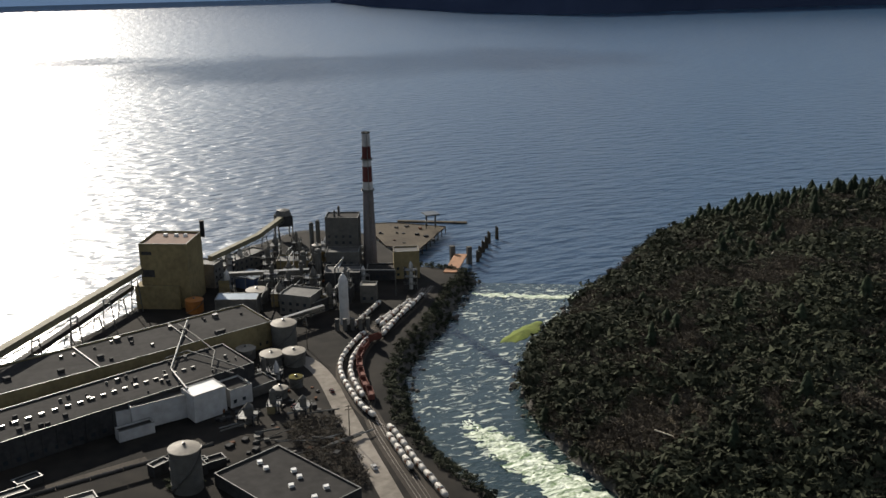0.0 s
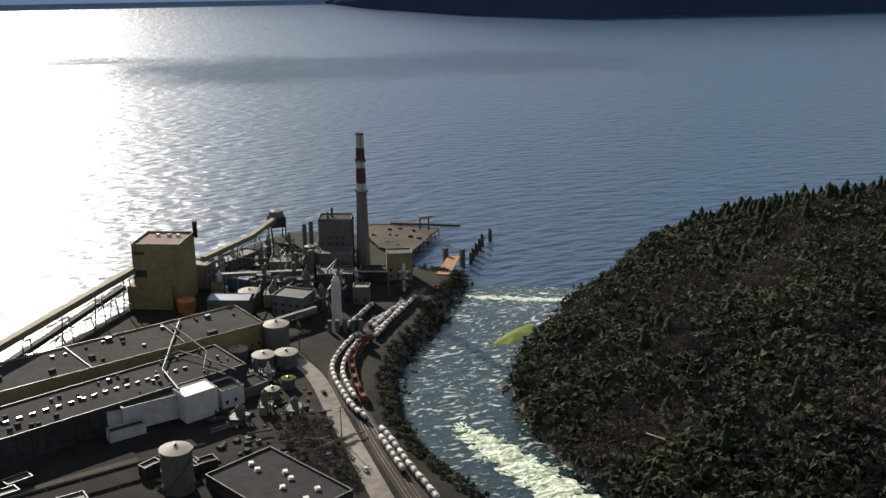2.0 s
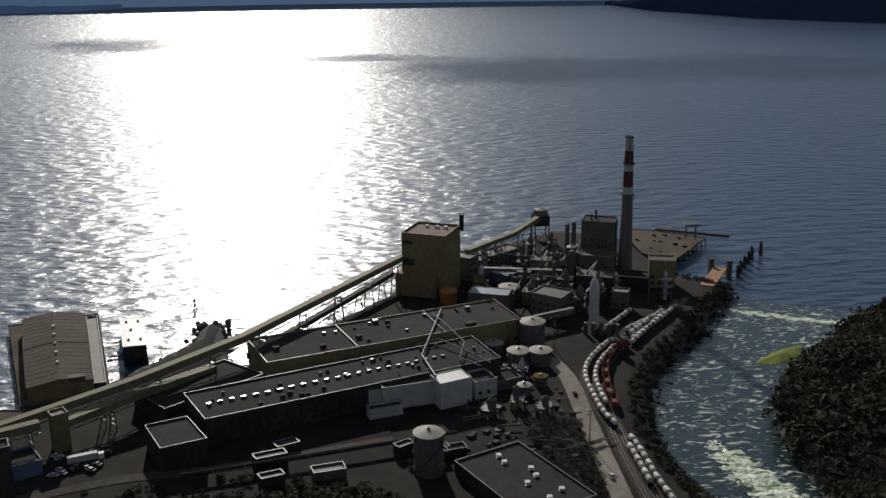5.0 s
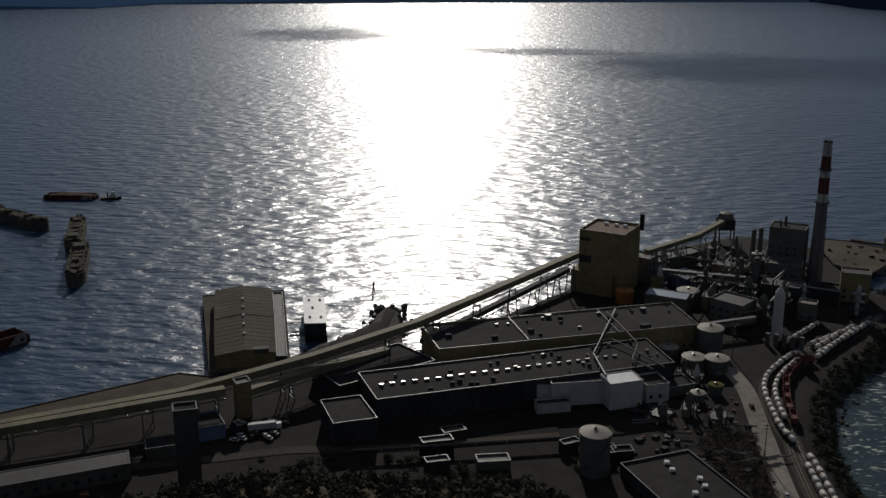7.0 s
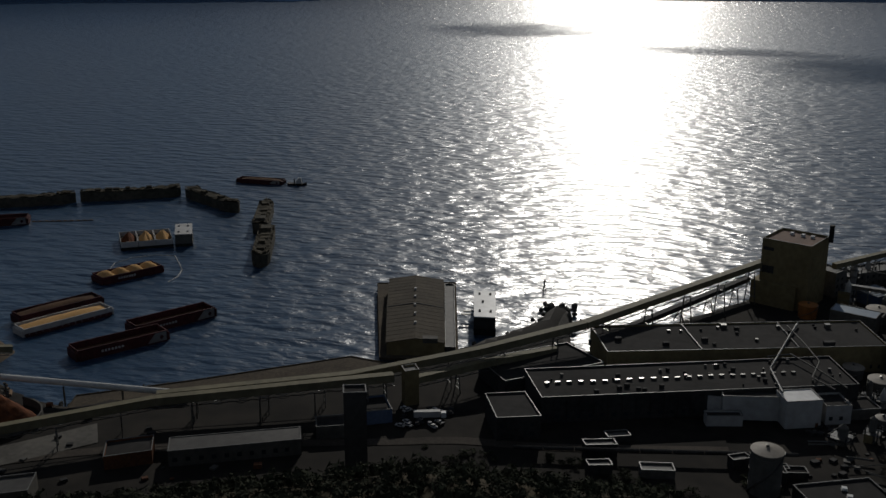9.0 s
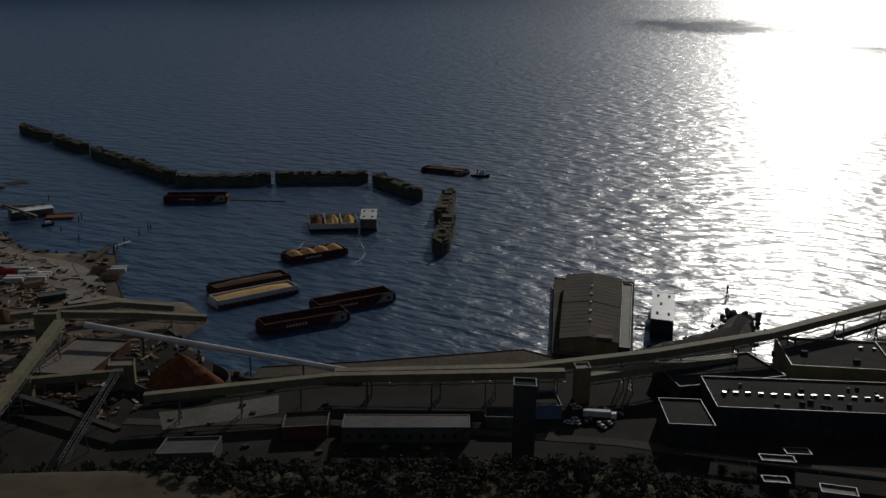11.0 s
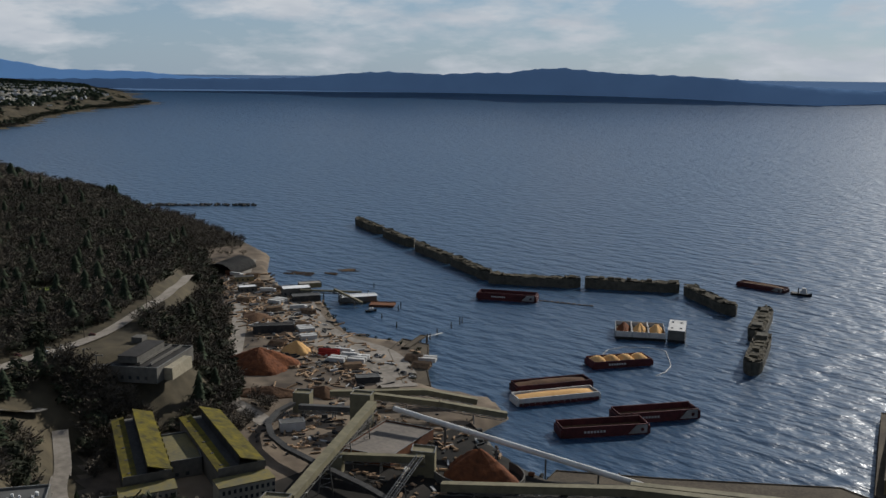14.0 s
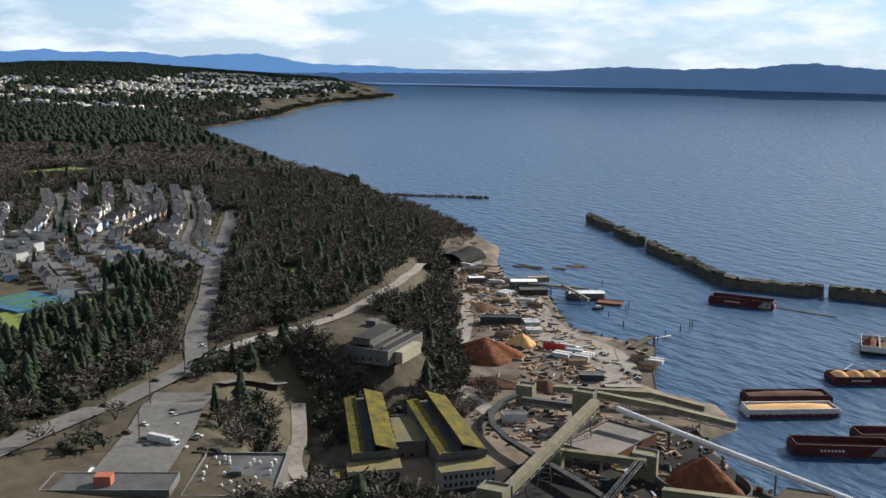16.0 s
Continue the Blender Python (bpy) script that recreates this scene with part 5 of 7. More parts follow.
TRACKS = [[(107, 250), (106.9, 297), (105.4, 324), (104.9, 357), (99.5, 382), (98.8, 401), (100, 425), (105, 443), (117, 463), (128.5, 477), (140, 489.5), (165, 512), (190, 545)], [(101, 250), (101.7, 335), (102, 357), (103.5, 385), (103, 403), (105.5, 427), (113.5, 447), (129, 470), (134, 461)][:8], [(98, 250), (98, 342), (100.6, 379), (106.5, 395), (108, 412), (114, 440), (126, 463), (133.9, 470), (170.7, 512), (195, 545)]]
for k, t in enumerate(TRACKS):
    strip("track_bed", "dark ballast bed under the railway sidings", t, 5.2, BALLAST, 0.12 + 0.03 * k, 5, "railway", 8)
    for s in (-0.72, 0.72):
        rail = bmesh.new()
        row = sampled(t, 5)
        for (x0, y0, h0), (x1, y1, h1) in zip(row, row[1:]):
            bm_bar(rail, (x0 - math.sin(h0) * s, y0 + math.cos(h0) * s, 8.32 + 0.03 * k), (x1 - math.sin(h1) * s, y1 + math.cos(h1) * s, 8.32 + 0.03 * k), 0.16)
        tagged(part("rail", rail, RAIL), "worn steel rail of the siding", "rail", kind="structure")


def bogies(ob, n):
    for x in (-n / 2 + 2, n / 2 - 2):
        bg = part("bogie", boxes((x - 1.3, x + 1.3, -1.1, 1.1, 0.45, 0.9)), BLACK, ob)
        for dx in (-0.8, 0.8):
            for y in (-0.75, 0.75):
                part("wheel", lathe([(0.45, -0.07), (0.45, 0.07)], 12, m=pose(x + dx, y, 0.45, 90)), BLACK, bg)


def tank_car():
    n = 10.6
    ob = thing("tank_car", "off-white railway tank car on the siding", "rail car", "tank cars")
    part("frame", boxes((-n / 2, n / 2, -1.2, 1.2, 0.9, 1.25)), BLACK, ob)
    rings = [(0.01, -n / 2 + 0.35), (0.9, -n / 2 + 0.5), (1.2, -n / 2 + 1.0), (1.25, -n / 2 + 1.3), (1.25, n / 2 - 1.3), (1.2, n / 2 - 1.0), (0.9, n / 2 - 0.5), (0.01, n / 2 - 0.35)]
    tk = part("tank", lathe(rings, 18, m=pose(0, 0, 2.5, 0, 90)), CAR_WHITE, ob, smooth=True)
    part("dome", lathe([(0.6, 3.6), (0.6, 4.2), (0.4, 4.35), (0, 4.35)], 12), CAR_WHITE, tk)
    for y0 in (-1.1, 0.75):
        part("walkway", boxes((-1.8, 1.8, y0, y0 + 0.35, 3.5, 3.6)), STEEL, tk)
    part("stain_band", lathe([(1.26, -1.2), (1.27, -1.1), (1.27, 1.1), (1.26, 1.2)], 18, m=pose(0, 0, 2.5, 0, 90)), RUST, tk)
    bogies(ob, n)
    return ob


def hopper_car():
    n = 11.6
    ob = thing("hopper_car", "dark red-brown railway hopper car on the siding", "rail car", "hopper cars")
    part("frame", boxes((-n / 2, n / 2, -1.3, 1.3, 0.9, 1.25)), BLACK, ob)
    bd = part("body", boxes((-n / 2 + 0.3, n / 2 - 0.3, -1.5, -1.35, 1.253, 4), (-n / 2 + 0.3, n / 2 - 0.3, 1.35, 1.5, 1.253, 4), (-n / 2 + 0.3, -n / 2 + 0.5, -1.35, 1.35, 1.253, 4), (n / 2 - 0.5, n / 2 - 0.3, -1.35, 1.35, 1.253, 4), (-n / 2 + 0.5, n / 2 - 0.5, -1.35, 1.35, 1.253, 2.4)), CAR_RED, ob)
    for q in np.arange(-n / 2 + 1.2, n / 2 - 0.5, 1.5):
        for y0 in (-1.62, 1.503):
            part("rib", boxes((q, q + 0.14, y0, y0 + 0.117, 1.3, 4)), CAR_RED, bd)
    bogies(ob, n)
    return ob


first = {"t": tank_car(), "h": hopper_car()}
used = {"t": False, "h": False}
RAKES = [("t", TRACKS[0], 128, 240, 11.3), ("t", TRACKS[0], 50, 108, 11.3), ("t", TRACKS[1], 76, 108, 11.3), ("t", TRACKS[1], 150, 245, 11.3), ("t", TRACKS[0], 256, 300, 11.3), ("h", TRACKS[2], 148, 232, 12.4), ("t", TRACKS[2], 240, 300, 11.3), ("t", [(139.5, 473), (172, 517)], 0, 50, 11.3), ("t", [(143, 487), (164, 512)], 0, 28, 11.3), ("t", [(127, 492), (152.6, 523.6)], 0, 40, 11.3)]
for code, line, s0, s1, pitch in RAKES:
    row = sampled(line, 1.0)
    for s in np.arange(s0, s1, pitch):
        k = int(s)
        if k >= len(row):
            break
        x, y, h = row[k]
        m = pose(x, y, 8.36, 0, 0, math.degrees(h))
        if not used[code]:
            first[code].matrix_basis = m
            used[code] = True
        else:
            copy_thing(first[code], m)


# ---------------------------------------------------------------- roads
strip("road", "pale worn road beside the railway", [(86, 250), (88, 312), (89, 346), (90.6, 387), (92, 428), (88, 453), (80, 462)], 9, GRAVEL, 0.25)
strip("road", "wide pale highway on the bluff", [(-415, 4), (-430, 20), (-453, 44), (-480, 74), (-509, 108), (-533, 129), (-560, 138), (-591, 149), (-668, 182), (-773, 223), (-889, 274), (-1016, 326), (-1150, 370)], 13, ASPHALT, 0.6)
strip("road", "pale side road leading down to the log yard", [(-540, 131), (-565, 175), (-586, 224), (-622, 276), (-657, 318), (-720, 372), (-806, 436), (-850, 480)], 9, GRAVEL, 0.7)
strip("road", "narrow lane running to the mill gate", [(-520, 182), (-480, 165), (-445, 147), (-405, 137), (-371, 119), (-340, 100)], 8, GRAVEL, 0.7)
strip("road", "pale parking area on the bluff", [(-388, 58), (-425, 78), (-458, 94), (-488, 110)], 28, ASPHALT, 0.6)
strip("road", "pale parking spur beside the lane", [(-495, 130), (-520, 160), (-531, 180)], 6, ASPHALT, 0.5)
strip("road", "gravel yard road below the bluff", [(-470, 285), (-500, 290), (-540, 300), (-600, 345), (-680, 405), (-760, 460), (-840, 520), (-900, 570)], 12, GRAVEL, 0.25)
strip("road", "open gravel of the log yard", [(-500, 400), (-545, 425), (-600, 430), (-660, 455), (-720, 490)], 34, GRAVEL, 0.3)
strip("road", "gravel apron by the wharf", [(-470, 380), (-520, 410), (-560, 430)], 22, GRAVEL, 0.36)
strip("road", "dirt road past the settling pond", [(-330, 262), (-285, 285), (-240, 300), (-190, 322), (-130, 345), (-80, 352), (0, 372)], 7, BALLAST, 0.25)
strip("pond", "pale concrete settling basin", [(-318, 270), (-300, 290), (-278, 308)], 22, CONCRETE, 0.3)
for pts in ([(-745, 175), (-800, 168), (-867, 158), (-940, 190), (-1018, 237), (-1100, 262), (-1229, 288)], [(-700, 110), (-790, 108), (-870, 112), (-960, 140), (-1080, 170), (-1200, 190)], [(-770, 222), (-850, 225), (-950, 262), (-1040, 292), (-1180, 330)], [(-760, 60), (-840, 62), (-960, 80), (-1100, 110)], [(-640, 95), (-580, 40), (-540, 0)]):
    strip("street", "grey residential street among small houses", pts, 7, ASPHALT, 0.7)


# ---------------------------------------------------------------- old mossy sheds
def mossy_shed(label, a, b, depth):
    m, n = plan_frame(a, b)
    ob = thing("mossy_shed", label, "shed", "mossy sheds")
    wall = part("wall", boxes((0, n, 0, depth, 7, 19.5), m=m), CONCRETE, ob)
    part("roof_slope", boxes((-0.4, 6.2, -0.5, depth + 0.4, 0, 0.5), m=m @ pose(0, 0, 19.6, 0, -7)), MOSS, ob)
    # Valley and skylight wall: dark glazing, with the recess's shade painted in as well.
    part("valley", boxes((6.2, 10.6, 1, depth - 6, 19.52, 19.9), m=m), DARK_CLAD, ob)
    part("skylight_wall", boxes((10.6, 11.0, 3, depth - 6, 19.9, 24.2), m=m), DARK_CLAD, ob)
    part("roof_slope", boxes((0, n - 10.2, -0.5, depth + 0.4, 0, 0.5), m=m @ pose(10.7, 0, 24.2, 0, 17)), MOSS, ob)
    part("parapet", boxes((-0.3, n + 0.3, -0.9, -0.52, 18, 21.4), m=m), CONCRETE, ob)
    front = part("front_annex", boxes((-3, n + 1, -13, -0.95, 7, 16.5), m=m), material("pale_render", (0.27, 0.25, 0.2), (0.17, 0.155, 0.13), grain=0.5), ob, "pale rendered office front")
    part("annex_roof", boxes((-3.2, n + 1.2, -13.2, -0.93, 16.503, 16.9), m=m), material("mossy_felt", (0.16, 0.13, 0.04), (0.09, 0.085, 0.06), grain=0.3), ob)
    for row in (9.2, 13):
        for q in np.arange(-1.5, n, 2.6):
            part("window", boxes((q, q + 1.3, -13.12, -13.003, row, row + 2), m=m), GLASS, front)
    for k in range(9):
        part("side_vent", boxes((n + 0.003, n + 1.5, 6 + k * 8.5, 8.5 + k * 8.5, 17.2, 19), m=m), MOSS, ob)
        part("roof_patch", boxes((14, 17, 5 + k * 8.6, 6 + k * 8.6, 0, 0.3), m=m @ pose(0, 0, 23.35, 0, 17)) if k % 2 else boxes((2, 4, 5 + k * 8.6, 6.4 + k * 8.6, 20.2, 20.6), m=m), DARK_CLAD, ob)
    return ob


mossy_shed("old long shed with a bright mossy sawtooth roof", (-429, 170), (-420.5, 189.5), 86)
mossy_shed("twin long shed with a mossy yellow-green roof", (-403.7, 204.3), (-396.5, 225.5), 84)
block("shed_link", "low concrete link between the mossy sheds", (-440, 195), (-432, 213), 40, 7, 17, CONCRETE, material("mossy_gravel_roof", (0.13, 0.11, 0.05), (0.08, 0.075, 0.05)), windows=1, category="shed")
block("mossy_outbuilding", "small outbuilding with a mossy yellow roof", (-414, 152), (-409, 164), 16, 7, 15, CONCRETE, MOSS, parapet=0.1, category="shed")


# ---------------------------------------------------------------- buildings on the bluff
ob, fm, fn = block("flat_roofed_store", "large grey flat-roofed store with small white roof vents", (-364, 70), (-348, 98), 44, 30, 45, CONCRETE, ROOF_GREY, windows=2)
rnd = random.Random(5)
for k in range(22):
    x, y = rnd.uniform(3, fn - 3), rnd.uniform(4, 40)
    part("roof_vent", boxes((x - 0.4, x + 0.4, y - 0.4, y + 0.4, 44.3, 45.3 + rnd.random()), m=fm), ROOF_WHITE, ob)
part("roof_unit", boxes((14, 18, 20, 25, 44.3, 46.5), m=fm), STEEL, ob)
ob, wm, wn_ = block("workshop", "low workshop with a grey flat roof and brick vent", (-386, 26), (-364, 66), 17, 36, 48, CONCRETE, ROOF_GREY, parapet=0.15, windows=1)
part("brick_vent", boxes((18, 24, 4, 9, 47.8, 51.5), m=wm), material("red_brick", (0.3, 0.1, 0.06), (0.2, 0.07, 0.045), grain=2), ob)
ob, om, on = block("office_building", "stepped flat-roofed office building with sunlit-coloured concrete end", (-550, 216), (-517, 237.5), 48, 30, 39, CONCRETE, ROOF_DARK, windows=3)
part("upper_storey", boxes((12, 24, 6, 40, 39.3, 43), m=om), CONCRETE, ob)
part("upper_roof", boxes((11.7, 24.3, 5.7, 40.3, 43.003, 43.4), m=om), ROOF_DARK, ob)
part("stair_tower", boxes((2, 9, 40, 47, 39.3, 44.5), m=om), CONCRETE, ob)
# Sunlight on this end is painted in, as a paler render than the walls.
part("wing", boxes((39.8, 45, 8, 34, 30, 37), m=om), material("sunlit_render", (0.3, 0.26, 0.19), (0.2, 0.18, 0.13), grain=0.5), ob)
part("roof_beam", boxes((26, 27, 4, 44, 39.3, 40.6), (33, 34, 4, 44, 39.3, 40.6), m=om), CONCRETE, ob)
block("white_shed", "narrow store with a white metal roof behind the workshop", (-401.5, 34.5), (-383, 68), 7, 36, 47.5, WHITE, ROOF_WHITE, parapet=0.15, category="shed")
block("chlorine_shed", "low grey shed among the trees on the bluff", (-640, 250), (-628, 262), 8, 40, 46, CONCRETE, ROOF_GREY)
block("school_annex", "white pavilion beside the tennis courts", (-652, 84), (-640, 100), 8, 44, 56, WHITE, ROOF_GREY, windows=1, category="house")
for k in range(3):
    block("apartment_block", "long white three-storey apartment block with flat roof", (-838 - 38 * k, 60 + 18 * k), (-806 - 38 * k, 84 + 18 * k), 12, 44, 62, WHITE, ROOF_GREY, windows=3, category="apartments")
court = thing("tennis_court", "blue and green hard tennis courts", "court", kind="structure")
zc = float(land_height(-690, 70)) + 1.6
m = pose(-688, 70, 0, 0, 0, 25)
part("surround", boxes((-22, 22, -20, 20, zc - 3, zc), m=m), TEAL, court)
for x in (-15, 0, 15):
    part("playing_surface", boxes((x - 5, x + 5, -13, 13, zc + 0.004, zc + 0.06), m=m), COURT_GREEN, court)
for x, y, w_, l_, tn in ((-1445, 228, 50, 90, 20), (-670, 110, 30, 40, 30), (-1330, 245, 30, 60, 10), (-720, 265, 22, 40, 20), (-640, 40, 40, 60, 20), (-820, 250, 20, 50, 20)):
    cx, cy = np.meshgrid(np.linspace(-w_ / 2, w_ / 2, 9), np.linspace(-l_ / 2, l_ / 2, 9))
    ca, sa = math.cos(radians(tn)), math.sin(radians(tn))
    px, py = x + cx * ca - cy * sa, y + cx * sa + cy * ca
    v = np.stack([px, py, land_height(px, py) + 0.8], -1).reshape(-1, 3)
    i = (np.arange(8)[:, None] * 9 + np.arange(8)[None]).ravel()
    arrays_mesh("lawn", v, np.stack([i, i + 1, i + 10, i + 9], 1), GRASS, "mown green lawn on the bluff", "lawn", "structure")


def house(label, paint, w, d, h):
    ob = thing("house", label, "house", "small houses")
    wall = part("wall", boxes((-w / 2, w / 2, -d / 2, d / 2, -2, h)), paint, ob)
    bm = bmesh.new()
    g = w * 0.42
    pts = [(-w / 2 - 0.4, h - 0.25), (0, h + g), (w / 2 + 0.4, h - 0.25), (0, h + g - 0.45)]
    a = [bm.verts.new((x, -d / 2 - 0.5, z)) for x, z in pts]
    b = [bm.verts.new((x, d / 2 + 0.5, z)) for x, z in pts]
    for q in range(4):
        bm.faces.new((a[q], a[(q + 1) % 4], b[(q + 1) % 4], b[q]))
    bm.faces.new(a[::-1])
    bm.faces.new(b)
    bmesh.ops.recalc_face_normals(bm, faces=bm.faces)
    part("roof", bm, SHINGLE, ob)
    bm = bmesh.new()
    for y in (-d / 2 + 0.02, d / 2 - 0.02):
        bm.faces.new([bm.verts.new(p) for p in ((-w / 2, y, h), (w / 2, y, h), (0, y, h + g - 0.5))])
    bmesh.ops.solidify(bm, geom=bm.faces[:], thickness=0.2)
    part("gable", bm, paint, ob)
    part("chimney", boxes((w * 0.18, w * 0.18 + 0.8, -0.4, 0.4, h + 0.5, h + g + 0.9)), RUST, ob)
    part("door", boxes((-0.5, 0.5, -d / 2 - 0.08, -d / 2 - 0.003, 0.1, 2.2)), TIMBER, wall)
    for x in (-w * 0.32, w * 0.32):
        part("window", boxes((x - 0.6, x + 0.6, -d / 2 - 0.08, -d / 2 - 0.003, 1, 2.3)), GLASS, wall)
    return ob


HOUSE_KINDS = [("small white gabled house with dark shingle roof", 0, 7.5, 10, 4.2), ("small cream gabled house with dark shingle roof", 1, 8, 9.5, 3.6), ("small grey gabled house with dark shingle roof", 2, 8.5, 10, 3.4), ("small blue gabled house with dark shingle roof", 3, 8, 9, 3.8), ("small brown gabled house with dark shingle roof", 4, 8.5, 11, 3.4), ("tall white gabled house with steep dark roof", 0, 7, 9, 6.2)]
templates = [None] * len(HOUSE_KINDS)
STREETS = [[(-745, 175), (-800, 168), (-867, 158), (-940, 190), (-1018, 237), (-1100, 262), (-1229, 288)], [(-700, 110), (-790, 108), (-870, 112), (-960, 140), (-1080, 170), (-1200, 190)], [(-790, 222), (-850, 225), (-950, 262), (-1040, 292), (-1180, 330)], [(-760, 60), (-840, 62), (-960, 80), (-1100, 110)], [(-760, 198), (-860, 192), (-960, 228), (-1060, 268), (-1200, 305)], [(-770, 138), (-880, 135), (-980, 165), (-1090, 205), (-1220, 235)]]
rnd = random.Random(21)
spots = []
for line in STREETS:
    for x, y, h in sampled(line, 15.5):
        for s in (-1, 1):
            px, py = x - math.sin(h) * s * 13 + rnd.uniform(-1, 1), y + math.cos(h) * s * 13 + rnd.uniform(-1, 1)
            if all((px - a) ** 2 + (py - b) ** 2 > 130 for a, b, _ in spots) and rnd.random() < 0.94:
                spots.append((px, py, math.degrees(h) + (0 if s > 0 else 180)))
for k, (px, py, turn) in enumerate(spots):
    q = rnd.choice((0, 0, 1, 2, 2, 4, 5, 1, 3)) if k > 5 else k
    z = float(land_height(px, py)) + 0.5
    m = pose(px, py, z, 0, 0, turn + rnd.choice((0, 0, 90)))
    if templates[q] is None:
        lab, pk, w_, d_, h_ = HOUSE_KINDS[q]
        templates[q] = house(lab, HOUSE_PAINTS[pk], w_, d_, h_)
        templates[q].matrix_basis = m
    else:
        copy_thing(templates[q], m)

# the distant town: hundreds of small pale houses
rs = np.random.RandomState(4)
tx, ty = rs.uniform(-9500, -3000, 9000), rs.uniform(300, 3600, 9000)
du = inside(tx, ty, BLUFF)
patchy = bumps(tx, ty, 220, 5) + rs.normal(0, 0.25, len(tx))
ok = (du > 15) & (du < 1300) & (patchy > 0.0)
tx, ty = tx[ok][:2300], ty[ok][:2300]
tz = land_height(tx, ty)
w, d, h = rs.uniform(10, 24, len(tx)), rs.uniform(8, 14, len(tx)), rs.uniform(6, 11, len(tx))
corner = np.array([(-1, -1, -1), (1, -1, -1), (1, 1, -1), (-1, 1, -1), (-1, -1, 1), (1, -1, 1), (1, 1, 1), (-1, 1, 1), (-1, 0, 1.9), (1, 0, 1.9)], float)
v = corner[None] * np.stack([w, d, h], -1)[:, None] * 0.5
ang = rs.uniform(0, 3.14, len(tx))
ca, sa = np.cos(ang)[:, None], np.sin(ang)[:, None]
v = np.stack([v[..., 0] * ca - v[..., 1] * sa + tx[:, None], v[..., 0] * sa + v[..., 1] * ca + ty[:, None], v[..., 2] + (tz + h / 2)[:, None]], -1)
box_f = np.array([(0, 1, 5, 4), (1, 2, 6, 5), (2, 3, 7, 6), (3, 0, 4, 7), (4, 5, 9, 8), (6, 7, 8, 9)])
for nm, sel, fm_, mt in (("pale", slice(0, None, 2), box_f, HOUSE_PAINTS[1]), ("grey", slice(1, None, 2), box_f, HOUSE_PAINTS[2])):
    vv = drawn_in(v[sel])
    ff = (fm_[None] + 10 * np.arange(len(vv))[:, None, None]).reshape(-1, 4)
    arrays_mesh("distant_town", vv.reshape(-1, 3), ff, mt, nm + " houses of a distant town above the shore", "town", "stuff")

# ---------------------------------------------------------------- log yard
barn = thing("quonset_barn", "dark arched steel barn at the log yard", "barn", at=(-868, 522, 5), turn=28)
bm = bmesh.new()
arc = [(math.cos(a) * 16, math.sin(a) * 11) for a in np.linspace(0, math.pi, 13)]
fr, bk = [bm.verts.new((x, -24, z)) for x, z in arc], [bm.verts.new((x, 24, z)) for x, z in arc]
for k in range(12):
    bm.faces.new((fr[k], fr[k + 1], bk[k + 1], bk[k]))
bm.faces.new(bk)
bmesh.ops.solidify(bm, geom=bm.faces[:], thickness=0.3)
part("shell", bm, DARK_CLAD, barn)
part("front_wall", boxes((-16, -8, -23.9, -23.5, 0, 5), (8, 16, -23.9, -23.5, 0, 5)), RUST, barn)
for lab, a, b, d, z1, wmat, rmat in (("grey sawmill shed with pale roof", (-735, 490), (-722, 512), 14, 12, CONCRETE, ROOF_WHITE), ("open-sided sawmill shed with dark roof", (-712, 484), (-700, 505), 11, 10, DARK_CLAD, ROOF_GREY), ("yellowish sawmill shed roof", (-752, 522), (-742, 540), 10, 9, BEIGE, TANK_TOP), ("long dark lumber shed", (-650, 398), (-632, 425), 9, 11, DARK_CLAD, ROOF_DARK), ("small yard workshop with pale roof", (-775, 470), (-768, 485), 10, 10, CONCRETE, ROOF_WHITE), ("low yard office with dark roof", (-815, 492), (-806, 508), 9, 10, BEIGE, ROOF_DARK), ("small white control cabin below the conveyors", (-452, 276), (-445, 288), 8, 13, WHITE, ROOF_GREY), ("low dark yard shed", (-500, 372), (-492, 384), 8, 9, DARK_CLAD, ROOF_GREY)):
    block("yard_shed", lab, a, b, d, 4.5, z1, wmat, rmat, parapet=0.1, windows=1, category="shed")
gallery("slim log conveyor sloping from the sawmill to the water", [(-700, 520, 12), (-672, 528, 3)], 1.6, 1.2, GALLERY, every=12, name="log_conveyor")
gallery("slim log conveyor beside the sawmill", [(-722, 500, 11), (-700, 552, 4)], 1.6, 1.2, GALLERY, every=12, name="log_conveyor")


def log_pile(x, y, z, n, ln, turn, mat=LOG, label="stack of cut logs in the yard", r=0.5):
    ob = thing("log_pile", label, "log pile", "log piles", at=(x, y, z), turn=turn)
    rnd = random.Random(int(x * 7 + y))
    row = n
    lev = 0
    while row > n - 4 and row > 0:
        for k in range(row):
            bm = bmesh.new()
            yy = (k - row / 2) * r * 2
            bm_tube(bm, (-ln / 2 + rnd.uniform(-0.6, 0.6), yy, r + lev * r * 1.75), (ln / 2 + rnd.uniform(-0.6, 0.6), yy, r + lev * r * 1.75), r * rnd.uniform(0.8, 1.0), 6)
            part("log", bm, mat, ob)
        row -= 1
        lev += 1
    return ob


log_pile(-566, 405, 5, 7, 14, 35, material("red_painted_steel", (0.35, 0.04, 0.03)), "stack of bright red steel pipes", 0.6)
for k, (x, y, t) in enumerate(((-500, 428, 30), (-515, 436, 30), (-640, 440, 20), (-700, 455, 70), (-672, 470, 10), (-760, 505, 40), (-790, 500, 60), (-612, 395, 20), (-530, 395, 60), (-745, 455, 30), (-825, 520, 40))):
    log_pile(x, y, 5, 9, 12, t)


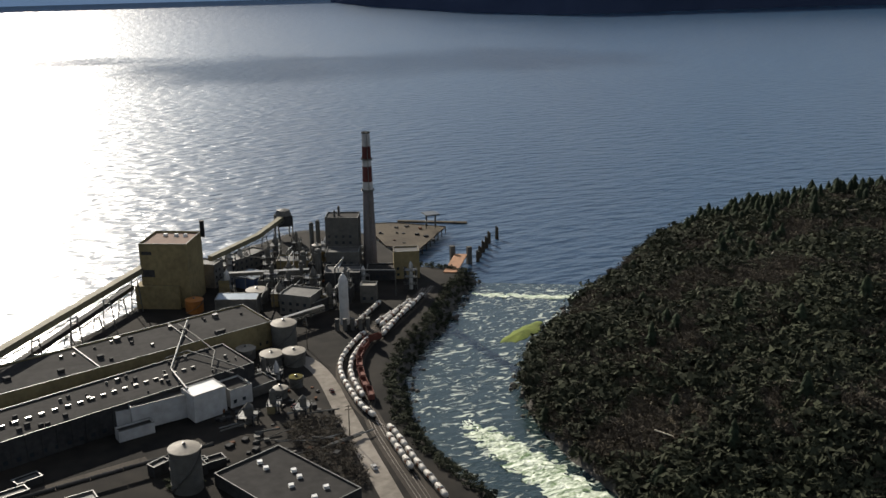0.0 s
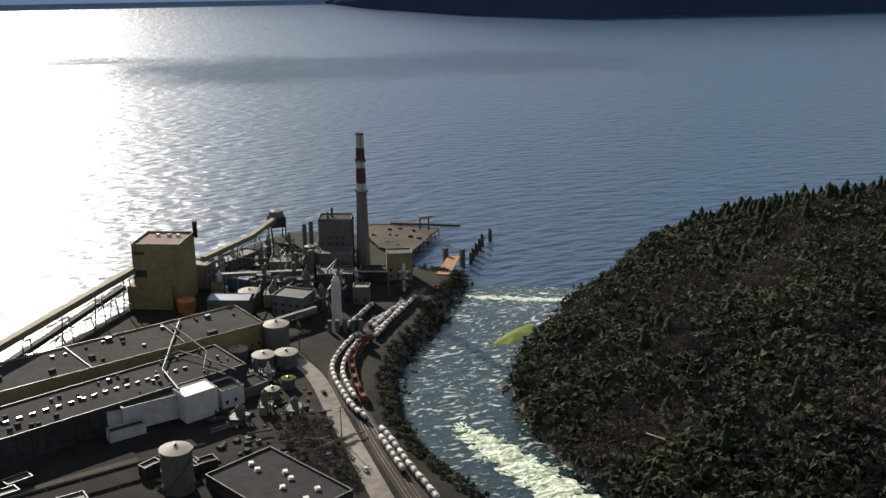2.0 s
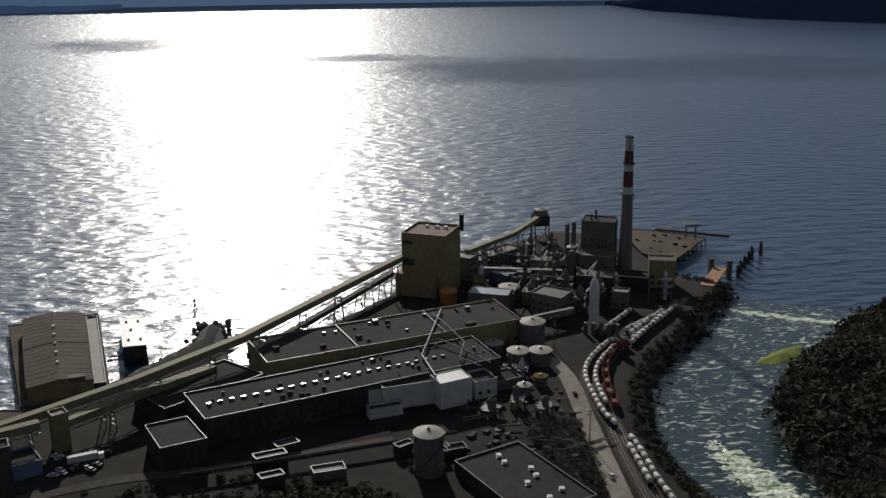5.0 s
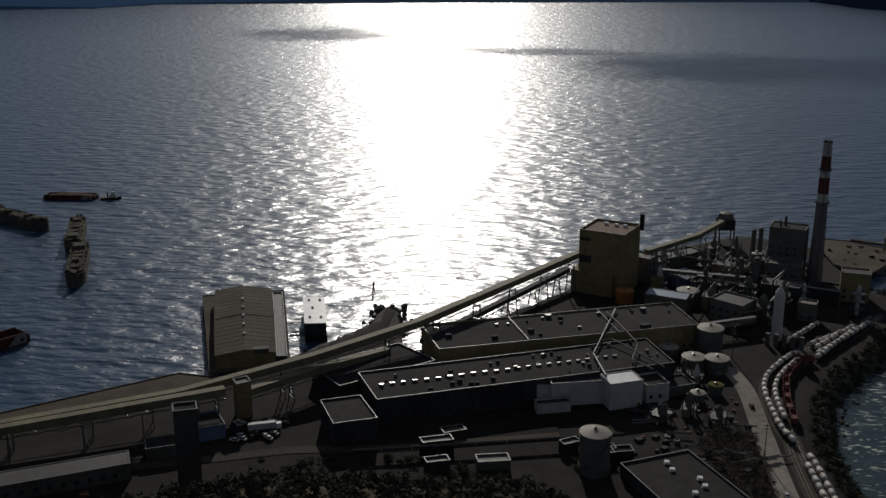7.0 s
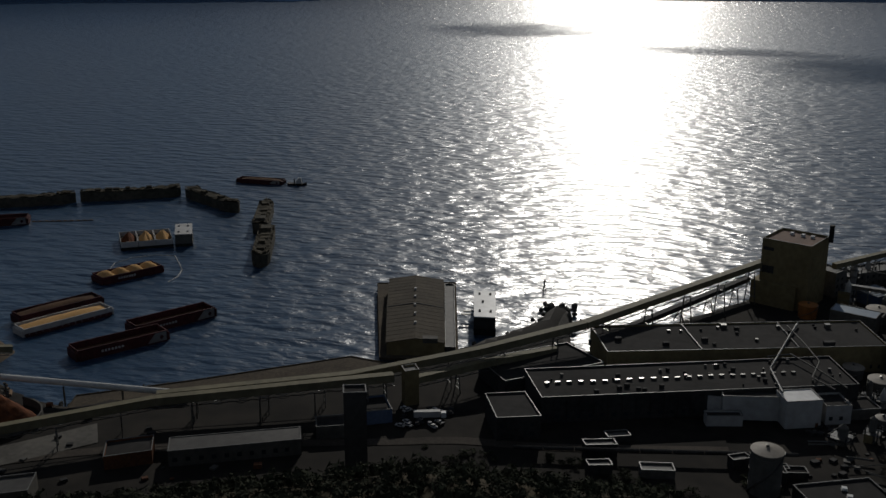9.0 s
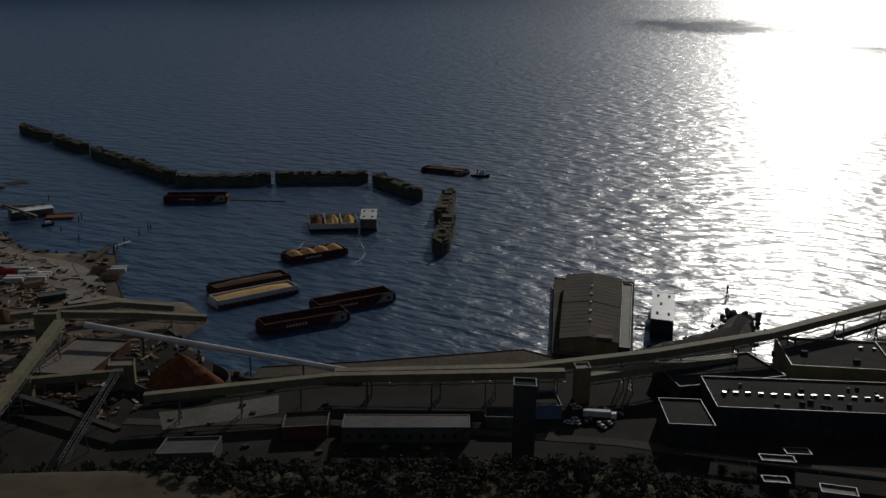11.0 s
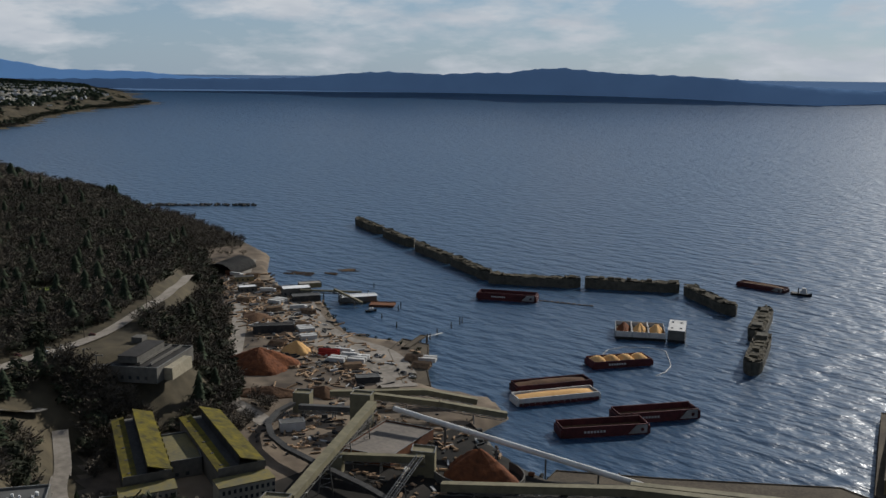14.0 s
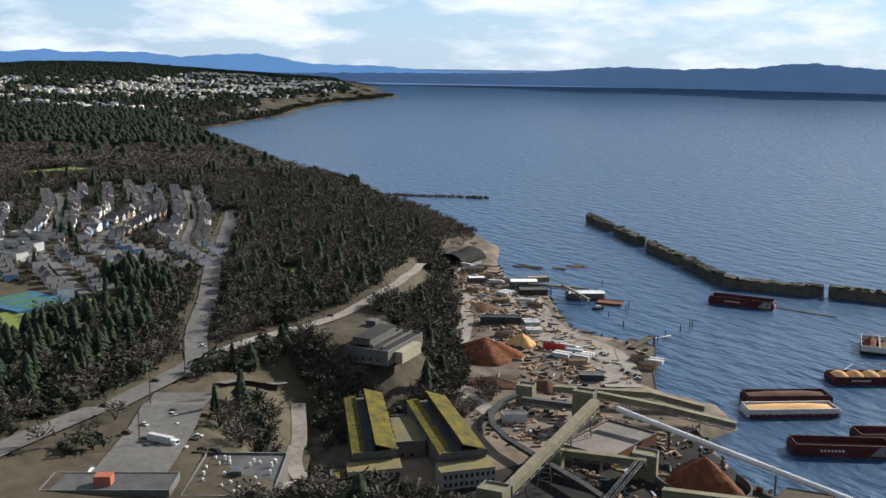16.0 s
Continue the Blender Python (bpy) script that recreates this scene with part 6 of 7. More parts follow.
def stack_of_lumber(x, y, turn, n):
    for k in range(n):
        ob = thing("lumber_stack", "white-wrapped lumber stack on the yard", "lumber", "lumber stacks", at=(x + k * 5 * math.cos(radians(turn + 90)), y + k * 5 * math.sin(radians(turn + 90)), 5), turn=turn)
        for lev in range(2):
            part("bundle", boxes((-6, 6, -1.6, 1.6, 0.3 + lev * 1.5, 1.7 + lev * 1.5)), WHITE, ob)
        part("bearer", boxes((-5, -4.7, -1.6, 1.6, 0, 0.3), (4.7, 5, -1.6, 1.6, 0, 0.3)), TIMBER, ob)


stack_of_lumber(-548, 396, 30, 2)
stack_of_lumber(-537, 404, 30, 3)
stack_of_lumber(-626, 432, 65, 3)
stack_of_lumber(-608, 420, 65, 2)
stack_of_lumber(-720, 470, 20, 3)
stack_of_lumber(-505, 438, 35, 2)
wall_pts = [(-622, 350), (-600, 332), (-575, 316), (-556, 306)]
bm = bmesh.new()
for (x0, y0), (x1, y1) in zip(wall_pts, wall_pts[1:]):
    bm_bar(bm, (x0, y0, 6.5), (x1, y1, 6.5), 1.2, 5)
tagged(part("retaining_wall", bm, CONCRETE), "dark retaining wall at the bluff's foot", "wall")


def truck(kind):
    if kind == "trailer":
        ob = thing("truck_trailer", "white box truck trailer parked on the lot", "truck", "parked trucks")
        part("box", boxes((-6, 6, -1.25, 1.25, 1.2, 4)), WHITE, ob)
        part("cab", boxes((6.4, 8.6, -1.2, 1.2, 0.8, 3.2)), HOUSE_PAINTS[0], ob)
        part("windscreen", boxes((8.61, 8.66, -1, 1, 1.9, 3)), GLASS, ob)
        xs_ = (-5, -3.8, 5, 7.6)
    else:
        ob = thing("parked_car", "parked car seen from far above", "car", "parked cars")
        part("body", boxes((-2.2, 2.2, -0.9, 0.9, 0.35, 0.95)), {"w": HULL_WHITE, "k": DARK_CLAD, "r": STACK_RED}[kind], ob)
        part("cabin", boxes((-1.3, 1.0, -0.8, 0.8, 0.953, 1.5)), GLASS, ob)
        part("roof_panel", boxes((-1.0, 0.7, -0.7, 0.7, 1.503, 1.56)), {"w": HULL_WHITE, "k": DARK_CLAD, "r": STACK_RED}[kind], ob)
        xs_ = (-1.4, 1.4)
    for x in xs_:
        for y in (-0.95, 0.95):
            part("wheel", lathe([(0.36, -0.12), (0.36, 0.12)], 10, m=pose(x, y, 0.36, 90)), BLACK, ob)
    return ob


rigs = {k: truck(k) for k in ("trailer", "w", "k", "r")}
seen_rig = set()
rnd = random.Random(77)
PARKED = [("trailer", -418, 78, 35), ("trailer", -560, 412, 30), ("trailer", -548, 408, 30), ("trailer", -760, 490, 50), ("trailer", -838, 508, 20), ("trailer", -688, 470, 65), ("trailer", -140, 366, 20)]
PARKED += [(rnd.choice("wkr"), -400 - rnd.random() * 75, 66 + rnd.random() * 30, rnd.uniform(20, 60)) for _ in range(16)]
PARKED += [(rnd.choice("wk"), -155 + rnd.random() * 26, 354 + rnd.random() * 26, rnd.uniform(0, 180)) for _ in range(22)]
PARKED += [(rnd.choice("wkr"), -560 + rnd.gauss(0, 10), 200 + rnd.gauss(0, 8), rnd.uniform(0, 180)) for _ in range(16)]
PARKED += [(rnd.choice("wkr"), *p) for p in ((-480, 70, 45), (-505, 100, 50), (-690, 192, 20), (-600, 240, 60), (-650, 310, 50), (-560, 142, 20), (-445, 150, 200), (-500, 172, 20), (88, 330, 90), (91, 410, 90), (60, 330, 20), (70, 400, 40))]
PARKED += [(rnd.choice("wk"), rnd.uniform(-660, -480), rnd.uniform(395, 430), rnd.uniform(0, 180)) for _ in range(18)]
for kind_, x, y, t in PARKED:
    m = pose(x, y, float(land_height(x, y)) + (0.75 if x < -380 and y < 320 else 0.32), 0, 0, t)
    if kind_ not in seen_rig:
        seen_rig.add(kind_)
        rigs[kind_].matrix_basis = m
    else:
        copy_thing(rigs[kind_], m)

# scattered offcuts, slash and scrap on the yard
rnd = random.Random(55)
for nm, mt, count, lab in (("yard_scrap", LOG, 520, "scattered offcuts and slash on the log yard"), ("yard_scrap", DARK_CLAD, 260, "dark scrap and machinery parts on the yard"), ("yard_scrap", WHITE, 70, "pale scrap and crates on the yard")):
    bm = bmesh.new()
    for k in range(count):
        f = rnd.random()
        cx, cy = -500 - 330 * f + rnd.gauss(0, 14), 372 + 130 * f + rnd.gauss(0, 22)
        if inside(np.array(cx), np.array(cy), MAIN_LAND) < 4 or inside(np.array(cx), np.array(cy), BLUFF) > -3:
            continue
        a, n = rnd.uniform(0, 3.14), rnd.uniform(1, 5)
        bm_bar(bm, (cx - n * math.cos(a), cy - n * math.sin(a), 5.3), (cx + n * math.cos(a), cy + n * math.sin(a), 5.3 + rnd.uniform(0, 0.8)), rnd.uniform(0.5, 1.6), rnd.uniform(0.5, 1.6))
    for k in range(count // 2):
        cx, cy = rnd.uniform(-480, -335), rnd.uniform(258, 352)
        a, n = rnd.uniform(0, 3.14), rnd.uniform(0.6, 3)
        z = float(land_height(cx, cy)) + 0.3
        bm_bar(bm, (cx - n * math.cos(a), cy - n * math.sin(a), z), (cx + n * math.cos(a), cy + n * math.sin(a), z + rnd.uniform(0, 0.6)), rnd.uniform(0.4, 1.4), rnd.uniform(0.4, 1.4))
    tagged(part(nm, bm, mt), lab, "scrap", kind="stuff")

# ---------------------------------------------------------------- mill roofs, pipes and plant
rnd = random.Random(3)
for k in range(23):
    y = 16 + 0.3 * math.sin(k)
    part("ridge_vent", boxes((6 + k * 5.2, 8.2 + k * 5.2, y, y + 1.2, 19.8, 20.9), m=hallb_m), STEEL, hall_b)
for k in range(34):
    x, y = rnd.uniform(4, hallb_n - 4), rnd.uniform(3, 31)
    s = rnd.uniform(0.35, 1.0)
    part("roof_unit", boxes((x - s, x + s, y - s * 0.8, y + s * 0.8, 19.8, 20.6 + s), m=hallb_m), rnd.choice((STEEL, TANK_GREY, DARK_CLAD, DARK_CLAD)), hall_b)
for k in range(20):
    x, y = rnd.uniform(4, hall_n - 4), rnd.uniform(3, 33)
    s = rnd.uniform(0.5, 1.6)
    part("roof_unit", boxes((x - s, x + s, y - s * 0.8, y + s * 0.8, 21.2, 21.8 + s), m=hall_m), rnd.choice((STEEL, DARK_CLAD, DARK_CLAD)), hall_a)
for x in (42, 92):
    part("roof_divider", boxes((x, x + 0.5, 0.7, 36.3, 21.2, 22.2), m=hall_m), COPING, hall_a)


def pipe_run(label, pts, r, mat=STEEL):
    bm = bmesh.new()
    for a, b in zip(pts, pts[1:]):
        bm_tube(bm, a, b, r, 8)
    for p in pts[1:-1]:
        bm_lathe(bm, [(0.01, p[2] - r), (r * 0.9, p[2] - r * 0.5), (r * 1.05, p[2]), (r * 0.9, p[2] + r * 0.5), (0.01, p[2] + r)], 8, (p[0], p[1]))
    return tagged(part("pipe", bm, mat), label, "pipe", "mill pipes")


pipe_run("insulated pipe crossing the mill roofs", [(22, 492, 24), (30, 470, 24), (38, 448, 23), (34, 428, 22.5), (44, 418, 22)], 0.4, TANK_GREY)
pipe_run("insulated pipe crossing the mill roofs", [(12, 450, 22), (24, 455, 22.5), (40, 436, 22), (50, 424, 21)], 0.4, TANK_GREY)
pipe_run("grey pipe on the long hall roof", [(20, 408, 22), (14, 436, 21.5), (18, 455, 22), (28, 500, 23)], 0.6, STEEL)
for k in range(16):
    x, y = rnd.uniform(75, 150), rnd.uniform(535, 625)
    a = rnd.choice((0.0, 1.57)) + rnd.uniform(-0.1, 0.1) - 0.45
    n = rnd.uniform(12, 34)
    z = rnd.uniform(16, 26)
    pipe_run("grey process pipe among the mill blocks", [(x, y, 9), (x, y, z), (x + n * math.cos(a), y + n * math.sin(a), z), (x + n * math.cos(a), y + n * math.sin(a), 9)], rnd.uniform(0.25, 0.6), rnd.choice((STEEL, TANK_GREY, PIPE_WHITE)))
for k in range(9):
    x0 = -90 + k * 13
    pipe_run("long low steam pipe in front of the paper hall", [(x0, 340 + 3.2 * k, 12), (x0 + 12.6, 343 + 3.2 * k, 12)], 0.9, DARK_CLAD)


def process_tower(label, x, y, w, d, h, turn, seed):
    """An open steel frame with floors, a vessel inside and a pipe down its side."""
    rnd = random.Random(seed)
    ob = thing("process_tower", label, "process tower", "process towers", at=(x, y, 8), turn=turn)
    for px in (-w / 2, w / 2):
        for py in (-d / 2, d / 2):
            part("column", boxes((px - 0.25, px + 0.25, py - 0.25, py + 0.25, -0.4, h)), DARK_CLAD, ob)
    for z in np.arange(4, h + 0.1, 4.5):
        fl = part("floor", boxes((-w / 2 - 0.6, w / 2 + 0.6, -d / 2 - 0.6, d / 2 + 0.6, z - 0.2, z)), STEEL, ob)
        part("railing", frame_bm(-w / 2 - 0.6, w / 2 + 0.6, -d / 2 - 0.6, d / 2 + 0.6, 0.08, z + 0.9, z + 1.05, Matrix()), STEEL, fl)
    part("vessel", lathe([(min(w, d) * 0.3, 0), (min(w, d) * 0.3, h + rnd.uniform(0.5, 4)), (0.2, h + 5)], 14, (rnd.uniform(-0.1, 0.1) * w, 0)), rnd.choice((TANK_GREY, CONCRETE, WHITE)), ob)
    part("cladding", boxes((-w / 2 - 0.3, w * rnd.uniform(-0.2, 0.4), -d / 2 - 0.35, -d / 2 - 0.26, 0, h * rnd.uniform(0.4, 0.9))), rnd.choice((CONCRETE, DARK_CLAD, BEIGE)), ob)
    bm = bmesh.new()
    bm_tube(bm, (w / 2 + 0.9, 0, 0), (w / 2 + 0.9, 0, h - 1), 0.35, 8)
    bm_tube(bm, (w / 2 + 0.9, 0, h - 1), (0, 0, h - 1), 0.35, 8)
    part("riser", bm, STEEL, ob)
    return ob


rnd = random.Random(91)
FRAMES = [(100, 556), (116, 556), (92, 574), (108, 590), (122, 612), (140, 596), (98, 612), (84, 636), (110, 640), (126, 640), (152, 560), (134, 540), (72, 620), (64, 584), (146, 630), (168, 625), (190, 590), (120, 530), (92, 548), (180, 545), (62, 440), (68, 436), (60, 400), (72, 392), (46, 392)]
for k, (px, py) in enumerate(FRAMES):
    low = py < 450
    process_tower("open steel process tower crowded with pipes and a vessel", px, py, rnd.uniform(4, 9), rnd.uniform(4, 8), rnd.uniform(4, 7) if low else rnd.uniform(8, 17), rnd.uniform(-32, -18), k)
for k in range(10):
    px, py = rnd.uniform(76, 150), rnd.uniform(530, 640)
    block("process_block", "small grey process block among the pipes", (px, py), (px + rnd.uniform(5, 11), py - rnd.uniform(2, 6)), rnd.uniform(5, 9), 8, rnd.uniform(12, 20), rnd.choice((CONCRETE, DARK_CLAD, BEIGE)), rnd.choice((ROOF_GREY, ROOF_DARK, TANK_TOP)), windows=1)
for k in range(14):
    px, py = rnd.uniform(28, 78), rnd.uniform(345, 392)
    pipe_run("low steam pipe across the works yard", [(px, py, 10), (px + rnd.uniform(8, 22), py + rnd.uniform(-10, 10), 10)], rnd.uniform(0.2, 0.5), rnd.choice((STEEL, TANK_GREY)))
for k in range(8):
    px, py = rnd.uniform(-60, 20), rnd.uniform(330, 366)
    block("works_shed", "low dark works shed in front of the paper hall", (px, py), (px + rnd.uniform(6, 14), py + rnd.uniform(2, 5)), rnd.uniform(4, 7), 8, rnd.uniform(10.5, 13), rnd.choice((CONCRETE, DARK_CLAD)), rnd.choice((ROOF_GREY, ROOF_DARK)), category="shed")
# small plant on the ground: boxes, bins, cabins, each with its own lid and base
for k in range(170):
    zone = rnd.random()
    if zone < 0.3:
        x, y = rnd.uniform(72, 160), rnd.uniform(530, 640)
    elif zone < 0.6:
        x, y = rnd.uniform(30, 86), rnd.uniform(345, 420)
    elif zone < 0.75:
        x, y = rnd.uniform(-330, -180), rnd.uniform(262, 330)
    elif zone < 0.9:
        x, y = rnd.uniform(-500, -360), rnd.uniform(270, 380)
    else:
        x, y = rnd.uniform(205, 250), rnd.uniform(655, 710)
    z = float(land_height(x, y)) if zone < 0.9 else 5.6
    if z < 3:
        continue
    s = rnd.uniform(0.5, 1.3)
    ob = thing("plant_unit", rnd.choice(("small grey plant cabin on the mill ground", "rusty steel skip among the mill plant", "pale equipment box beside the mill")), "plant", "plant units", at=(x, y, z), turn=rnd.uniform(0, 90))
    body_mat = rnd.choice((RUST, BLACK, DARK_CLAD, DARK_CLAD, DARK_CLAD, TANK_GREY))
    part("body", boxes((-s * 1.3, s * 1.3, -s, s, -0.4, s * rnd.uniform(0.8, 1.8))), body_mat, ob)
    part("skid", boxes((-s * 1.4, s * 1.4, -s * 1.08, s * 1.08, -0.45, 0.25)), BLACK, ob)
for k in range(7):
    x, y = 60 - 2.9 * k + rnd.uniform(-6, 8), 308 + k * 5.8
    ob = thing("roof_fan", "white roof fan box on the dark flat roof", "roof fan", "roof fans", at=(x, y, 12.8))
    part("box", boxes((-1, 1, -1, 1, 0, 1.2)), ROOF_WHITE, ob)
    part("base", boxes((-1.2, 1.2, -1.2, 1.2, -0.1, 0.2)), STEEL, ob)
block("low_office", "long low office with a grey metal roof and windows", (-228, 285), (-182, 313), 14, 8, 15, CONCRETE, ROOF_GREY, parapet=0.1, windows=1)
block("low_office", "flat-roofed block with pale coping by the tower", (-183, 329), (-165, 339), 12, 8, 14, CONCRETE, ROOF_DARK)
block("low_office", "blue-walled block beside the transfer tower", (-168, 351), (-156, 358.5), 17, 8, 14.5, painted("slate_blue_cladding", (0.12, 0.16, 0.24)), ROOF_DARK)
block("low_office", "brown flat-roofed annex at the end of the office", (-252, 276), (-236, 286), 16, 8, 14, RUST, ROOF_DARK, windows=1)
block("low_office", "square grey store in the works yard", (-282, 232), (-262, 243), 16, 8, 15, CONCRETE, ROOF_GREY)
ramp_ob = thing("ferry_ramp", "timber loading ramp at the river mouth", "ramp")
bm = bmesh.new()
bm_bar(bm, (216, 566, 8.3), (241, 607, 7), 9, 0.8)
part("deck", bm, material("rust_planks", (0.3, 0.16, 0.09), (0.17, 0.1, 0.06)), ramp_ob)
for x, y in ((246, 604), (236, 611)):
    part("tower_leg", boxes((x - 1.6, x + 1.6, y - 1.6, y + 1.6, -3, 13)), CONCRETE, ramp_ob)
dockside = thing("dock_hoist", "steel hoist frame on the loading dock", "hoist")
for x, y in ((246, 690), (252, 686), (249, 696), (255, 692)):
    part("leg", boxes((x - 0.3, x + 0.3, y - 0.3, y + 0.3, 5.6, 17)), STEEL, dockside)
part("platform", boxes((245, 256, 685, 697, 17.003, 18)), STEEL, dockside)
pontoon = thing("boom_pontoon", "long low float off the loading dock", "float")
bm = bmesh.new()
bm_bar(bm, (240, 742, 0.5), (290, 712, 0.5), 4, 1.4)
part("deck", bm, TIMBER, pontoon)


def power_pole(x, y, h):
    z = float(land_height(x, y))
    ob = thing("power_pole", "timber power pole with crossarms", "pole", "power poles", at=(x, y, z))
    part("pole", lathe([(0.28, -0.5), (0.16, h)], 7), TIMBER, ob)
    for q in (0.8, 2.2):
        part("crossarm", boxes((-1.6, 1.6, -0.12, 0.12, h - q, h - q + 0.22)), TIMBER, ob)


for x, y in ((-515, 118), (-470, 88), (-560, 165), (-600, 235), (-640, 190), (-700, 205), (-640, 300), (-420, 70), (92, 470), (86, 360), (-590, 215), (-450, 120)):
    power_pole(x, y, 16)
yard_lights = [(94, 395), (110, 440), (120, 470)]
sub = thing("substation", "grey switchyard frames beside the office", "substation")
for k in range(5):
    for j in range(2):
        x, y = -566 + k * 6, 196 + j * 9 + k * 4
        z = float(land_height(x, y))
        bm = bmesh.new()
        bm_bar(bm, (x, y, z - 0.5), (x, y, z + 7), 0.4)
        bm_bar(bm, (x - 2, y, z + 7), (x + 2, y + 3, z + 7), 0.35)
        part("frame", bm, STEEL, sub)


# ---------------------------------------------------------------- trees
def conifer_shape(seed):
    rs = np.random.RandomState(seed)
    v, f = [], []
    for t in range(8):
        z0, z1 = 0.1 + t * 0.105, 0.1 + t * 0.105 + 0.26
        r = 0.2 * (1 - t / 9.5) ** 0.8 * rs.uniform(0.8, 1.15)
        b = len(v)
        v.append((rs.normal(0, 0.01), rs.normal(0, 0.01), min(1, z1)))
        for k in range(12):
            a = 2 * math.pi * (k + rs.uniform(-0.3, 0.3)) / 12 + t
            q = r * (rs.uniform(0.8, 1.2) if k % 2 else rs.uniform(0.35, 0.6))
            v.append((q * math.cos(a), q * math.sin(a), z0 - (0.03 if k % 2 else -0.03)))
        f += [(b, b + 1 + k, b + 1 + (k + 1) % 12) for k in range(12)]
    return np.array(v), np.array(f)


def twiggy_shape(seed, n):
    """A leafless crown: thin twigs fanning up and out from a few limbs."""
    rs = np.random.RandomState(seed)
    v, f = [], []
    limbs = []
    for k in range(7):
        a = 2 * math.pi * k / 7 + rs.uniform(-0.4, 0.4)
        tip = np.array((rs.uniform(0.12, 0.34) * math.cos(a), rs.uniform(0.12, 0.34) * math.sin(a), rs.uniform(0.5, 0.85)))
        limbs.append(tip)
        b = len(v)
        v += [(-0.015, 0, 0), (0.015, 0.01, 0), tuple(tip)]
        f.append((b, b + 1, b + 2))
    for k in range(n):
        tip = limbs[rs.randint(7)]
        root = tip * rs.uniform(0.45, 1.0)
        way = np.array((tip[0], tip[1], 0.25)) + rs.normal(0, 0.28, 3) * (1, 1, 0.6)
        way /= np.linalg.norm(way)
        across = np.cross(way, rs.normal(0, 1, 3))
        across *= rs.uniform(0.012, 0.03) / np.linalg.norm(across)
        end = root + way * rs.uniform(0.12, 0.3)
        end[2] = min(end[2], 1.05)
        b = len(v)
        v += [tuple(root), tuple(end + across), tuple(end - across)]
        f.append((b, b + 1, b + 2))
    return np.array(v), np.array(f)


def bushy_shape(seed, n, flat=1.0, leaf=0.2):
    """A loose crown of many small leaf and twig clumps on a forked stem."""
    rs = np.random.RandomState(seed)
    v, f = [], []
    lobes = rs.normal(0, 0.17, (6, 3)) * (1, 1, 0.7) + (0, 0, 0.6)
    sizes = rs.uniform(0.15, 0.27, 6)
    for k in range(n):
        q = k % 6
        out = rs.normal(0, 1, 3) + (0, 0, 0.45)
        out /= np.linalg.norm(out)
        c = lobes[q] + out * sizes[q] * rs.uniform(0.8, 1.1)
        c[2] = max(0.12, c[2] * flat)
        d = rs.normal(0, 1, (3, 3)) * leaf * rs.uniform(0.45, 0.9)
        d -= np.outer(d @ out, out) * 0.7
        b = len(v)
        v += [tuple(c + p) for p in d]
        f.append((b, b + 1, b + 2))
    for k in range(5):
        a = rs.uniform(0, 6.3)
        tip = (0.22 * math.cos(a), 0.22 * math.sin(a), rs.uniform(0.5, 0.8) * flat)
        b = len(v)
        v += [(-0.02, 0, 0), (0.02, 0.01, 0), tip]
        f.append((b, b + 1, b + 2))
    return np.array(v), np.array(f)


CONIFERS, BARE, SCRUB = [conifer_shape(k) for k in range(5)], [twiggy_shape(40 + k, 125) for k in range(6)], [bushy_shape(60 + k, 110, 0.8, 0.15) for k in range(6)]


def planted(name, shapes, x, y, tall, wide, mat, label, category="trees", seed=0, far=False):
    """Many trees joined into one stand."""
    rs = np.random.RandomState(seed)
    z = land_height(x, y) - 0.3
    pick, turn = rs.randint(len(shapes), size=len(x)), rs.uniform(0, 6.28, len(x))
    vs, fs, base = [], [], 0
    for k, (sv, sf) in enumerate(shapes):
        sel = pick == k
        n = int(sel.sum())
        if not n:
            continue
        c, s = np.cos(turn[sel])[:, None], np.sin(turn[sel])[:, None]
        h, w = tall[sel][:, None], wide[sel][:, None]
        p = np.stack([(sv[:, 0] * c - sv[:, 1] * s) * w + x[sel][:, None], (sv[:, 0] * s + sv[:, 1] * c) * w + y[sel][:, None], sv[:, 2] * h + z[sel][:, None]], -1)
        vs.append(p.reshape(-1, 3))
        fs.append((sf[None] + base + len(sv) * np.arange(n)[:, None, None]).reshape(-1, 3))
        base += n * len(sv)
    v = np.vstack(vs)
    return arrays_mesh(name, drawn_in(v) if far else v, np.vstack(fs), mat, label, category, "stuff")


def scattered(x0, x1, y0, y1, step, seed):
    rs = np.random.RandomState(seed)
    px, py = np.meshgrid(np.arange(x0, x1, step), np.arange(y0, y1, step))
    return px.ravel() + rs.uniform(-0.5, 0.5, px.size) * step, py.ravel() + rs.uniform(-0.5, 0.5, px.size) * step, rs


def away(px, py, lines, gap):
    ok = np.ones(len(px), bool)
    for line in lines:
        for (a0, b0), (a1, b1) in zip(line, line[1:]):
            dx, dy = a1 - a0, b1 - b0
            t = np.clip(((px - a0) * dx + (py - b0) * dy) / (dx * dx + dy * dy), 0, 1)
            ok &= np.hypot(px - a0 - t * dx, py - b0 - t * dy) > gap
    return ok


# the wooded hill beyond the river
x, y, rs = scattered(165, 760, 150, 640, 4.3, 1)
d = inside(x, y, RIGHT_LAND)
ok = (d > np.where(x > 235, 10, 3)) & (np.hypot(x + 10, y) < 860)
x, y, d = x[ok], y[ok], d[ok]
u = rs.random_sample(len(x))
mix_ = bumps(x, y, 30, 4) + rs.normal(0, 0.35, len(x))
crest = np.exp(-((d - 40) / 45) ** 2) * (x > 400)
con = (u < 0.006 + 0.26 * crest + 0.03 * (bumps(x, y, 55, 7) > 0.6))
gap = (mix_ < -0.95) & ~con
bare = ~con & ~gap & (mix_ > 0.0)
scr = ~con & ~gap & ~bare
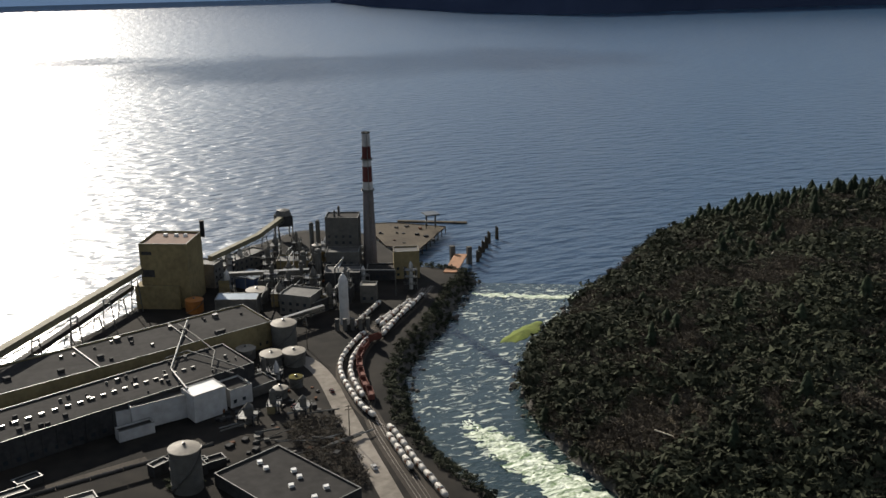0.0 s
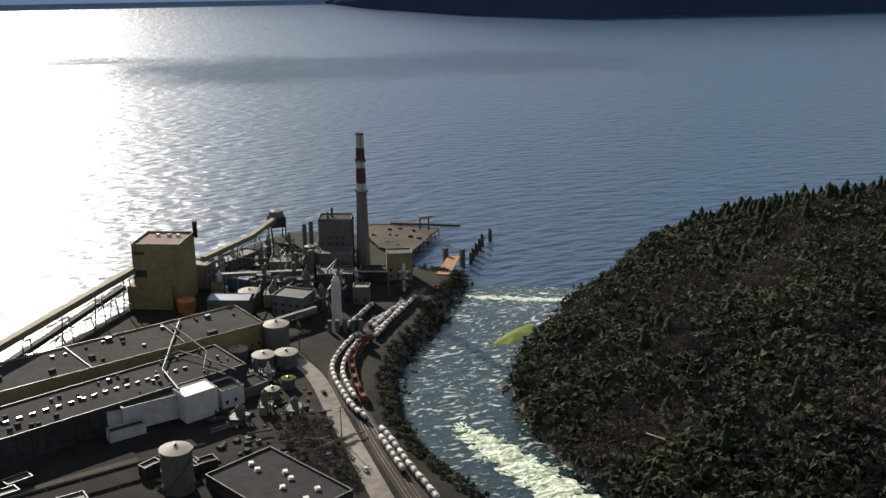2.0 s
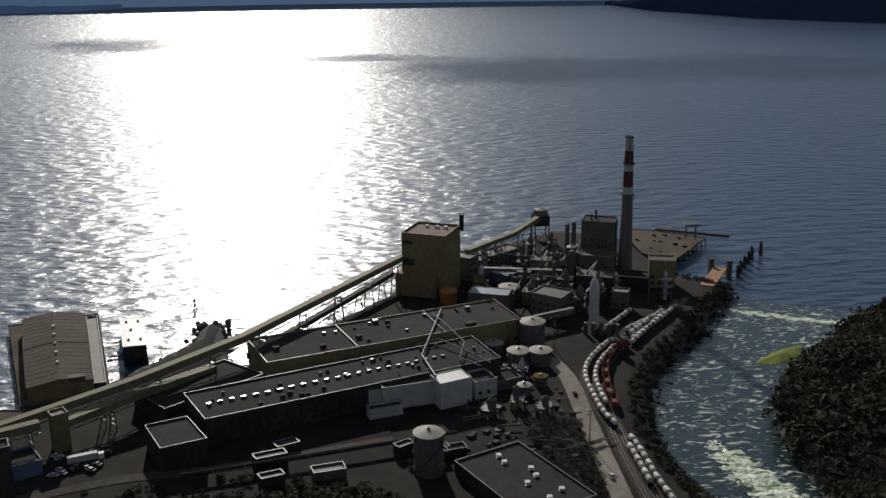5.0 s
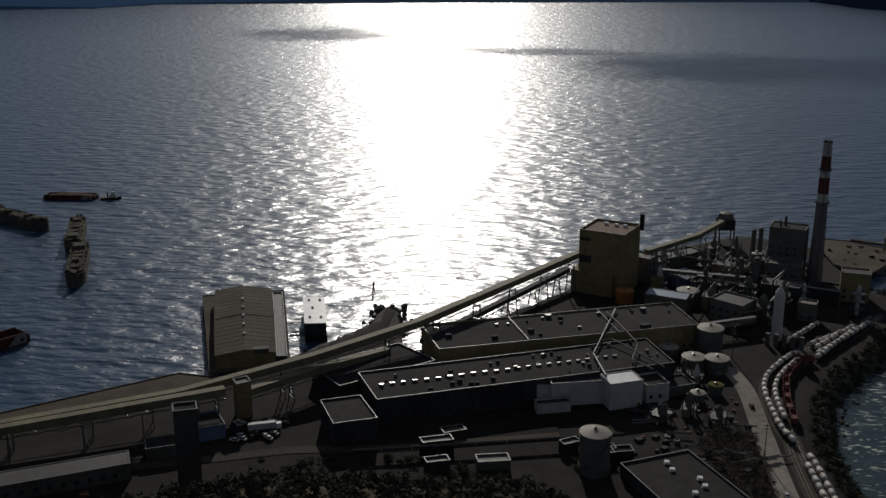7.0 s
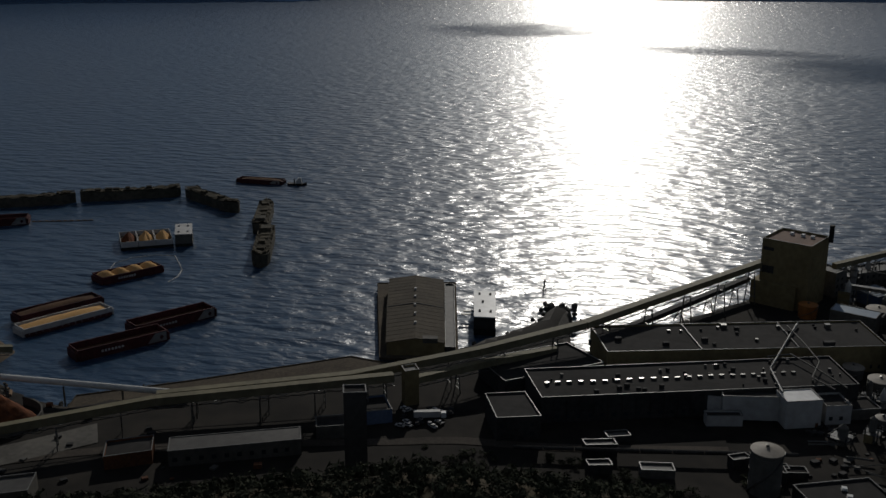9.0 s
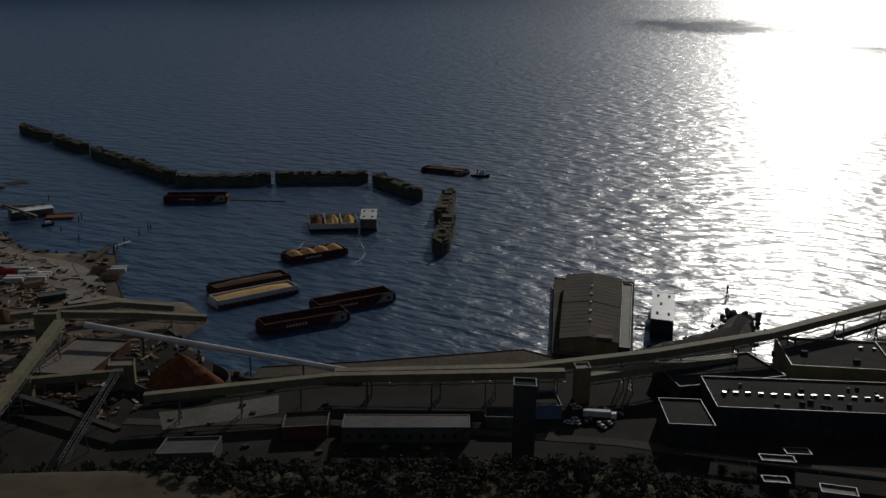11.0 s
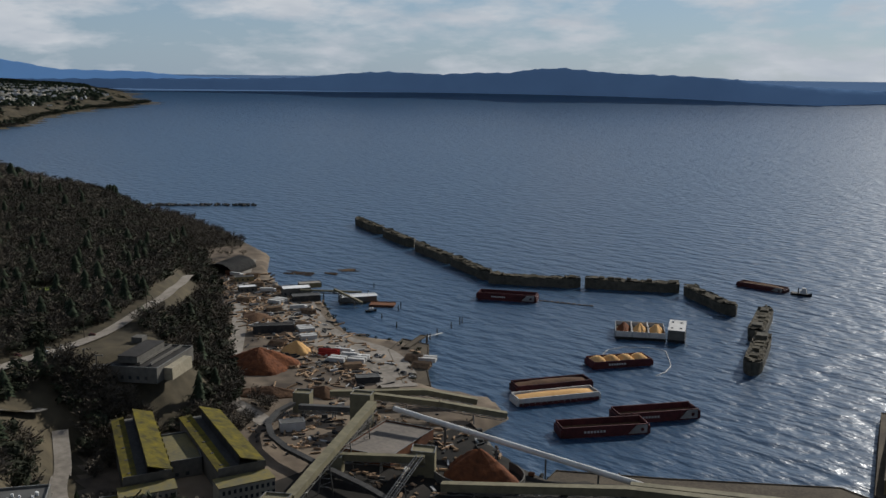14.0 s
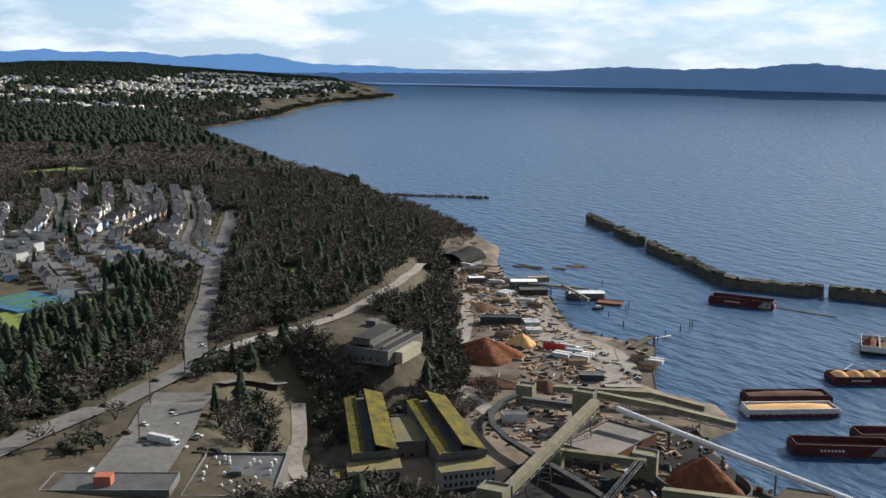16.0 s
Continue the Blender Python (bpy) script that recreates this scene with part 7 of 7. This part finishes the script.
DARK_LEAF = material("dark_scrub_leaves", (0.038, 0.042, 0.025), (0.02, 0.022, 0.014), rough=0.95, grain=0.12, patch=0.03, islands=0.2)
planted("conifer_stand", CONIFERS, x[con], y[con], rs.uniform(9, 18, con.sum()), rs.uniform(20, 30, con.sum()), NEEDLES, "dark conifers on the hill across the river", seed=1)
planted("bare_wood", BARE, x[bare], y[bare], rs.uniform(4.5, 9, bare.sum()), rs.uniform(7, 12, bare.sum()), TWIGS, "bare brown alders covering the hill", seed=2)
planted("scrub", SCRUB, x[scr], y[scr], rs.uniform(6, 11, scr.sum()), rs.uniform(10, 16, scr.sum()), DARK_LEAF, "dark evergreen scrub on the hill", seed=3)
rnd = random.Random(9)
bm = bmesh.new()
for k in range(170):
    q = rnd.randrange(len(x))
    px, py = x[q], y[q]
    if not (320 < px < 480 and 330 < py < 520) and not (220 < px < 300 and 280 < py < 360) and k % 4:
        continue
    z = float(land_height(px, py)) + rnd.uniform(3, 6)
    a = rnd.gauss(0.2, 0.7)
    n = rnd.uniform(3, 9)
    bm_bar(bm, (px - n / 2 * math.cos(a), py - n / 2 * math.sin(a), z), (px + n / 2 * math.cos(a), py + n / 2 * math.sin(a), z + rnd.uniform(-1, 1)), 0.4)
tagged(part("fallen_trunks", bm, material("bleached_wood", (0.42, 0.38, 0.3), (0.28, 0.25, 0.2), rough=0.9)), "pale fallen trunks among the hill's scrub", "fallen trunks", kind="stuff")

# the bluff
ROAD_LINES = [[(-415, 4), (-453, 44), (-509, 108), (-533, 129), (-591, 149), (-668, 182), (-773, 223), (-889, 274), (-1016, 326)], [(-540, 131), (-565, 175), (-586, 224), (-622, 276), (-657, 318), (-720, 372), (-806, 436)], [(-520, 182), (-445, 147), (-371, 119)], [(-495, 130), (-531, 180)]]
PARK = [[(-395, 66), (-430, 84), (-463, 98), (-490, 112)]]
LOTS = [(-700, 70, 46), (-1445, 228, 50), (-670, 110, 22), (-720, 265, 20), (-640, 40, 36)]
BUILT = [[(-352, 60), (-345, 120), (-395, 140), (-412, 92)], [(-330, -20), (-330, 80), (-392, 82), (-425, 30), (-400, -20)], [(-550, 206), (-508, 236), (-545, 290), (-598, 268), (-568, 196)], [(-368, 68), (-345, 98), (-388, 126), (-408, 92)], [(-400, 20), (-370, 66), (-395, 75), (-415, 35)], [(-435, 150), (-385, 225), (-470, 265), (-515, 225), (-500, 190)]]
x, y, rs = scattered(-1350, -300, 0, 700, 6.0, 2)
u_ = inside(x, y, BLUFF)
ok = (u_ > -6) & away(x, y, ROAD_LINES, 11) & away(x, y, PARK, 20)
for bx, by, br in LOTS:
    ok &= np.hypot(x - bx, y - by) > br
for poly in BUILT:
    ok &= inside(x, y, poly) < -3
town_d = np.minimum.reduce([np.hypot(x - a, y - b) for a, b, _ in spots])
ok &= (town_d > 16) | ((town_d > 7) & (rs.random_sample(len(x)) < 0.6))
ok &= away(x, y, STREETS[:4], 6)
ok &= ~((x > -470) & (x < -380) & (y < 125) & (y > 40) & (rs.random_sample(len(x)) < 0.8))
x, y, u_, town_d = x[ok], y[ok], u_[ok], town_d[ok]
sep = (x - -533) * 0.36 + (y - 129)
band = inside(x, y, [(-690, 200), (-900, 280), (-900, 420), (-760, 400), (-640, 290), (-600, 200)]) > 0
strip_ = inside(x, y, [(-430, -20), (-560, 110), (-690, 165), (-780, 190), (-740, 90), (-640, 60), (-560, -20)]) > 0
con = rs.random_sample(len(x)) < np.where(band, 0.04, np.where(strip_, 0.2, np.where(x < -1150, 0.02, 0.008)))
small = (town_d < 16) & ~con
bare = ~con & (rs.random_sample(len(x)) < np.where(strip_, 0.3, 0.58))
scr = ~con & ~bare
planted("conifer_stand", CONIFERS, x[con], y[con], rs.uniform(14, 23, con.sum()), rs.uniform(26, 38, con.sum()), NEEDLES, "dark conifers along the bluff", seed=4)
planted("bare_wood", BARE, x[bare], y[bare], np.where(small[bare], 5, rs.uniform(8, 14, bare.sum())), np.where(small[bare], 7, rs.uniform(12, 18, bare.sum())), TWIGS, "bare brown deciduous trees on the bluff", seed=5)
planted("scrub", SCRUB, x[scr], y[scr], np.where(small[scr], 4, rs.uniform(7, 13, scr.sum())), np.where(small[scr], 6, rs.uniform(11, 17, scr.sum())), DARK_LEAF, "dark scrub between the trees on the bluff", seed=6)
# the far woods along the coast
x, y, rs = scattered(-4200, -1350, 0, 1500, 17, 3)
u_ = inside(x, y, BLUFF)
ok = (u_ > np.where(x < -1900, -75, -10)) & ~((x > -1480) & (y < 300) & (y > 180)) & ~((x < -3150) & (bumps(x, y, 220, 5) > 0.1))
x, y, u_ = x[ok], y[ok], u_[ok]
con = (rs.random_sample(len(x)) < np.where((x < -1800) & (x > -3100) & (u_ > -5), 0.8, np.where(x < -3100, 0.25, 0.04)))
planted("far_woods", CONIFERS, x[con], y[con], rs.uniform(16, 27, con.sum()), rs.uniform(60, 90, con.sum()), NEEDLES, "dark conifer woods along the far coast", seed=7, far=True)
planted("far_woods", BARE, x[~con], y[~con], rs.uniform(10, 15, (~con).sum()), rs.uniform(34, 46, (~con).sum()), TWIGS, "brown leafless woods along the coast", seed=8, far=True)
x, y, rs = scattered(-11000, -4200, 300, 4600, 60, 4)
deep = inside(x, y, BLUFF)
ok = (deep > -80) & ((bumps(x, y, 220, 5) < -0.1) | (rs.random_sample(len(x)) < 0.12) | (deep > 1250))
x, y = x[ok], y[ok]
planted("far_woods", CONIFERS, x, y, rs.uniform(14, 22, len(x)), rs.uniform(110, 170, len(x)), NEEDLES, "distant woods round the town", seed=9, far=True)
x, y, rs = scattered(-1500, -930, 480, 760, 8, 14)
d, u_ = inside(x, y, MAIN_LAND), inside(x, y, BLUFF)
ok = (d > 8) & (u_ < 0) & ((x < -985) | (rs.random_sample(len(x)) < 0.15))
planted("scrub", BARE, x[ok], y[ok], rs.uniform(5, 10, ok.sum()), rs.uniform(12, 17, ok.sum()), TWIGS, "bare shrubs along the low shore", seed=15)
x, y, rs = scattered(-560, -340, 125, 310, 6, 16)
u_ = inside(x, y, BLUFF)
ok = (u_ > -34) & (u_ < -4) & away(x, y, [[(-470, 285), (-500, 290), (-540, 300)]], 9)
for poly in ([(-445, 150), (-385, 225), (-470, 268), (-518, 225)], [(-420, 145), (-400, 150), (-400, 165), (-425, 170)]):
    ok &= inside(x, y, poly) < 1
planted("bare_wood", BARE, x[ok], y[ok], rs.uniform(6, 11, ok.sum()), rs.uniform(11, 16, ok.sum()), TWIGS, "bare trees round the mossy sheds", seed=17)
x, y, rs = scattered(-570, -480, 180, 250, 4.5, 31)
ok = (inside(x, y, [(-560, 205), (-517, 234), (-496, 226), (-545, 186)]) > 0)
planted("bare_wood", BARE, x[ok], y[ok], rs.uniform(9, 14, ok.sum()), rs.uniform(11, 16, ok.sum()), TWIGS, "bare trees below the office building", seed=32)
x, y, rs = scattered(-5700, -2700, 800, 3150, 26, 33)
ok = (inside(x, y, MAIN_LAND) > 22) & (inside(x, y, BLUFF) < 5)
planted("far_woods", BARE, x[ok], y[ok], rs.uniform(9, 16, ok.sum()), rs.uniform(40, 60, ok.sum()), DARK_LEAF, "dark woods on the slope above the far beach", seed=34, far=True)
# scrub of the mill's slopes and banks
x, y, rs = scattered(-330, 140, 180, 350, 5, 5)
u_, d = inside(x, y, BLUFF), inside(x, y, MAIN_LAND)
ok = (u_ > -9) & (u_ < 70)
planted("scrub", SCRUB, x[ok], y[ok], rs.uniform(3, 8, ok.sum()), rs.uniform(5, 9, ok.sum()), DARK_LEAF, "dark scrub on the slope above the mill", seed=10)
x, y, rs = scattered(90, 250, 280, 600, 3.2, 6)
d = inside(x, y, MAIN_LAND)
ok = (d > 0.5) & (d < 11) & (x > 100) & away(x, y, TRACKS, 5)
planted("scrub", SCRUB, x[ok], y[ok], rs.uniform(2, 4.5, ok.sum()), rs.uniform(3.5, 6, ok.sum()), DARK_LEAF, "dark brambles on the river bank", seed=11)
x, y, rs = scattered(-700, -470, 320, 520, 7, 8)
d = inside(x, y, MAIN_LAND)
ok = (d > 0) & (d < 9) & (rs.random_sample(len(x)) < 0.7)
planted("scrub", SCRUB, x[ok], y[ok], rs.uniform(2, 4, ok.sum()), rs.uniform(3, 6, ok.sum()), DARK_LEAF, "low scrub along the yard's shore", seed=12)

x, y, rs = scattered(40, 100, 305, 400, 3.6, 21)
ok = (inside(x, y, [(62, 385), (86, 384), (84, 320), (78, 316), (60, 358)]) > 0) & away(x, y, TRACKS, 8)
planted("scrub", BARE, x[ok], y[ok], rs.uniform(2, 5, ok.sum()), rs.uniform(4, 8, ok.sum()), TWIGS, "bare brambles overgrowing the works yard", seed=22)
x, y, rs = scattered(-140, 20, 318, 372, 4.5, 23)
ok = (bumps(x, y, 16, 3) > 0.1) & (y < 352 + x * 0.1)
planted("scrub", SCRUB, x[ok], y[ok], rs.uniform(1.5, 4, ok.sum()), rs.uniform(3, 6, ok.sum()), DARK_LEAF, "dark bushes along the mill's back lane", seed=24)

# single trees that stand clear of the woods
rnd = random.Random(14)


def shape_bm(sv, sf, tall, wide):
    bm = bmesh.new()
    v = [bm.verts.new((p[0] * wide, p[1] * wide, p[2] * tall)) for p in sv]
    for q in sf:
        bm.faces.new([v[k] for k in q])
    return bm


singles = []
for k, (sv, sf) in enumerate(CONIFERS[:3]):
    ob = thing("conifer", "dark single conifer standing clear", "tree", "single conifers")
    part("trunk", lathe([(0.35, -0.5), (0.2, 6), (0.05, 15)], 7), TRUNK, ob)
    part("crown", shape_bm(sv, sf, 17, 17), NEEDLES, ob)
    singles.append(ob)
SPOTS = [(-470, 130), (-452, 112), (-520, 145), (-555, 190), (-640, 150), (-660, 225), (-1000, 205), (-1060, 235), (-905, 130), (-820, 130), (-730, 150), (-410, 140), (-690, 120), (-960, 110), (-1130, 280), (-880, 200), (-780, 92), (-980, 272)]
for k, (px, py) in enumerate(SPOTS):
    m = pose(px, py, float(land_height(px, py)), 0, 0, rnd.uniform(0, 360))
    if k < 3:
        singles[k].matrix_basis = m
    else:
        copy_thing(singles[k % 3], m)

lay_out()


# low clouds over the strait, whose shadows lie on the water
def cloud_material():
    """Vapour that thins out towards its rim, torn by noise."""
    m = bpy.data.materials.new("cloud_vapour")
    m.use_nodes = True
    n, l = m.node_tree.nodes, m.node_tree.links
    b = n["Principled BSDF"]
    b.inputs["Base Color"].default_value, b.inputs["Roughness"].default_value, b.inputs["Specular IOR Level"].default_value = (0.9, 0.9, 0.9, 1), 1.0, 0.0
    here, torn, reach, thin, cut = n.new("ShaderNodeTexCoord"), n.new("ShaderNodeTexNoise"), n.new("ShaderNodeVectorMath"), n.new("ShaderNodeMath"), n.new("ShaderNodeMapRange")
    torn.inputs["Scale"].default_value, torn.inputs["Detail"].default_value = 2.2, 6
    reach.operation, thin.operation, thin.inputs[1].default_value = "LENGTH", "MULTIPLY_ADD", 1.1
    l.new(here.outputs["Object"], torn.inputs["Vector"])
    l.new(here.outputs["Object"], reach.inputs[0])
    l.new(torn.outputs["Fac"], thin.inputs[0])
    back = n.new("ShaderNodeMath")
    back.operation, back.inputs[0].default_value = "SUBTRACT", 0.42
    l.new(reach.outputs["Value"], back.inputs[1])
    l.new(back.outputs[0], thin.inputs[2])
    cut.inputs["From Min"].default_value, cut.inputs["From Max"].default_value = 0.05, 0.75
    cut.inputs["To Max"].default_value = 0.8
    cut.interpolation_type = "SMOOTHSTEP"
    l.new(thin.outputs[0], cut.inputs["Value"])
    l.new(cut.outputs[0], b.inputs["Alpha"])
    return m


CLOUD = cloud_material()
for bear, dist, lx, ly, turn in ((12.5, 3700, 440, 420, 0), (1, 2800, 430, 200, -10), (-9, 2350, 520, 600, 0), (-22, 2450, 560, 560, 10)):
    b = radians(bear)
    under = drawn_in(np.array([EYE[0] - math.sin(b) * dist, EYE[1] + math.cos(b) * dist, 0.0]))
    spot = Vector(under.tolist()) + sun_way * (650 / sun_way.z)
    bm = bmesh.new()
    rows = [[bm.verts.new((u / 10, v / 10, 0.08 * math.exp(-(u * u + v * v) / 60) + 0.02 * math.sin(u * 0.7) * math.cos(v * 0.6))) for u in range(-12, 13)] for v in range(-12, 13)]
    for p, q in zip(rows, rows[1:]):
        for c in range(24):
            bm.faces.new((p[c], p[c + 1], q[c + 1], q[c]))
    ob = part("cloud", bm, CLOUD, smooth=True)
    ob.matrix_basis = Matrix.Translation(spot) @ pose(0, 0, 0, 0, 0, bear + turn) @ Matrix.Diagonal((lx, ly, 300, 1))
    tagged(ob, "flat white cloud above the strait", "cloud", "clouds", "structure")
